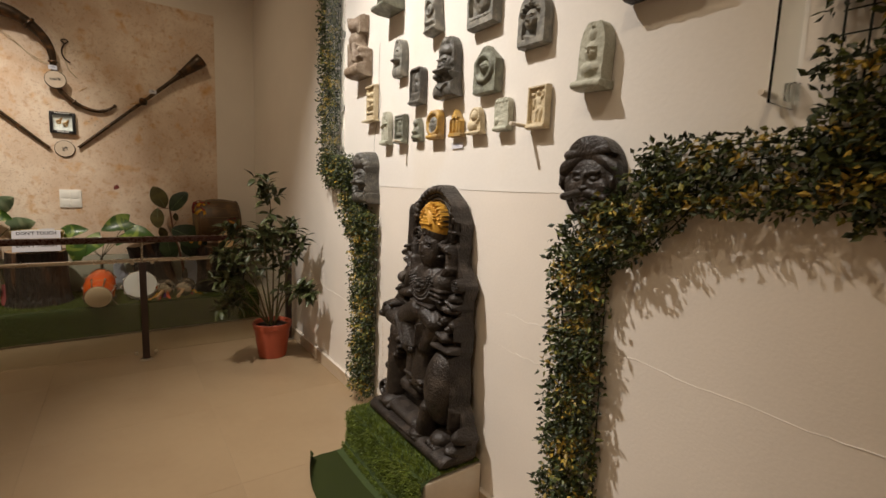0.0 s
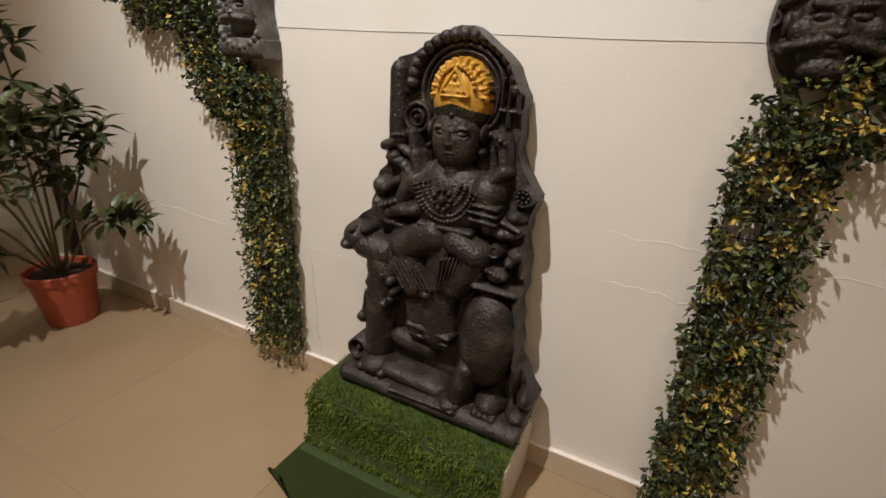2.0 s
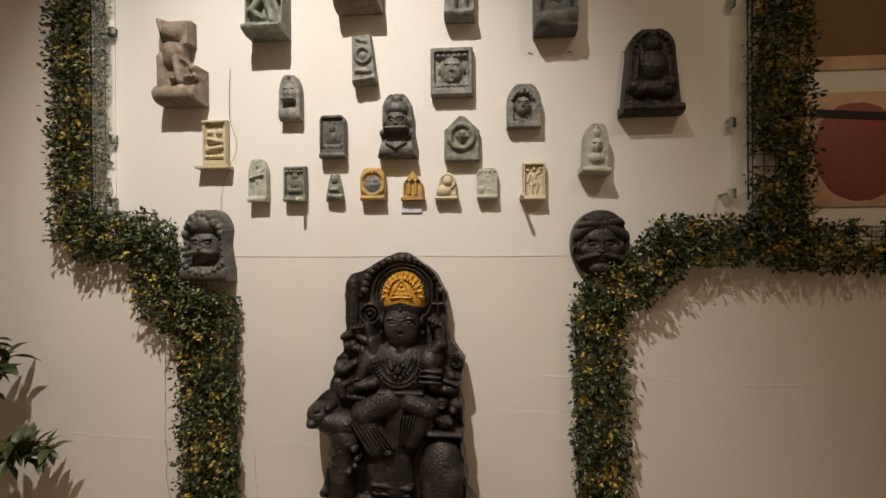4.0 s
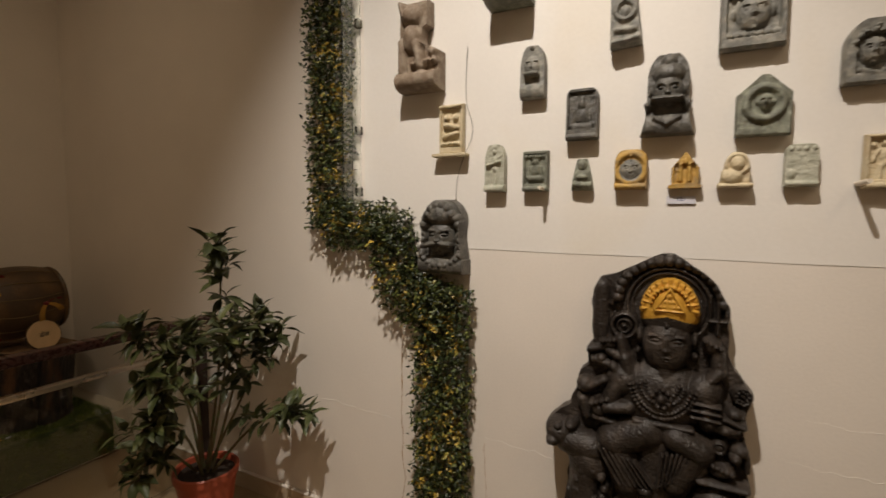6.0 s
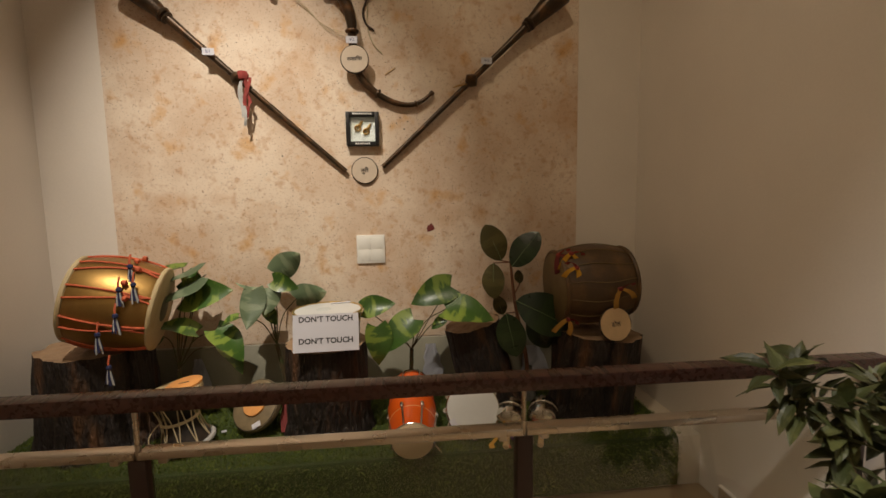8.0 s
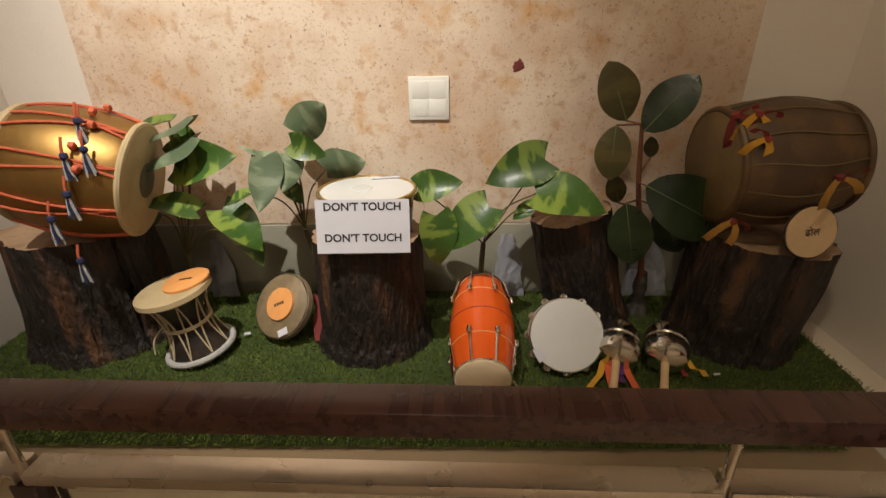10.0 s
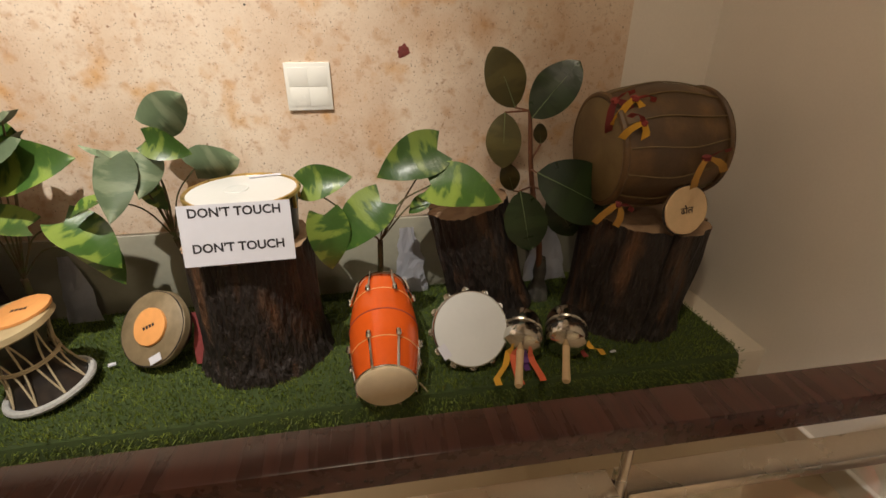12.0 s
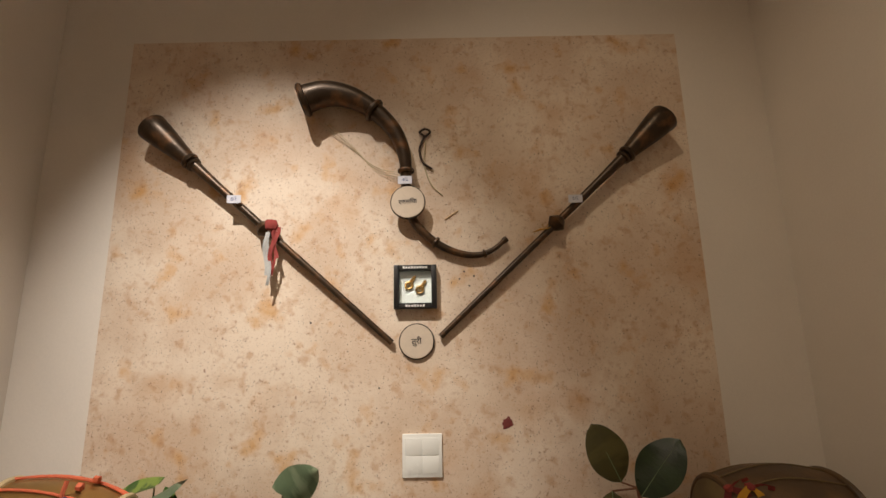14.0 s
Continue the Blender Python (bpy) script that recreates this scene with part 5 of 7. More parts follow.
    for R, n, rr in ((0.050, 15, 0.0055), (0.066, 19, 0.006), (0.086, 23, 0.006), (0.098, 25, 0.005)):
        P += arc_of(c - 0.006, 0.662, R * 0.86, R * 1.10, 195, 345, n, rr, b + 0.052, 0.012)
    P += arc_of(c - 0.006, 0.610, 0.022, 0.024, 0, 330, 9, 0.0065, b + 0.062, 0.012) + [("e", c - 0.006, 0.610, 0.011, 0.012, b + 0.064, 0.014)]
    # arms with disc and shell on one side
    P += [("r", -0.092, 0.790, 0.033, 0.008, b, 0.026), ("e", -0.092, 0.790, 0.024, 0.024, b, 0.018), ("r", -0.092, 0.790, 0.018, 0.0035, b + 0.014, 0.012), ("e", -0.092, 0.790, 0.007, 0.007, b + 0.02, 0.014), ("c", -0.10, 0.752, -0.085, 0.700, 0.020, b, 0.042), ("c", -0.085, 0.70, -0.075, 0.66, 0.024, b, 0.050)]
    P += [("c", -0.185, 0.712, -0.125, 0.728, 0.016, b, 0.036), ("e", -0.130, 0.735, 0.026, 0.020, b, 0.044), *row_of(-0.148, 0.742, -0.115, 0.748, 4, 0.008, b + 0.034, 0.016), ("c", -0.128, 0.715, -0.080, 0.690, 0.018, b, 0.042), ("c", -0.165, 0.685, -0.115, 0.672, 0.017, b, 0.038), ("e", -0.150, 0.690, 0.020, 0.018, b, 0.042), ("c", -0.115, 0.672, -0.09, 0.640, 0.020, b, 0.046), ("e", -0.195, 0.603, 0.026, 0.028, b, 0.040), ("c", -0.18, 0.60, -0.14, 0.625, 0.016, b, 0.034), ("c", -0.20, 0.56, -0.185, 0.515, 0.018, b, 0.036), ("c", -0.100, 0.625, -0.128, 0.555, 0.028, b, 0.056), ("c", -0.128, 0.555, -0.070, 0.565, 0.025, b + 0.006, 0.060), ("e", -0.150, 0.545, 0.030, 0.036, b, 0.056), *row_of(-0.170, 0.560, -0.128, 0.578, 4, 0.009, b + 0.046, 0.018), ("c", -0.16, 0.52, -0.11, 0.512, 0.018, b, 0.048)]
    # arms with trident, wheel flower and lotus buds on the other
    P += [("c", 0.138, 0.79, 0.138, 0.895, 0.006, b, 0.024), ("c", 0.120, 0.83, 0.120, 0.89, 0.0055, b, 0.022), ("c", 0.156, 0.83, 0.156, 0.89, 0.0055, b, 0.022), ("c", 0.118, 0.825, 0.158, 0.825, 0.007, b, 0.024), ("e", 0.128, 0.760, 0.026, 0.026, b, 0.044), *row_of(0.112, 0.772, 0.148, 0.756, 4, 0.008, b + 0.034, 0.016), ("c", 0.140, 0.745, 0.146, 0.690, 0.019, b, 0.040), ("c", 0.146, 0.690, 0.110, 0.650, 0.022, b, 0.046), ("c", 0.112, 0.635, 0.128, 0.560, 0.032, b, 0.056), ("c", 0.128, 0.556, 0.165, 0.545, 0.020, b, 0.050)]
    P += [("c", 0.085, 0.61 - 0.018 * k, 0.150, 0.606 - 0.018 * k, 0.005, b + 0.052, 0.010) for k in range(3)]
    P += [("r", 0.200, 0.640, 0.020, 0.006, b, 0.034), ("e", 0.200, 0.640, 0.008, 0.008, b, 0.038), *arc_of(0.200, 0.640, 0.013, 0.013, 0, 315, 8, 0.005, b + 0.024, 0.012), ("e", 0.185, 0.588, 0.026, 0.022, b, 0.042), ("c", 0.160, 0.575, 0.205, 0.560, 0.013, b, 0.044), ("e", 0.175, 0.545, 0.028, 0.020, b, 0.042), ("e", 0.152, 0.500, 0.024, 0.026, b, 0.048), ("r", 0.152, 0.500, 0.013, 0.004, b + 0.036, 0.014), ("e", 0.203, 0.495, 0.028, 0.022, b, 0.046), ("e", 0.190, 0.478, 0.015, 0.015, b + 0.022, 0.034), ("c", 0.215, 0.515, 0.222, 0.450, 0.014, b, 0.036), ("e", 0.160, 0.440, 0.034, 0.026, b + 0.008, 0.048), *row_of(0.140, 0.452, 0.182, 0.440, 5, 0.0085, b + 0.046, 0.014), ("c", 0.110, 0.402, 0.215, 0.402, 0.014, b + 0.01, 0.048), ("c", 0.12, 0.43, 0.10, 0.405, 0.016, b, 0.05)]
    # lap: both knees wide, pleated cloth falling between the legs
    P += [("c", -0.02, 0.505, -0.105, 0.462, 0.052, b + 0.01, 0.066), ("c", -0.105, 0.462, -0.065, 0.352, 0.050, b + 0.006, 0.062), ("c", 0.05, 0.505, 0.108, 0.480, 0.042, b + 0.01, 0.068), ("c", 0.108, 0.480, 0.052, 0.380, 0.042, b + 0.006, 0.062), ("c", 0.0, 0.48, 0.002, 0.22, 0.055, b, 0.052), ("c", -0.06, 0.33, -0.055, 0.22, 0.045, b, 0.046), ("e", -0.02, 0.345, 0.020, 0.014, b + 0.05, 0.024), ("c", -0.075, 0.235, 0.050, 0.225, 0.010, b + 0.034, 0.018), ("c", -0.070, 0.205, 0.045, 0.200, 0.008, b + 0.03, 0.016)]
    for k in range(7):
        P += [("c", -0.145 + 0.016 * k, 0.445 - 0.004 * k, -0.085 + 0.014 * k, 0.350 + 0.002 * k, 0.0045, b + 0.058, 0.013), ("c", 0.020 + 0.012 * k, 0.455 + 0.004 * k, 0.012 + 0.009 * k, 0.365 + 0.006 * k, 0.0042, b + 0.056, 0.013)]
    # the mount: muzzle, chest and foreleg on one side, round haunch on the other
    P += [("e", -0.262, 0.448, 0.050, 0.046, b, 0.066), ("e", -0.278, 0.430, 0.028, 0.022, b + 0.02, 0.056), ("e", -0.262, 0.474, 0.012, 0.010, b + 0.05, 0.018), ("e", -0.228, 0.478, 0.022, 0.018, b, 0.060), ("c", -0.235, 0.43, -0.165, 0.42, 0.046, b, 0.062), ("e", -0.175, 0.375, 0.060, 0.070, b, 0.064), ("c", -0.185, 0.34, -0.188, 0.115, 0.046, b, 0.062), ("e", -0.178, 0.070, 0.052, 0.032, b + 0.02, 0.070), *row_of(-0.215, 0.060, -0.145, 0.056, 4, 0.014, b + 0.066, 0.018), *arc_of(-0.165, 0.32, 0.040, 0.045, 0, 330, 9, 0.012, b + 0.05, 0.014), ("e", -0.244, 0.200, 0.026, 0.028, b, 0.044), ("c", -0.23, 0.28, -0.235, 0.22, 0.014, b, 0.036), ("r", -0.245, 0.098, 0.030, 0.012, b + 0.01, 0.044), ("e", -0.245, 0.098, 0.014, 0.014, b, 0.05), ("c", -0.12, 0.16, -0.02, 0.155, 0.030, b, 0.034)]
    P += [("e", 0.155, 0.250, 0.082, 0.150, b, 0.088), ("c", 0.115, 0.16, 0.095, 0.065, 0.036, b + 0.01, 0.074), ("e", 0.080, 0.046, 0.042, 0.022, b + 0.03, 0.070), *row_of(0.050, 0.040, 0.100, 0.034, 4, 0.011, b + 0.082, 0.016), ("c", 0.215, 0.375, 0.236, 0.30, 0.011, b, 0.046), ("c", 0.236, 0.30, 0.238, 0.13, 0.011, b, 0.046), ("e", 0.275, 0.105, 0.026, 0.030, b, 0.050), ("e", 0.262, 0.055, 0.036, 0.024, b + 0.01, 0.056), ("e", 0.182, 0.060, 0.044, 0.034, b + 0.01, 0.062), *row_of(0.155, 0.045, 0.205, 0.040, 4, 0.012, b + 0.06, 0.020)]
    # plinth with a rolled upper edge
    P += [("c", -0.27, 0.018, 0.27, 0.016, 0.030, b + 0.045, 0.050), ("c", -0.13, 0.066, 0.04, 0.058, 0.026, b + 0.03, 0.044), ("c", -0.10, 0.036, 0.10, 0.040, 0.005, b + 0.088, 0.012)]
    gilded = lambda x, z: 1 if ((x - c - 0.004) / 0.074) ** 2 + ((z - 0.842) / 0.092) ** 2 < 1 and z > 0.832 - 0.26 * abs(x - c) else 0
    bm = relief(0.63 / H, H, out, P, b, 260, 440, 0.002, 50, chisel=0.0018, painted=gilded)
    return solid("stone_idol_statue", bm, [M["black_stone"], M["gold_paint"]], pose(-0.055, 2.015, 0.225, 0, 0, EAST) @ pose(0, 0, 0, -2.6, 0, 0), "tall black stone idol with gilded crown leaning on the wall", "statue")


large_statue()

STEP_Y0, STEP_Y1, STEP_X, STEP_Z = 1.70, 2.38, -0.285, 0.205
solid("step_box", box(STEP_X, -0.019, STEP_Y0, STEP_Y1, 0, STEP_Z, 0.004), M["white_box"], pose(0, 0, 0), "white boarded step under the turf runner", "step")


def turf_runner():
    t = thing("turf_runner", pose(0, 0, 0), "green artificial turf runner draped over the step", "artificial turf")
    prof = [(-0.022, STEP_Z + 0.014), (-0.10, STEP_Z + 0.016), (-0.20, STEP_Z + 0.018), (-0.26, STEP_Z + 0.012), (-0.295, STEP_Z - 0.006), (-0.308, STEP_Z - 0.05), (-0.306, 0.12), (-0.312, 0.06), (-0.33, 0.02), (-0.37, 0.008)]
    part("backing", drape(prof, STEP_Y0 + 0.005, STEP_Y1 + 0.01, 0.01, n=24, seed=3, wave=0.004), M["turf_base"], t)

    def place(rng):
        k = rng.uniform()
        y = rng.uniform(STEP_Y0 + 0.003, STEP_Y1 + 0.012)
        if k < 0.52:
            return (rng.uniform(-0.28, -0.03), y, STEP_Z + 0.014), (-0.1, 0, 1)
        if k < 0.64:
            a = rng.uniform(0, 1.57)
            return (-0.275 - 0.034 * math.sin(a), y, STEP_Z - 0.02 + 0.034 * math.cos(a)), (-math.sin(a), 0, math.cos(a))
        z = rng.uniform(0.02, STEP_Z - 0.02)
        return (-0.306 - (0.02 if z < 0.05 else 0), y, z), (-1, 0, 0.25)

    blade_part("blades", blades(16000, place, 0.017, 5), M["turf"], t)
    # flap on the floor, its underside up, with one curled corner
    bm = bmesh.new()
    nx, ny, rows = 14, 28, []
    for j in range(ny + 1):
        s = j / ny
        y = 1.62 + (2.40 - 1.62) * s
        row = []
        for i in range(nx + 1):
            u = i / nx
            x = -0.325 - (0.225 + 0.02 * math.sin(s * 4)) * u
            c = max(0.0, u + s - 1.72) / 0.28
            lift = 0.05 * math.sin(min(c, 1) * 2.2)
            row.append(bm.verts.new((x + 0.05 * c * c, y - 0.04 * c * c, 0.007 + lift + 0.006 * max(0, noise.noise(Vector((u * 3, s * 5, 1)))))))
        rows.append(row)
    for a, b in zip(rows, rows[1:]):
        for k in range(nx):
            bm.faces.new((a[k], a[k + 1], b[k + 1], b[k]))
    bmesh.ops.recalc_face_normals(bm, faces=bm.faces[:])
    lifted = bmesh.ops.extrude_face_region(bm, geom=bm.faces[:])["geom"]
    bmesh.ops.translate(bm, verts=[v for v in lifted if isinstance(v, bmesh.types.BMVert)], vec=(0, 0, 0.004))
    bmesh.ops.recalc_face_normals(bm, faces=bm.faces[:])
    part("flap", bm, M["turf_back"], t, "smooth dark green underside with a curled corner")


turf_runner()

# ---- pegs, wire, notes and paintings on the east wall ----
for y, ln in ((2.385, 0.075), (1.531, 0.095), (0.80, 0.06)):
    solid("wall_peg", tube([(0, 0, 0), (0, -ln * 0.5, 0.001), (0, -ln, 0.002)], lambda t: 0.0075 - 0.001 * t, 10), M["white_box"], pose(-0.005, y + 0.017, 1.537, 0, 0, EAST), "short pale wooden peg set in the wall", "peg", "pegs in the wall")
solid("hanging_wire", tube(curve_points([(-0.008, 2.689, 2.064), (-0.009, 2.694, 1.95), (-0.009, 2.690, 1.853), (-0.01, 2.663, 1.75), (-0.012, 2.705, 1.64), (-0.012, 2.727, 1.56), (-0.012, 2.730, 1.485)], 60), 0.0009, 6), M["wire"], pose(0, 0.017, 0.01), "thin black wire hanging down the wall", "wire")
note = thing("paper_note", pose(-0.006, 1.972, 1.497, 0, 0, EAST), "small white paper note with blue figures", "note")
part("sheet", box(-0.04, 0.04, -0.0012, 0, -0.012, 0.012), M["paper"], note)
part("figures", lettering("131", 0.018), M["blue_ink"], note, "blue handwritten figures", m=pose(0.0, -0.0018, 0.002))


def painting(y0, y1, z0, z1, kind):
    t = thing("painted_panel", pose(-0.001, (y0 + y1) / 2, (z0 + z1) / 2, 0, 0, EAST), "peach canvas panel with a bold dark red painted shape" if kind else "peach canvas panel with a dark ochre painted block", "painting", "painted panels on the wall")
    w, h = (y1 - y0) / 2, (z1 - z0) / 2
    part("canvas", box(-w, w, -0.006, 0, -h, h, 0.001), M["canvas"], t)
    if kind:
        part("red_shape", lathe([(0, 0.0015), (0.15, 0.0015), (0.152, 0), (0, 0)], 40, 0.08, 3, squash=1.2), M["canvas_red"], t, m=pose(-0.06, -0.006, -0.01, 90, 0, 0))
        part("dark_band", box(-0.20, 0.06, -0.0015, 0, -0.014, 0.014), M["canvas_dark"], t, m=pose(-0.02, -0.0085, 0.12, 0, 4, 0))
    else:
        part("ochre_block", box(-w + 0.05, w, -0.0015, 0, -h + 0.05, h - 0.02), M["canvas_ochre"], t, m=pose(0, -0.0065, 0))


painting(-0.005, 0.563, 1.488, 1.903, True)
painting(-0.005, 0.567, 1.985, 2.46, False)

# ---- potted plant beside the wall ----


def leaf_cluster(parent, me, p, d, n, spread, rng, scale=1.0, name="leaf", rest=None, limit=300):
    d = Vector(d).normalized()
    for i in range(n):
        a = i * 2.4 + rng.uniform(-0.3, 0.3)
        side = d.orthogonal().normalized()
        side.rotate(Matrix.Rotation(a, 3, d))
        e = (d * rng.uniform(0.15, 0.75) + side * spread + Vector((0, 0, rng.uniform(-0.25, 0.2)))).normalized()
        q = Vector(p) - d * (0.012 * (n - i) * rng.uniform(0.6, 1.2))
        if q.x + e.x * 0.1 * scale > 0.285:
            continue
        m = aim(q, e, rng.uniform(-0.6, 0.6), scale * rng.uniform(0.75, 1.2))
        if rest is not None and rest[0] >= limit:
            rest.append(m)
            continue
        if rest is not None:
            rest[0] += 1
        shared(name, me, parent, m)


def potted_plant():
    px, py = -0.275, 3.90
    pl = thing("potted_plant", pose(px, py, 0), "leafy green artificial ficus in a terracotta-red pot", "potted plant")
    pot = part("pot", lathe([(0, 0.002), (0.098, 0.002), (0.102, 0.012), (0.131, 0.225), (0.140, 0.228), (0.142, 0.262), (0.136, 0.268), (0.128, 0.262), (0.124, 0.235), (0.0, 0.232)], 48), M["red_plastic"], pl, "terracotta-red plastic pot with a rolled rim")
    part("soil", lathe([(0, 0.25), (0.06, 0.246), (0.125, 0.236)], 28, 0.1, 4), M["soil"], pl, "dark potting soil")
    rng = random.Random(7)
    me = leaf_mesh("leaf", M["ficus"], 0.086, 0.035, "lance", 0.3, 0.25, 5)
    spare = [0]
    stems = [((0.00, 0.0), (0.02, -0.03, 0.72), (0.01, -0.05, 1.16), (-0.02, -0.075, 1.37)), ((0.02, 0.02), (0.08, -0.10, 0.6), (0.13, -0.18, 0.84), (0.17, -0.24, 0.92)), ((-0.02, 0.01), (-0.12, -0.08, 0.6), (-0.25, -0.12, 0.82), (-0.33, -0.13, 0.86)),
             ((0.0, -0.03), (0.06, -0.2, 0.5), (0.14, -0.34, 0.58), (0.19, -0.42, 0.57)), ((-0.03, -0.02), (-0.14, -0.06, 0.5), (-0.27, -0.10, 0.66), (-0.37, -0.10, 0.64)), ((0.01, 0.03), (0.0, 0.08, 0.6), (0.02, 0.16, 0.88), (0.04, 0.2, 0.96)),
             ((-0.01, -0.02), (-0.05, -0.13, 0.62), (-0.08, -0.22, 0.92), (-0.07, -0.26, 1.0)), ((0.02, -0.01), (0.05, -0.10, 0.70), (0.09, -0.12, 0.96), (0.12, -0.14, 1.04)), ((-0.02, 0.03), (-0.15, 0.05, 0.42), (-0.24, 0.02, 0.48), (-0.31, -0.02, 0.44)), ((0, 0.02), (-0.06, 0.1, 0.68), (-0.16, 0.16, 0.92), (-0.2, 0.18, 0.98))]
    for (bx, by), *rest in stems:
        pts = curve_points([(bx, by, 0.235), *[(x - 0.06 * z, y - 0.14 * z, z * 0.99) for x, y, z in rest]], 22)
        part("stem", tube(pts, lambda t: 0.007 * (1 - 0.7 * t), 8), M["stem"], pl)
        leaf_cluster(pl, me, pts[-1], pts[-1] - pts[-3], 14, 0.7, rng, 1.0, rest=spare)
        for k in (21, 19, 18, 17, 15, 14, 12, 10):
            side = Vector((rng.uniform(-1, 0.7), rng.uniform(-1, 1), rng.uniform(-0.2, 0.6))).normalized()
            tip = pts[k] + side * rng.uniform(0.05, 0.13)
            if tip.x > 0.22:
                tip.x = 0.2
            part("twig", tube([pts[k], (pts[k] + tip) / 2 + Vector((0, 0, 0.01)), tip], 0.003, 6), M["stem"], pl)
            leaf_cluster(pl, me, tip, (side + Vector((0, 0, 0.45))).normalized(), 7, 0.75, rng, 1.0, rest=spare)
    V, F = [], []
    for m in spare[1:]:
        k = len(V)
        V += [m @ v.co for v in me.vertices]
        F += [tuple(k + i for i in p.vertices) for p in me.polygons]
    tagged(blade_part("foliage", (V, F), M["ficus_rest"], pl), "dense inner foliage", kind="stuff")


potted_plant()

# ---- instruments on the north wall ----
NY = Y_NORTH - 0.004


def wood_slice(name, m, r, t, text, size, label, mat, category="wood slice"):
    s = thing(name, m, label, category, "wood slice name plates")
    part("slice", lathe([(0, 0), (r * 0.985, 0), (r, t * 0.2), (r, t * 0.85), (r * 0.975, t), (0, t)], 40, 0.035, r * 100), mat, s, m=pose(0, 0, 0, 90, 0, 0))
    part("bark_rim", ring_torus(r * 1.0, t * 0.3, t * 0.5, 40, 6), M["bark"], s, "thin dark bark rim", m=pose(0, 0, 0, 90, 0, 0))
    if text:
        part("lettering", lettering(text, size, 0.0004), M["ink"], s, "black lettering", m=pose(0, -t - 0.0012, 0, 0, -4, 0))
    return s


def label_card(m, text, w=0.058, h=0.034):
    c = thing("number_card", m, "small white card with handwritten number", "label", "number cards on the horns")
    part("card", box(-w / 2, w / 2, -0.0012, 0, -h / 2, h / 2), M["paper"], c)
    part("figures", lettering(text, 0.02), M["blue_ink"], c, "blue handwritten figures", m=pose(0, -0.0018, 0.001, 0, -6, 0))


def trumpet(name, bell, tip, knob, label, knot):
    """A long straight horn lying flat against the wall from bell to tip."""
    a, b = Vector(bell), Vector(tip)
    L = (b - a).length
    d = (b - a) / L
    t = thing(name, Matrix.Translation(a) @ d.to_track_quat("Z", "Y").to_matrix().to_4x4(), label, "trumpet", "long brass trumpets")
    part("bell", lathe([(0, 0.02), (0.034, 0.012), (0.062, 0.0), (0.064, 0.003), (0.058, 0.06), (0.046, 0.14), (0.033, 0.222), (0.028, 0.236), (0, 0.236)], 32), M["dark_brass"], t, "flared bell")
    part("ring", ring_torus(0.027, 0.012, 0.236, 28), M["dark_brass"], t)
    part("ring", ring_torus(0.024, 0.009, 0.26, 28), M["dark_brass"], t)
    k = knob * L
    part("upper_tube", lathe([(0, 0.25), (0.024, 0.25), (0.018, 0.40), (0.015, k), (0, k)], 20), M["dark_brass"], t)
    part("knob", lathe([(0, k - 0.034), (0.013, k - 0.032), (0.022, k - 0.026), (0.040, k), (0.022, k + 0.026), (0.013, k + 0.032), (0, k + 0.034)], 28), M["dark_brass"], t, "rounded brass knob")
    part("lower_tube", lathe([(0, k + 0.02), (0.0145, k + 0.02), (0.012, L - 0.02), (0.0125, L - 0.012), (0.0125, L), (0, L)], 18), M["dark_brass"], t)
    return t


lb, lt = (-2.70, NY - 0.058, 2.466), (-1.668, NY - 0.016, 1.535)
rb, rt = (-0.492, NY - 0.058, 2.466), (-1.472, NY - 0.016, 1.556)
trumpet("long_trumpet", lb, lt, 0.49, "blackened brass long trumpet slanting down the poster", "red")
trumpet("long_trumpet", rb, rt, 0.50, "blackened brass long trumpet slanting across the poster", "")
label_card(pose(-2.318, NY - 0.069, 2.13), "5/1")
label_card(pose(-0.905, NY - 0.069, 2.105), "5/2")
label_card(pose(-1.609, NY - 0.075, 2.198), "4/2")


def knotted_cloth():
    t = thing("knotted_cloth", pose(-2.165, NY - 0.05, 2.02), "torn red and white cloth strips knotted on the trumpet", "cloth strip")
    part("knot", lathe([(0, -0.03), (0.024, -0.018), (0.03, 0.0), (0.022, 0.02), (0, 0.026)], 16, 0.25, 2), M["red_cloth"], t)
    for i, (x, ln, k) in enumerate(((0.012, 0.17, "red_cloth"), (0.028, 0.13, "red_cloth"), (-0.012, 0.20, "white_wool"), (0.0, 0.24, "white_wool"), (0.02, 0.2, "red_cloth"))):
        pts = [(x + 0.008 * math.sin(i + j * 0.9), -0.008 + 0.004 * math.sin(j * 1.3 + i), -0.01 - ln * j / 7) for j in range(8)]
        part("strip", ribbon(pts, 0.018 - 0.002 * i), M[k], t)
    c = thing("tied_string", pose(-1.03, NY - 0.03, 1.99), "frayed orange cord tied round the trumpet knob", "cord")
    for i in range(5):
        part("strand", tube([(0.02 * math.cos(i), -0.018, 0.014 * math.sin(i * 2)), (-0.01, -0.026, -0.01), (-0.02 - 0.008 * i, -0.006, -0.004 * i)], 0.0022, 6), M["ochre_cloth"], c)


knotted_cloth()


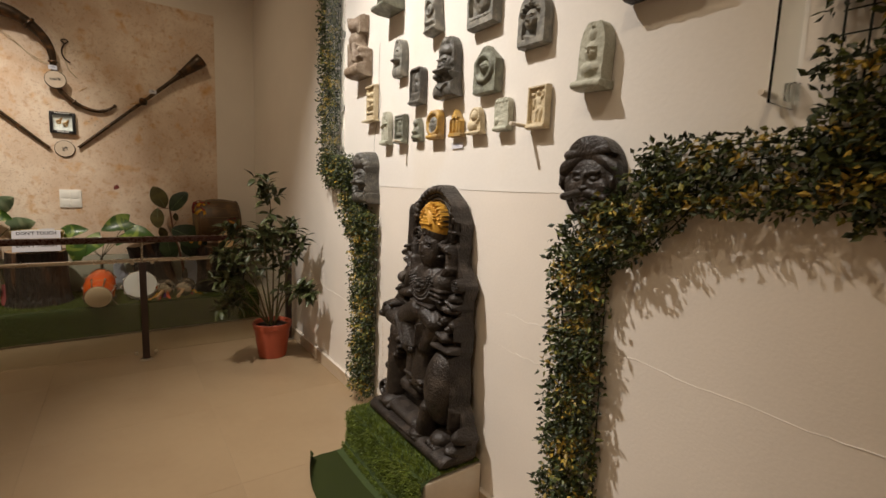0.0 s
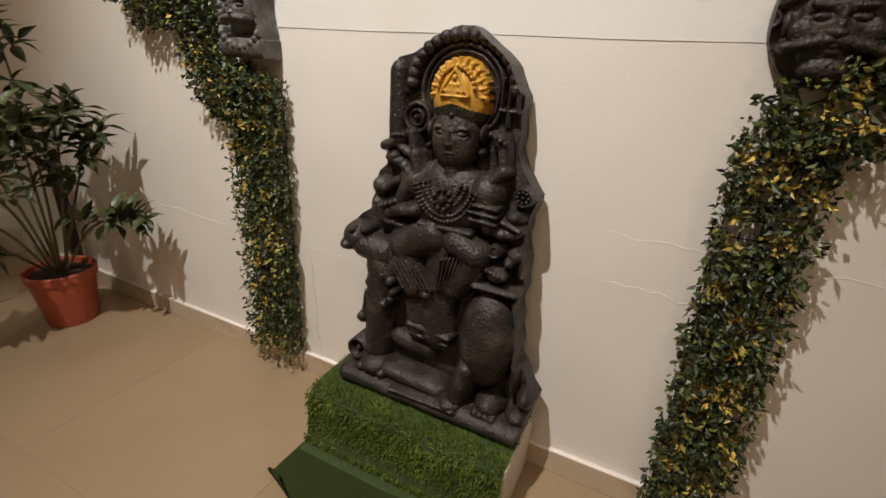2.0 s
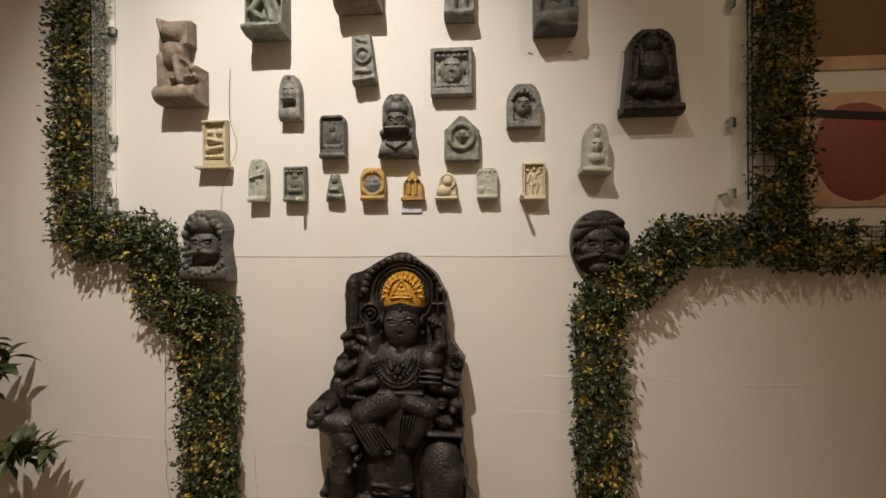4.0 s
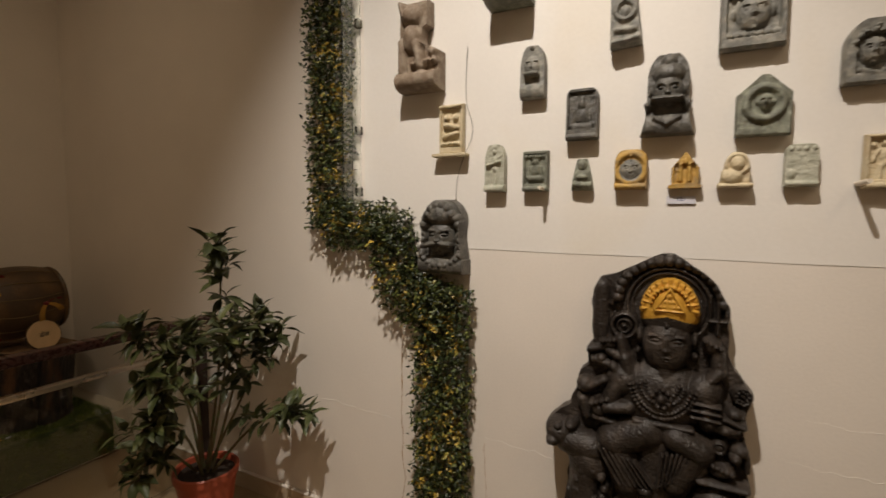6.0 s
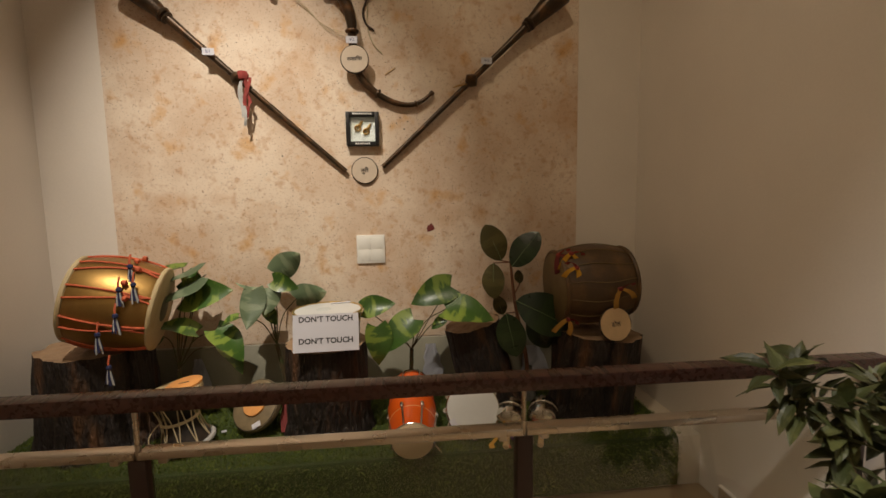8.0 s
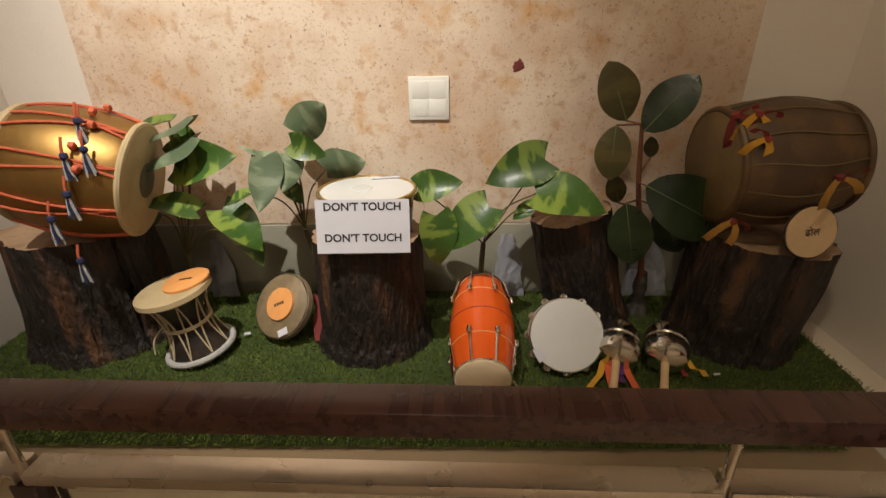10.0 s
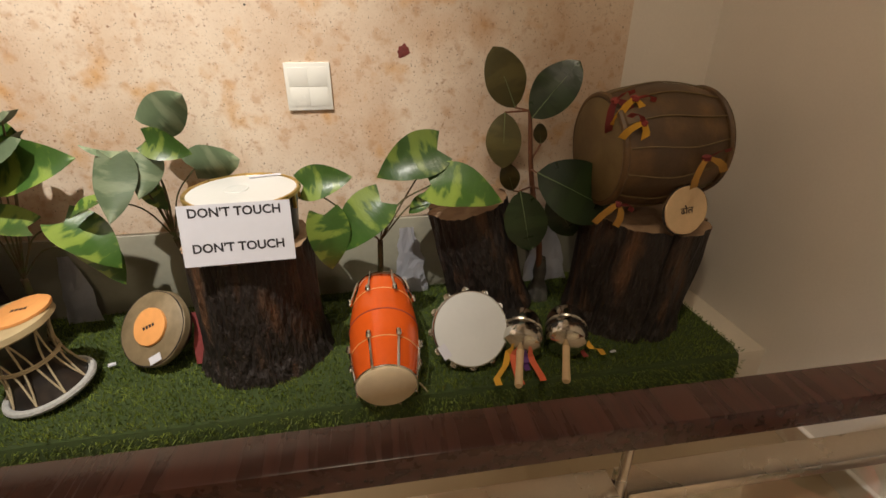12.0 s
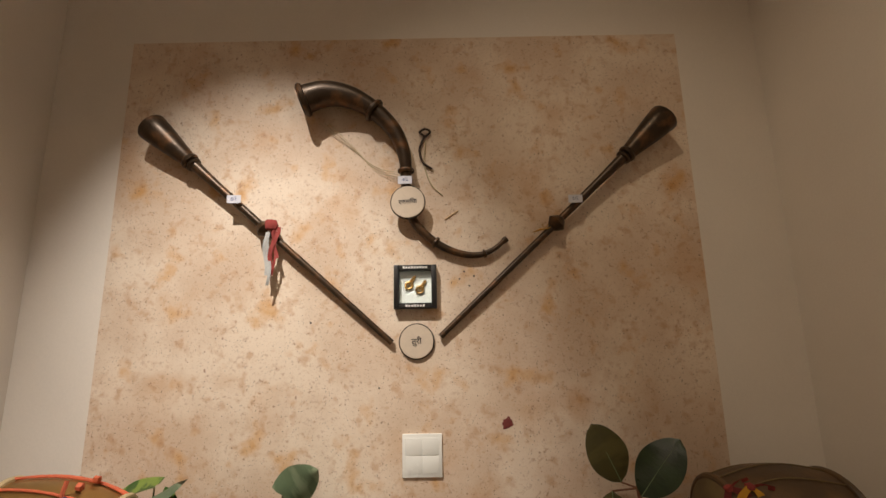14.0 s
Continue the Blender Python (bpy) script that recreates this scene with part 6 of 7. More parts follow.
def curved_horn():
    t = thing("curved_horn", pose(0, 0, 0), "blackened brass S-shaped horn mounted on the poster", "horn")
    up = curve_points([(-2.055, NY - 0.09, 2.555), (-1.95, NY - 0.085, 2.590), (-1.84, NY - 0.075, 2.575), (-1.735, NY - 0.06, 2.515), (-1.65, NY - 0.05, 2.42), (-1.612, NY - 0.045, 2.31), (-1.607, NY - 0.04, 2.20), (-1.603, NY - 0.035, 2.10)], 48)
    part("upper_tube", tube(up, lambda s: 0.062 - 0.018 * min(1, s / 0.35) - 0.024 * max(0, min(1, (s - 0.3) / 0.6)), 24), M["dark_brass"], t)
    lo = curve_points([(-1.603, NY - 0.035, 2.12), (-1.575, NY - 0.032, 2.03), (-1.50, NY - 0.028, 1.950), (-1.41, NY - 0.024, 1.900), (-1.32, NY - 0.022, 1.884), (-1.25, NY - 0.022, 1.905), (-1.19, NY - 0.022, 1.952)], 36)
    part("lower_tube", tube(lo, lambda s: 0.021 - 0.012 * s + (0.004 if s > 0.97 else 0), 16), M["dark_brass"], t)

    def band(path, k, R, r, label=""):
        d = (path[k + 1] - path[k - 1]).normalized()
        part("band", ring_torus(R, r, 0, 28), M["dark_brass"], t, label, m=Matrix.Translation(path[k]) @ d.to_track_quat("Z", "Y").to_matrix().to_4x4())
    band(up, 1, 0.060, 0.014, "thick rolled bell rim")
    band(up, 20, 0.041, 0.013)
    band(up, 38, 0.026, 0.010)
    band(lo, 13, 0.018, 0.008)
    band(lo, 27, 0.012, 0.006)
    for k in range(3):
        part("string", tube(curve_points([(-1.99 + 0.02 * k, NY - 0.02, 2.49), (-1.86 + 0.02 * k, NY - 0.004, 2.38 - 0.012 * k), (-1.74, NY - 0.003, 2.285 - 0.01 * k), (-1.63, NY - 0.03, 2.245 - 0.01 * k)], 20), 0.0012, 5), M["rope"], t, "thin loose string")


curved_horn()
wood_slice("wood_slice_plate", pose(-1.598, NY - 0.058, 2.104), 0.069, 0.014, "रणसिंघा", 0.026, "pale wood slice lettered with the horn's name", M["slice_grey"])
wood_slice("wood_slice_plate", pose(-1.569, NY - 0.001, 1.538), 0.068, 0.014, "तुरी", 0.032, "pale wood slice lettered with the trumpet's name", M["slice_grey"])
cord = thing("loose_cord", pose(0, 0, 0), "dark cord and stick hanging from a nail", "cord")
part("loop", tube(curve_points([(-1.525, NY - 0.012, 2.418), (-1.548, NY - 0.012, 2.44), (-1.525, NY - 0.016, 2.452), (-1.503, NY - 0.012, 2.44), (-1.525, NY - 0.01, 2.418)], 24), 0.005, 8), M["cord_dark"], cord)
part("tail", tube(curve_points([(-1.528, NY - 0.01, 2.42), (-1.55, NY - 0.01, 2.36), (-1.535, NY - 0.01, 2.30), (-1.495, NY - 0.01, 2.268)], 20), 0.005, 8), M["cord_dark"], cord)
part("thin_tail", tube(curve_points([(-1.524, NY - 0.008, 2.40), (-1.53, NY - 0.006, 2.29), (-1.50, NY - 0.005, 2.20), (-1.455, NY - 0.005, 2.152)], 20), 0.003, 6), M["rope"], cord, "thin pale tail")
solid("small_stick", tube([(-1.445, NY - 0.003, 2.045), (-1.39, NY - 0.003, 2.082)], 0.003, 6), M["slice_wood"], pose(0, 0, 0), "tiny pale stick stuck on the poster", "stick")


def shadow_box():
    f = thing("framed_display", pose(-1.572, NY, 1.757), "black box frame with two brass mouth harps", "frame")
    w, h, d = 0.087, 0.089, 0.038
    for n, b in (("frame_side", box(-w, -w + 0.021, -d, 0, -h, h, 0.002)), ("frame_side", box(w - 0.021, w, -d, 0, -h, h, 0.002)), ("frame_rail", box(-w + 0.021, w - 0.021, -d + 0.001, 0, h - 0.023, h, 0.001)), ("frame_rail", box(-w + 0.021, w - 0.021, -d + 0.001, 0, -h, -h + 0.023, 0.001))):
        part(n, b, M["black_frame"], f)
    part("backing_card", box(-w + 0.02, w - 0.02, -0.012, -0.008, -h + 0.02, h - 0.02), M["grey_card"], f, "light grey card")
    for x, z in ((-0.026, 0.006), (0.018, -0.012)):
        k = part("mouth_harp", ring_torus(0.014, 0.0045, 0, 24), M["brass"], f, "small brass mouth harp", m=pose(x, -0.017, z, 90, 0, 0))
        for s in (-0.006, 0.006):
            part("prong", tube([(s, 0, 0), (s * 0.5, 0.045, 0)], 0.0032, 8), M["brass"], k, m=pose(0, 0, 0, 0, 0, -32))
        part("reed", tube([(0, -0.026, 0.0), (0, 0.05, 0.0)], 0.0016, 6), M["brass"], k, m=pose(0, 0, 0, 0, 0, -32))
    for z, n in ((h - 0.011, 9), (-h + 0.011, 7)):
        for i in range(n):
            part("writing_bar", box(-0.0045, 0.0035, -0.0008, 0, -0.004, 0.004 if i % 3 else 0.0055), M["white_ink"], f, "unreadable white writing", m=pose((i - (n - 1) / 2) * 0.0115, -d - 0.0004, z))
    part("glass", box(-w + 0.021, w - 0.021, -d + 0.006, -d + 0.008, -h + 0.023, h - 0.023), M["glass"], f, "clear glass front", False).visible_shadow = False


shadow_box()


def switch_plate():
    s = thing("switch_plate", pose(-1.551, NY, 1.108), "white plastic switch plate with four modules", "switch")
    part("plate", box(-0.077, 0.077, -0.010, 0, -0.079, 0.079, 0.003), M["white_plastic"], s)
    for x in (-0.0325, 0.0325):
        for z in (-0.0325, 0.0325):
            part("rocker", box(x - 0.0317, x + 0.0317, -0.0116, -0.009, z - 0.0317, z + 0.0317, 0.0009), M["white_plastic"], s)


switch_plate()
solid("rust_spot", lathe([(0, 0.0012), (0.018, 0.001), (0.02, 0), (0, 0)], 22, 0.5, 5), M["rust"], pose(-1.217, NY, 1.219, 90, 0, 0), "small dark red stain on the poster", "stain")
rng = random.Random(3)
for x, z in ((-1.39, 1.79), (-1.37, 1.82), (-1.35, 1.76), (-1.33, 1.80), (-2.0, 1.62), (-1.72, 1.36)):
    solid("nail_head", lathe([(0, 0.003), (0.0035, 0.002), (0.004, 0), (0, 0)], 10), M["wire"], pose(x, NY, z, 90, 0, 0), "small dark nail head in the poster", "nail", "nail heads in the poster")

# ---- alcove: stumps and drums ----


def stump(m, rb, rt, h, seed, label, splits=2):
    s = thing("tree_stump", m, label, "tree stump", "tree stumps in the alcove")
    bm = bmesh.new()
    segs, nz, rings = 120, 18, []
    for i in range(nz + 1):
        z = h * i / nz
        r0 = rb + (rt - rb) * (i / nz) ** 0.8 + 0.02 * max(0, 1 - i / 3)
        ring = []
        for k in range(segs):
            a = 2 * math.pi * k / segs
            v = Vector((math.cos(a) * 2 + seed, math.sin(a) * 2, z * 1.5))
            r = r0 * (1 + 0.06 * noise.noise(v) + 0.05 * noise.noise(Vector((math.cos(a) * 9, math.sin(a) * 9 + seed, z * 3))) + 0.04 * noise.noise(Vector((math.cos(a) * 22, math.sin(a) * 22, z * 5 + seed))))
            for q in range(splits):
                c = seed * 1.7 + q * 1.3 - 2.2
                dd = abs((a - c + math.pi) % (2 * math.pi) - math.pi)
                r -= 0.028 * max(0, 1 - dd / 0.07)
            ring.append(bm.verts.new((r * math.cos(a), r * math.sin(a), z + (0.008 * noise.noise(v * 2) if i == nz else 0))))
        rings.append(ring)
    for a, b in zip(rings, rings[1:]):
        for k in range(segs):
            j = (k + 1) % segs
            bm.faces.new((a[k], a[j], b[j], b[k]))
    top = [(v.co.x, v.co.y, v.co.z) for v in rings[-1]]
    bm.faces.new(rings[0][::-1])
    part("bark", bm, M["bark"], s)
    bt = bmesh.new()
    inner = [[bt.verts.new((x * f, y * f, z + 0.004 * (1 - f) * 3 * (1 if f else 0))) for x, y, z in top] for f in (1.0, 0.93, 0.6, 0.25)]
    for a, b in zip(inner, inner[1:]):
        for k in range(segs):
            j = (k + 1) % segs
            bt.faces.new((a[k], a[j], b[j], b[k]))
    bt.faces.new(inner[-1])
    part("cut_top", bt, M["cut_wood"], s, "weathered sawn top")
    return s


stump(pose(-2.835, 5.32, TURF - 0.005), 0.255, 0.225, 0.455, 1, "broad dark bark-covered stump under the brass drum", 3)
stump(pose(-1.767, 5.285, TURF - 0.005), 0.205, 0.195, 0.43, 2, "dark bark-covered stump carrying a flat drum")
stump(pose(-0.915, 5.43, TURF - 0.02) @ pose(0, 0, 0, 0, -13, 0), 0.158, 0.148, 0.475, 3, "leaning bark-covered stump with a pale sawn top", 1)
stump(pose(-0.415, 5.275, TURF - 0.02) @ pose(0, 0, 0, 0, 5, 0), 0.205, 0.215, 0.435, 4, "split dark bark-covered stump under the leather drum", 3)


def tassel(parent, p, ln, kind, rng):
    t = part("tassel", lathe([(0, 0.012), (0.010, 0.006), (0.012, -0.004), (0.006, -0.012), (0, -0.012)], 12, 0.2, 1), M["navy"], parent, "navy and white wool tassel", m=Matrix.Translation(p))
    for i in range(14):
        a = i * 2.4
        part("thread", tube([(0.004 * math.cos(a), 0.004 * math.sin(a), -0.008), (0.009 * math.cos(a), 0.009 * math.sin(a), -ln * 0.5), (0.014 * math.cos(a + 0.3), 0.014 * math.sin(a + 0.3), -ln * rng.uniform(0.8, 1.1))], 0.0028, 5), M["white_wool" if i % 2 else "navy"], t)


def brass_drum():
    L, R, Re = 0.33, 0.205, 0.178
    d = thing("brass_drum", pose(-2.668, 5.235, 0.932, 0, 103, 11), "large brass barrel drum with orange cords and wool tassels", "drum")
    prof = [(Re + (R - Re) * math.sin(math.pi * i / 20) ** 0.8, -L / 2 + L * i / 20) for i in range(21)]
    part("shell", lathe(prof, 56), M["brass"], d, "polished brass barrel")
    for s in (-1, 1):
        part("drum_head", lathe([(0, s * (L / 2 + 0.012)), (Re - 0.012, s * (L / 2 + 0.012)), (Re, s * (L / 2 + 0.006)), (Re + 0.001, s * (L / 2 - 0.02))], 48), M["hide"], d, "stretched tan hide")
        part("hoop", ring_torus(Re + 0.004, 0.011, s * (L / 2 - 0.002), 48), M["hide"], d, "rolled hide hoop")
    part("tuning_paste", lathe([(0, L / 2 + 0.0165), (0.055, L / 2 + 0.016), (0.06, L / 2 + 0.012)], 32), M["black_paste"], d, "dark round tuning patch")
    n = 9
    for i in range(n):
        for a0, a1, z0, z1 in ((i, i + 0.12, -1, 1), (i + 0.42, i + 0.12, -1, 1), (i + 0.12, i + 0.3, 0.35, 1)):
            pts = []
            for k in range(9):
                t = k / 8
                a = 2 * math.pi * (a0 + (a1 - a0) * t) / n
                z = (L / 2 - 0.008) * (z0 + (z1 - z0) * t)
                r = Re + (R - Re) * math.sin(math.pi * (z / L + 0.5)) ** 0.8 + 0.006
                pts.append((r * math.cos(a), r * math.sin(a), z))
            part("cord", tube(pts, 0.0042, 6), M["orange_cord"], d)
    rng = random.Random(5)
    for a, z in ((172, 0.06), (-168, 0.05), (-150, 0.075), (-128, 0.05), (-110, 0.07)):
        r = R + 0.012
        p = Vector((r * math.cos(radians(a)), r * math.sin(radians(a)), z))
        t = part("cord_knot", lathe([(0, -0.014), (0.011, -0.008), (0.012, 0.006), (0, 0.014)], 14, 0.3, a), M["orange_cord"], d, m=Matrix.Translation(p))
    return d


brass_drum()
rngt = random.Random(9)
for x, y, z in ((-2.575, 5.16, 1.105), (-2.55, 5.12, 1.115), (-2.515, 5.065, 1.045), (-2.572, 5.02, 0.925), (-2.645, 5.018, 0.85), (-2.63, 5.045, 0.70), (-2.563, 5.045, 1.03)):
    c = thing("wool_tassel", pose(x, y, z), "navy and white wool tassel hanging on the brass drum", "tassel", "tassels on the brass drum")
    part("cord", tube([(0, 0.012, 0.05), (0, 0, 0.02), (0, 0, 0.0)], 0.004, 6), M["orange_cord"], c)
    tassel(c, Vector((0, 0, 0)), 0.075, "", rngt)


def flat_drum():
    d = thing("flat_drum", pose(-1.752, 5.275, TURF + 0.43), "flat black drum with white skin and gilded rim", "drum")
    part("shell", lathe([(0, 0.0), (0.145, 0.0), (0.158, 0.14), (0, 0.14)], 48), M["black_lacquer"], d)
    part("rim", ring_torus(0.163, 0.007, 0.152, 56), M["gold_rim"], d, "gilded rim")
    part("drum_skin", lathe([(0, 0.154), (0.157, 0.154), (0.16, 0.146)], 48), M["white_skin"], d, "white plastic skin")
    part("tuning_patch", lathe([(0, 0.1565), (0.035, 0.156), (0.037, 0.154)], 28), M["grey_card"], d, "faint grey patch", m=pose(-0.02, 0.01, 0))
    for i in range(10):
        a = 2 * math.pi * i / 10 + 0.3
        part("lug", box(-0.005, 0.005, -0.004, 0.004, -0.03, 0.016, 0.0015), M["gold_rim"], d, m=pose(0.162 * math.cos(a), 0.162 * math.sin(a), 0.135, 0, 0, math.degrees(a)))
    return d


flat_drum()
solid("pale_stick", tube([(0, 0, 0), (0.10, 0.012, 0.002)], 0.004, 8), M["paper"], pose(-1.755, 5.39, TURF + 0.43 + 0.158), "short white stick lying on the flat drum", "stick")


def sign():
    s = thing("warning_sign", pose(-1.737, 5.08, 0.795, -15, 0, 1.2), "white paper sign with bold black warning text", "sign")
    part("sheet", box(-0.144, 0.144, -0.0015, 0, -0.083, 0.083), M["paper"], s)
    for z in (0.060, -0.036):
        part("lettering", lettering("DON\u2019T TOUCH", 0.034, 0.0009), M["ink"], s, "bold black capitals", m=pose(0, -0.0022, z))


sign()


def leather_drum():
    L, R, Re = 0.36, 0.200, 0.152
    d = thing("leather_drum", pose(-0.432, 5.27, 0.935, 0, 87, 0), "large worn leather barrel drum tied with cloth strips", "drum")
    prof = [(Re + (R - Re) * math.sin(math.pi * (0.12 + 0.8 * i / 20)) ** 0.9, -L / 2 + L * i / 20) for i in range(21)]
    part("shell", lathe(prof, 56, 0.015, 2), M["leather"], d, "worn brown leather shell")
    for s, r in ((-1, prof[0][0]), (1, prof[-1][0])):
        part("drum_head", lathe([(0, s * (L / 2 + 0.014)), (r - 0.01, s * (L / 2 + 0.012)), (r, s * (L / 2 + 0.004)), (r + 0.002, s * (L / 2 - 0.03))], 48), M["olive_hide"], d, "olive brown hide")
        part("hoop", ring_torus(r + 0.003, 0.012, s * (L / 2 - 0.004), 48), M["leather"], d, "dark leather hoop")
    for i in range(14):
        a = 2 * math.pi * i / 14
        pts = [((Re + (R - Re) * math.sin(math.pi * (0.12 + 0.8 * t)) ** 0.9 + 0.003) * math.cos(a + 0.035 * math.sin(7 * t + i)) , (Re + (R - Re) * math.sin(math.pi * (0.12 + 0.8 * t)) ** 0.9 + 0.003) * math.sin(a + 0.035 * math.sin(7 * t + i)), -L / 2 + L * t) for t in [k / 10 for k in range(11)]]
        part("thong", tube(pts, 0.0022, 5), M["olive_hide"], d)
    return d


leather_drum()


def bow(p, k1, k2, s, tilt):
    b = thing("cloth_bow", Matrix.Translation(p) @ pose(0, 0, 0, 0, tilt, 0), "small knotted " + ("yellow" if k1 != "dark_red_cloth" else "dark red") + " cloth strip on the leather drum", "cloth bow", "cloth bows on the leather drum")
    part("knot", lathe([(0, -0.012), (0.012, -0.006), (0.013, 0.006), (0, 0.012)], 12, 0.3, s), M[k2], b)
    part("tail", ribbon([(0, -0.002, 0), (-0.02 * s, -0.006, -0.02), (-0.035 * s, -0.004, -0.055), (-0.04 * s, 0.0, -0.085)], 0.026), M[k1], b)
    part("tail", ribbon([(0, -0.002, 0), (0.022 * s, -0.008, -0.012), (0.042 * s, -0.006, -0.035), (0.05 * s, -0.002, -0.062)], 0.026), M[k1], b)
    part("loop", ribbon([(0.0, -0.004, 0.0), (0.03 * s, -0.014, 0.015), (0.055 * s, -0.01, 0.012), (0.06 * s, -0.004, 0.0)], 0.02), M[k2], b)


bow((-0.575, 5.165, 1.105), "yellow_cloth", "red_cloth", 1, 10)
bow((-0.57, 5.105, 1.045), "yellow_cloth", "red_cloth", -0.9, 20)
bow((-0.375, 5.052, 0.945), "ochre_cloth", "dark_red_cloth", 1.1, -15)
bow((-0.615, 5.09, 0.80), "ochre_cloth", "dark_red_cloth", 0.8, 30)
bow((-0.635, 5.17, 1.10), "dark_red_cloth", "red_cloth", 0.9, -20)
wood_slice("wood_slice_plate", pose(-0.385, 5.085, 0.768, -10, 0, 4), 0.079, 0.016, "ढोल", 0.03, "pale orange wood slice leaning on the leather drum", M["slice_wood"])


def dholak():
    L, R, Re = 0.43, 0.112, 0.072
    d = thing("orange_drum", pose(-1.362, 5.12, TURF + 0.118, 101, 0, -2), "glossy orange barrel drum with steel tuning hooks", "drum")
    n = 24
    prof = [(Re + (R - Re) * math.sin(math.pi * (0.06 + 0.86 * i / n)) ** 0.9, -L / 2 + L * i / n) for i in range(n + 1)]
    part("shell", lathe(prof, 48), M["orange_lacquer"], d)
    for k in (6, 12, 18):
        part("groove_band", ring_torus(prof[k][0], 0.0022, prof[k][1], 48, 6), M["red_cloth" if k == 12 else "orange_card"], d)
    for s, r in ((-1, prof[0][0]), (1, prof[-1][0])):
        part("drum_skin", lathe([(0, s * (L / 2 + 0.012)), (r - 0.006, s * (L / 2 + 0.011)), (r + 0.004, s * (L / 2 + 0.002)), (r + 0.004, s * (L / 2 - 0.012))], 40), M["pale_hide"], d, "pale drum skin")
        part("steel_hoop", ring_torus(r + 0.006, 0.004, s * (L / 2 - 0.006), 40, 6), M["chrome"], d)
    for i in range(8):
        a = 2 * math.pi * i / 8 + 0.39
        for s in (-1, 1):
            r0, r1 = prof[0][0] + 0.012 if s < 0 else prof[-1][0] + 0.012, prof[6][0] + 0.012
            h = part("tuning_hook", tube([(r0 * math.cos(a), r0 * math.sin(a), s * L / 2), (r1 * math.cos(a), r1 * math.sin(a), s * (L / 2 - 0.11))], 0.0042, 8), M["chrome"], d)
            part("lug", lathe([(0, -0.012), (0.008, -0.01), (0.009, 0.006), (0.005, 0.014), (0, 0.016)], 12), M["chrome"], h, m=pose((r1 + 0.002) * math.cos(a), (r1 + 0.002) * math.sin(a), s * (L / 2 - 0.112)))
    part("cord_loop", tube(curve_points([(0.10, -0.07, 0.16), (0.15, -0.118, 0.185), (0.19, -0.12, 0.16), (0.17, -0.12, 0.125), (0.12, -0.10, 0.13)], 24), 0.003, 6), M["rope"], d, "thin white cord loop")
    return d


dholak()


def tambourine():
    d = thing("tambourine", pose(-1.078, 5.095, TURF + 0.115, 56, 0, 0), "white-skinned tambourine with steel jingles", "tambourine")
    part("frame", lathe([(0.112, -0.025), (0.124, -0.025), (0.124, 0.025), (0.112, 0.025), (0.112, -0.025)], 56), M["white_plastic"], d)
    part("drum_skin", lathe([(0, 0.027), (0.121, 0.026), (0.124, 0.020)], 56), M["white_skin"], d, "white plastic skin")
    part("rim", ring_torus(0.1235, 0.003, 0.024, 56, 6), M["chrome"], d)
    for i in range(12):
        a = 2 * math.pi * i / 12
        for k in (-0.004, 0.004):
            part("jingle", lathe([(0, k - 0.001), (0.012, k - 0.001), (0.013, k), (0, k + 0.002)], 14), M["chrome"], d, m=pose(0.127 * math.cos(a), 0.127 * math.sin(a), 0.0))
    part("paper_tag", box(-0.024, 0.024, -0.014, 0.014, 0.0285, 0.0295), M["paper"], d, "torn white paper tag", m=pose(-0.095, -0.065, 0, 0, 0, -62))


tambourine()


def shaker(x, y, turn, label):
    d = thing("rattle", pose(x, y, TURF + 0.076, 101, 0, turn) @ Matrix.Diagonal((1, 1, 1.2, 1)), label, "rattle", "steel rattles with wooden handles")
    part("bowl", lathe([(0, -0.064), (0.04, -0.062), (0.062, -0.052), (0.071, -0.03), (0.072, -0.006), (0.067, -0.002), (0.072, 0.003), (0.074, 0.03), (0.066, 0.052), (0.042, 0.064), (0.014, 0.068), (0, 0.068)], 40), M["chrome"], d, "polished steel rattle body")
    part("seam_band", ring_torus(0.070, 0.0035, -0.002, 40, 6), M["steel"], d)
    part("handle", lathe([(0, 0.055), (0.013, 0.056), (0.012, 0.12), (0.0135, 0.178), (0.011, 0.184), (0, 0.185)], 20), M["slice_wood"], d, "turned wooden handle")
    part("cloth_cap", lathe([(0, -0.078), (0.018, -0.074), (0.024, -0.062), (0.022, -0.054), (0, -0.054)], 18, 0.12, 3), M["yellow_cloth"], d, "yellow cloth cap")


shaker(-0.895, 5.09, -20, "polished steel rattle with wooden handle and yellow cap")
shaker(-0.735, 5.08, -22, "polished steel rattle with a loose yellow cap")
for x0, x1, y1, k, w in ((-1.0, -1.075, 4.92, "yellow_cloth", 0.022), (-0.995, -1.005, 4.91, "orange_ribbon", 0.024), (-0.955, -0.962, 4.97, "purple_ribbon", 0.02), (-0.94, -0.93, 4.915, "orange_ribbon", 0.022), (-0.75, -0.745, 5.0, "red_cloth", 0.018), (-0.73, -0.68, 5.0, "yellow_cloth", 0.02)):
    solid("ribbon", ribbon([(x0, 5.06, TURF + 0.05), (x0 * 0.6 + x1 * 0.4, 5.0 if y1 < 4.99 else 5.03, TURF + 0.022), (x1, y1 + 0.03, TURF + 0.016), (x1, y1, TURF + 0.015)], w), M[k], pose(0.055, 0, 0), {"y": "yellow", "o": "orange-red", "p": "purple", "r": "red"}[k[0]] + " ribbon strip trailing on the turf", "ribbon", "ribbons on the rattles")


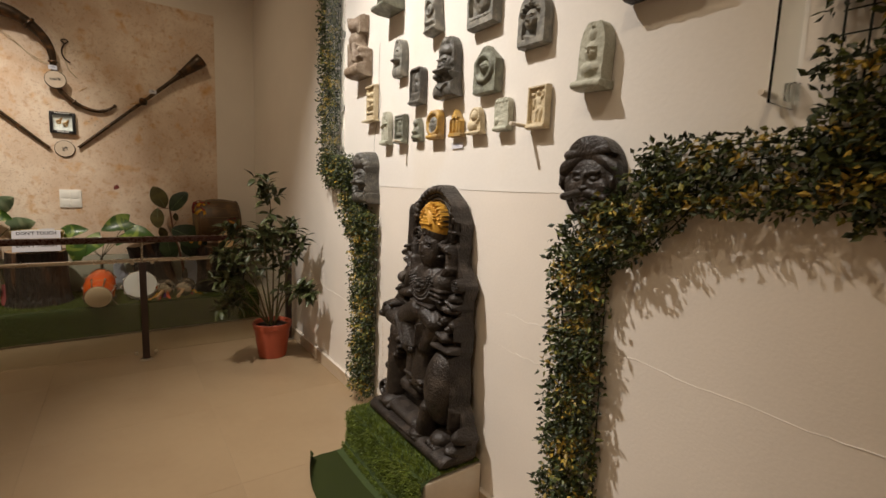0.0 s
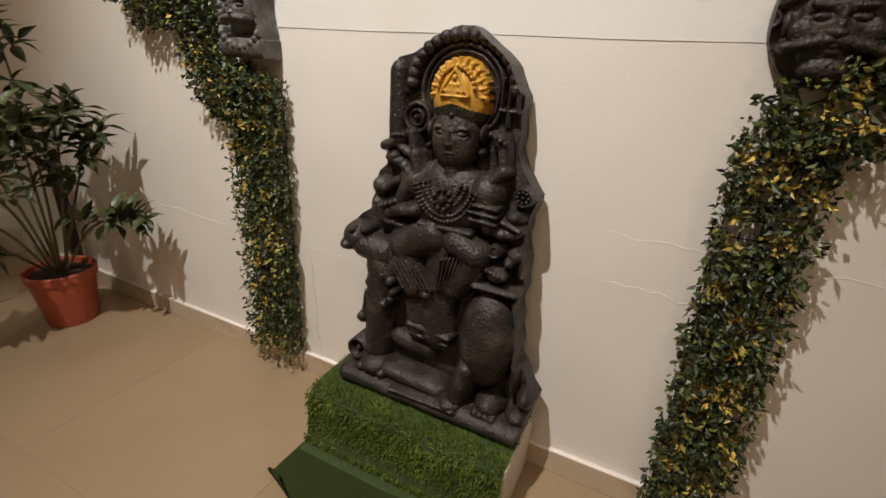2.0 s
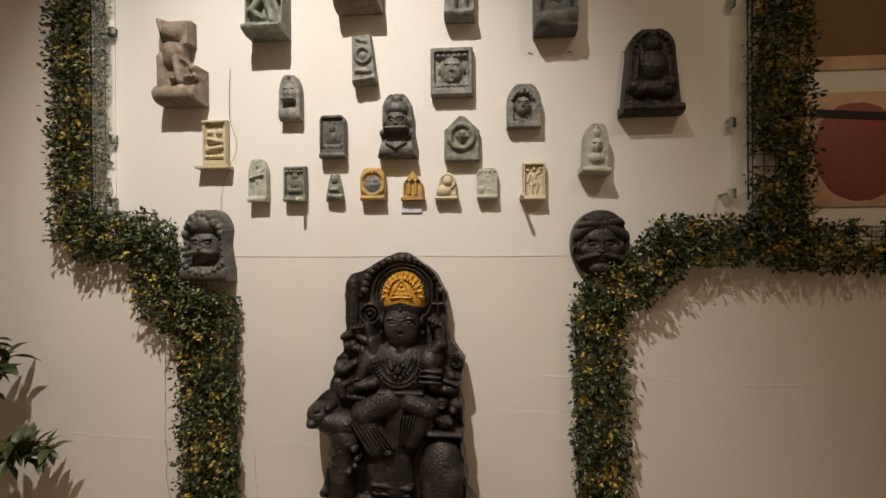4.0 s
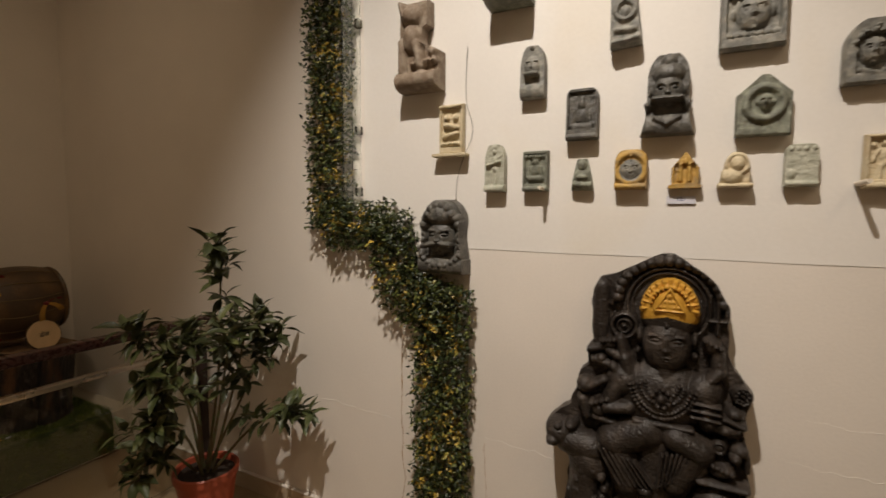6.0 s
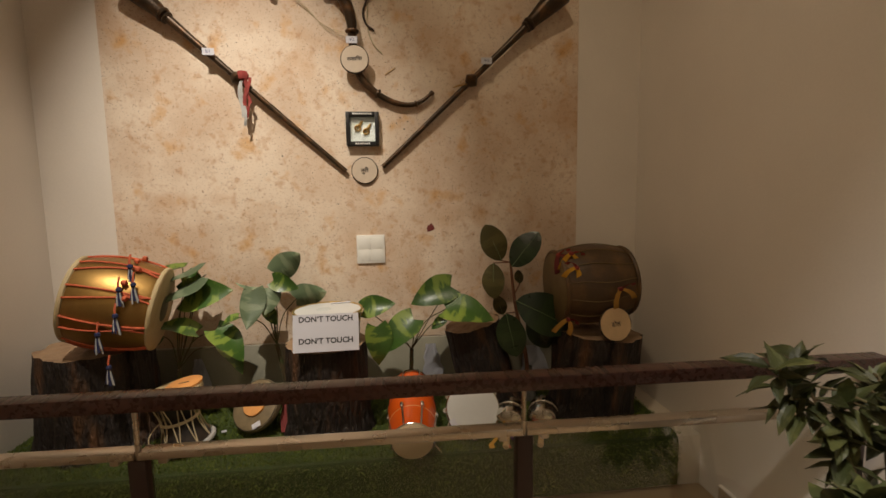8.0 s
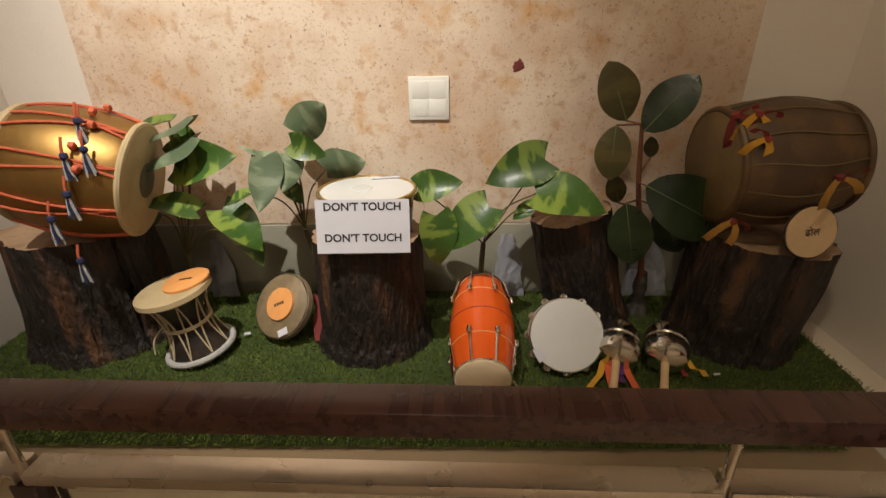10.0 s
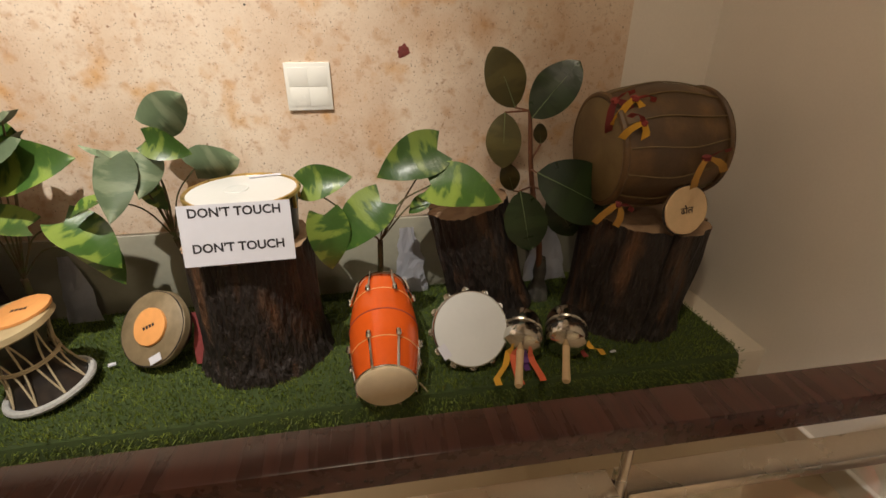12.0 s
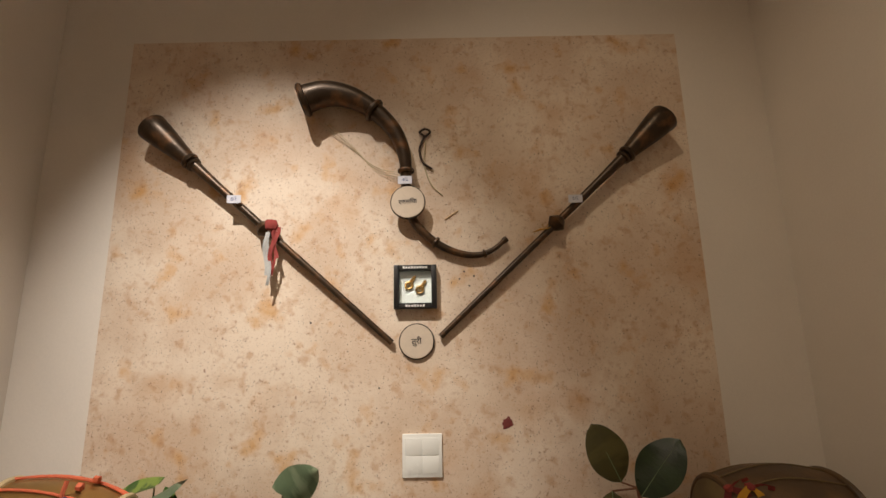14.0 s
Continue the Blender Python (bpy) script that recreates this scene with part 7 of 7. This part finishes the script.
def hourglass_drum():
    d = thing("hourglass_drum", pose(-2.392, 5.155, TURF + 0.018, 3, -9, 0) @ Matrix.Diagonal((0.93, 0.93, 1.0, 1)), "black hourglass drum laced with pale rope", "drum")
    prof = [(0.118, 0.0), (0.105, 0.03), (0.075, 0.09), (0.06, 0.13), (0.072, 0.17), (0.10, 0.225), (0.116, 0.255)]
    part("shell", lathe([(0, 0), *prof, (0, 0.255)], 44), M["black_lacquer"], d)
    part("drum_skin", lathe([(0.118, 0.235), (0.134, 0.245), (0.132, 0.262), (0.12, 0.266), (0, 0.266)], 44, 0.02, 1), M["hide"], d, "tan hide skin")
    part("lower_hoop", ring_torus(0.122, 0.012, 0.010, 44), M["white_wool"], d, "pale fur hoop")
    n = 9
    for i in range(n):
        for a0, a1, z0, z1 in ((i, i + 0.5, 0.02, 0.24), (i + 0.5, i + 1, 0.24, 0.02)):
            pts = []
            for k in range(7):
                t = k / 6
                a, z = 2 * math.pi * (a0 + (a1 - a0) * t) / n, z0 + (z1 - z0) * t
                r = 0.112 - 0.028 * math.sin(math.pi * t)
                pts.append((r * math.cos(a), r * math.sin(a), z))
            part("lacing", tube(pts, 0.003, 6), M["rope"], d)
    for z in (0.125, 0.132):
        part("waist_rope", ring_torus(0.086, 0.0035, z, 32, 6), M["rope"], d)
    part("rope_end", tube(curve_points([(-0.085, -0.02, 0.13), (-0.13, -0.05, 0.09), (-0.14, -0.07, 0.04)], 12), 0.003, 6), M["rope"], d)
    return d


hourglass_drum()


def disc_plate(m, r, sx, label):
    s = thing("wood_slice_plate", m, label, "wood slice", "wood slice name plates")
    part("slice", lathe([(0, 0), (r, 0), (r, 0.008), (r * 0.97, 0.010), (0, 0.010)], 36, 0.03, 4), M["orange_card"], s)
    for i in range(4):
        part("writing_bar", box(-0.004, 0.004, -0.005, 0.005, 0, 0.0008), M["ink"], s, "unreadable black writing", m=pose(-0.018 + 0.012 * i, 0, 0.0104, 0, 0, 8))


disc_plate(pose(-2.39, 5.165, TURF + 0.290, 3, -9, 0), 0.078, 1, "orange painted wood slice lying on the hourglass drum")


def hand_drum():
    m = pose(-2.105, 5.265, TURF + 0.125, 46, -26, -6)
    d = thing("hand_drum", m, "black hand drum with tan skin resting aslant", "drum")
    part("shell", lathe([(0, -0.07), (0.08, -0.07), (0.112, -0.03), (0.124, 0.0), (0.124, 0.02), (0, 0.02)], 44), M["black_lacquer"], d)
    part("drum_skin", lathe([(0, 0.026), (0.115, 0.025), (0.126, 0.016), (0.127, -0.006)], 44, 0.015, 2), M["drum_hide"], d, "tan hide skin")
    part("paper_tag", box(-0.022, 0.022, -0.013, 0.013, 0.0265, 0.0275), M["paper"], d, "torn white paper tag", m=pose(0.0, -0.106, 0, 0, 0, 6))
    disc_plate(m @ pose(0.005, 0.002, 0.0262), 0.062, 1, "orange painted wood slice set on the hand drum")
    c = solid("red_cloth_scrap", ribbon([(-1.985, 5.29, TURF + 0.16), (-1.965, 5.27, TURF + 0.12), (-1.97, 5.235, TURF + 0.06), (-1.96, 5.2, TURF + 0.012)], 0.05), M["dark_red_cloth"], pose(0, 0, 0), "dark red cloth scrap behind the hand drum", "cloth")


hand_drum()
solid("wood_chip", box(-0.011, 0.011, -0.004, 0.004, 0, 0.004, 0.001), M["paper"], pose(-0.585, 5.01, TURF + 0.014, 0, 0, 8), "tiny white chip lying on the turf", "chip")
solid("white_chip", box(-0.012, 0.012, -0.007, 0.007, 0, 0.006, 0.001), M["paper"], pose(-2.26, 5.24, TURF + 0.014, 0, 0, 20), "small white chip lying on the turf", "chip")


def torn_paper(x, w, h, seed):
    bm = bmesh.new()
    rows, r = [], random.Random(seed)
    for i in range(9):
        z = h * i / 8
        l, q = -w / 2 + 0.25 * w * (i / 8) + r.uniform(-0.006, 0.006), w / 2 - 0.35 * w * (i / 8) ** 2 + r.uniform(-0.01, 0.01)
        rows.append([bm.verts.new((l + (q - l) * k / 5, -0.03 * (1 - i / 8) + r.uniform(-0.006, 0.0), z)) for k in range(6)])
    for a, b in zip(rows, rows[1:]):
        for k in range(5):
            bm.faces.new((a[k], a[k + 1], b[k + 1], b[k]))
    bmesh.ops.solidify(bm, geom=bm.faces[:], thickness=0.002)
    return solid("torn_paper", bm, M["paper"], pose(x, NY - 0.022, TURF - 0.002), "torn white sheet for paper and lit wall patches", "paper", smooth=False)


torn_paper(-2.49, 0.12, 0.27, 2)
# The next two white sheets stand in for brightly lit patches of wall.
torn_paper(-1.225, 0.14, 0.29, 5)
torn_paper(-0.63, 0.20, 0.25, 8)

# ---- alcove plants ----
POTHOS = leaf_mesh("leaf", M["pothos"], 0.15, 0.112, "heart", 0.30, 0.28, 14)
POTHOS_B = leaf_mesh("leaf", M["pothos_back"], 0.15, 0.100, "heart", -0.30, -0.2, 14)
RUBBER = leaf_mesh("leaf", M["rubber_leaf"], 0.20, 0.128, "oval", 0.15, 0.12, 14)
RUBBER_B = leaf_mesh("leaf", M["rubber_brown"], 0.19, 0.122, "oval", 0.12, 0.08, 14)


def stalked(plant, root, p, d, me, scale, roll, stalk):
    """One leaf whose middle lies at p and whose tip points along d, on a stalk from root."""
    d = Vector(d).normalized()
    base = Vector(p) - d * (0.07 * scale)
    pts = curve_points([root, (Vector(root) + base) / 2 + Vector((0, 0, 0.035)) - d * 0.02, base], 12)
    part("stalk", tube(pts, 0.0028, 6), stalk, plant)
    shared("leaf", me, plant, facing(base, d, (0.05, -0.75, 0.66), roll * 0.8, scale * 1.02))


def pothos(root, foot, leaves, label):
    t = thing("artificial_plant", pose(0, 0, 0), label, "plant", "variegated plants in the alcove")
    part("stem", tube(curve_points([foot, (Vector(foot) + Vector(root)) / 2, root], 10), lambda s: 0.013 - 0.003 * s, 10), M["stem"], t)
    for p, d, b, sc, roll in leaves:
        stalked(t, root, p, d, POTHOS_B if b else POTHOS, sc, roll, M["stem"])


pothos((-2.515, 5.40, 0.55), (-2.52, 5.40, TURF), [((-2.552, 5.420, 1.052), (-1.00, -0.30, -0.10), 0, 1.12, 0.9), ((-2.454, 5.360, 1.030), (-0.83, -0.30, -0.56), 1, 1.36, 1.1), ((-2.450, 5.320, 0.956), (-0.81, -0.30, -0.59), 1, 1.58, 0.9), ((-2.425, 5.440, 0.988), (0.71, -0.30, -0.70), 0, 0.75, 0.2), ((-2.348, 5.330, 0.947), (0.98, -0.30, 0.21), 0, 1.47, 0.5), ((-2.455, 5.300, 0.798), (-0.87, -0.30, 0.50), 0, 1.11, 0.7), ((-2.239, 5.330, 0.702), (0.80, -0.30, -0.60), 0, 1.31, -0.5), ((-2.234, 5.360, 0.615), (0.79, -0.30, -0.61), 0, 1.06, -0.9), ((-2.666, 5.400, 0.690), (-0.82, -0.30, -0.58), 1, 1.01, 0.4)], "green and cream variegated artificial plant behind the hourglass drum")
pothos((-2.045, 5.45, 0.64), (-2.0, 5.52, TURF), [((-2.123, 5.320, 0.866), (-0.06, -0.30, -1.00), 1, 1.25, 0.1), ((-2.045, 5.360, 0.884), (-0.37, -0.30, -0.93), 1, 0.83, -0.5), ((-2.128, 5.400, 0.948), (-1.00, -0.30, 0.07), 1, 1.03, 1.0), ((-1.978, 5.380, 0.970), (0.95, -0.30, -0.30), 0, 0.83, 0.6), ((-1.969, 5.450, 1.065), (0.81, -0.30, 0.59), 1, 1.33, 0.9), ((-1.859, 5.450, 0.899), (0.95, -0.30, 0.31), 1, 1.28, 1.2), ((-2.236, 5.340, 0.808), (-0.97, -0.30, -0.25), 0, 0.57, 0.6), ((-2.058, 5.420, 0.799), (0.59, -0.30, -0.81), 0, 0.60, 0.0)], "grey-green variegated artificial plant behind the middle stump")
pothos((-1.347, 5.38, 0.60), (-1.36, 5.42, TURF), [((-1.518, 5.330, 0.851), (0.96, -0.30, 0.28), 0, 1.02, 0.3), ((-1.413, 5.260, 0.727), (-0.80, -0.30, -0.59), 0, 1.39, 0.2), ((-1.510, 5.240, 0.678), (0.14, -0.30, -0.99), 0, 1.22, -0.3), ((-1.228, 5.360, 0.899), (-0.97, -0.30, -0.24), 0, 1.42, -0.2), ((-1.063, 5.280, 0.819), (1.00, -0.30, -0.04), 0, 1.59, -0.2), ((-1.208, 5.360, 0.737), (-0.88, -0.30, -0.48), 0, 0.51, 0.0)], "green variegated artificial plant beside the leaning stump")


def rubber_plant():
    t = thing("rubber_plant", pose(0, 0, 0), "dark artificial rubber plant on a reddish stem", "plant")
    pts = curve_points([(-0.705, 5.42, TURF), (-0.725, 5.41, 0.52), (-0.785, 5.40, 0.80), (-0.815, 5.39, 1.04)], 24)
    part("stem", tube(pts, lambda s: 0.014 - 0.007 * s, 10), M["rubber_stem"], t)
    part("foot", lathe([(0, 0), (0.045, 0), (0.04, 0.05), (0.022, 0.09), (0.028, 0.12), (0.018, 0.19), (0, 0.19)], 20, 0.15, 3), M["dark_stone"], t, "dark lumpy foot", m=pose(-0.705, 5.42, TURF - 0.004))
    for p, d, me, sc, roll in (((-0.888, 5.44, 1.128), (-0.43, -0.15, 0.90), RUBBER_B, 1.03, 0.2), ((-0.757, 5.36, 1.097), (0.57, -0.15, 0.82), RUBBER, 1.02, -0.2), ((-0.918, 5.34, 0.962), (-0.04, -0.15, -1.00), RUBBER_B, 0.87, 0.2), ((-0.692, 5.25, 0.799), (0.90, -0.15, -0.43), RUBBER, 1.48, -0.2), ((-0.843, 5.28, 0.693), (0.20, -0.15, -0.98), RUBBER, 1.05, 0.0), ((-0.680, 5.34, 0.678), (0.52, -0.15, -0.85), RUBBER, 0.90, 0.2), ((-0.873, 5.38, 0.806), (-0.35, -0.15, 0.94), RUBBER_B, 0.54, 0.3), ((-0.766, 5.40, 0.954), (-0.19, -0.15, 0.98), RUBBER_B, 0.36, -0.5)):
        root = min(pts, key=lambda q: abs(q.z - (p[2] - 0.09 * d[2])))
        d = Vector(d).normalized()
        base = Vector(p) - d * (0.095 * sc)
        part("stalk", tube([root, (root + base) / 2, base], 0.0035, 6), M["rubber_stem"], t)
        ob = shared("leaf", me, t, facing(base, d, (-0.3, -0.85, 0.42), roll * 0.35, sc * 1.12))
        part("midrib", tube([(0.0, 0, 0.002), (0.09, 0, -0.003), (0.19, 0, -0.02)], lambda s: 0.0016 * (1.05 - s), 5), M["vein"], ob)


rubber_plant()

# ---- small traces ----
for y, z in ((3.0, 2.06), (2.62, 2.27), (1.51, 2.09), (1.36, 2.09), (1.16, 2.08)):
    solid("wall_mark", box(-0.010, 0.010, -0.0008, 0, -0.0012, 0.0012), M["wire"], pose(-0.0055, y, z, 0, 0, EAST) @ pose(0, 0, 0, 0, 12, 0), "short dark scratch on the cream wall", "wall mark", "scratches on the wall")

# ---- lamp housings ----
# Housings are unseen; the third encloses the added alcove fill.
for x, y, tx, ty, tz in ((-1.85, 2.42, 0.0, 2.42, 0.8), (-2.35, 3.75, -2.15, 5.612, 1.12), (-1.5, 3.9, -0.6, 5.1, 0.9)):
    lamp = thing("spotlight", look((x, y, CEIL - 0.14), (tx, ty, tz)), "unseen black lamp housing aimed at the display", "spotlight", "ceiling spotlights")
    part("housing", lathe([(0.045, -0.02), (0.048, 0.10), (0.03, 0.12), (0, 0.12)], 24), M["lamp_black"], lamp)

# ---- floor tiles ----
floor_ob = bpy.data.objects["floor"]
tile_mesh = mesh_of(box(0.0004, 0.7996, 0.0004, 0.7996, -0.012, 0.0, 0.0004), "tile", M["tile"], False)
for i in range(-4, 1):
    for j in range(-4, 8):
        x, y = i * 0.8 - 0.0, j * 0.8 - 0.02
        if y < 5.0:
            shared("tile", tile_mesh, floor_ob, pose(x, y, 0))
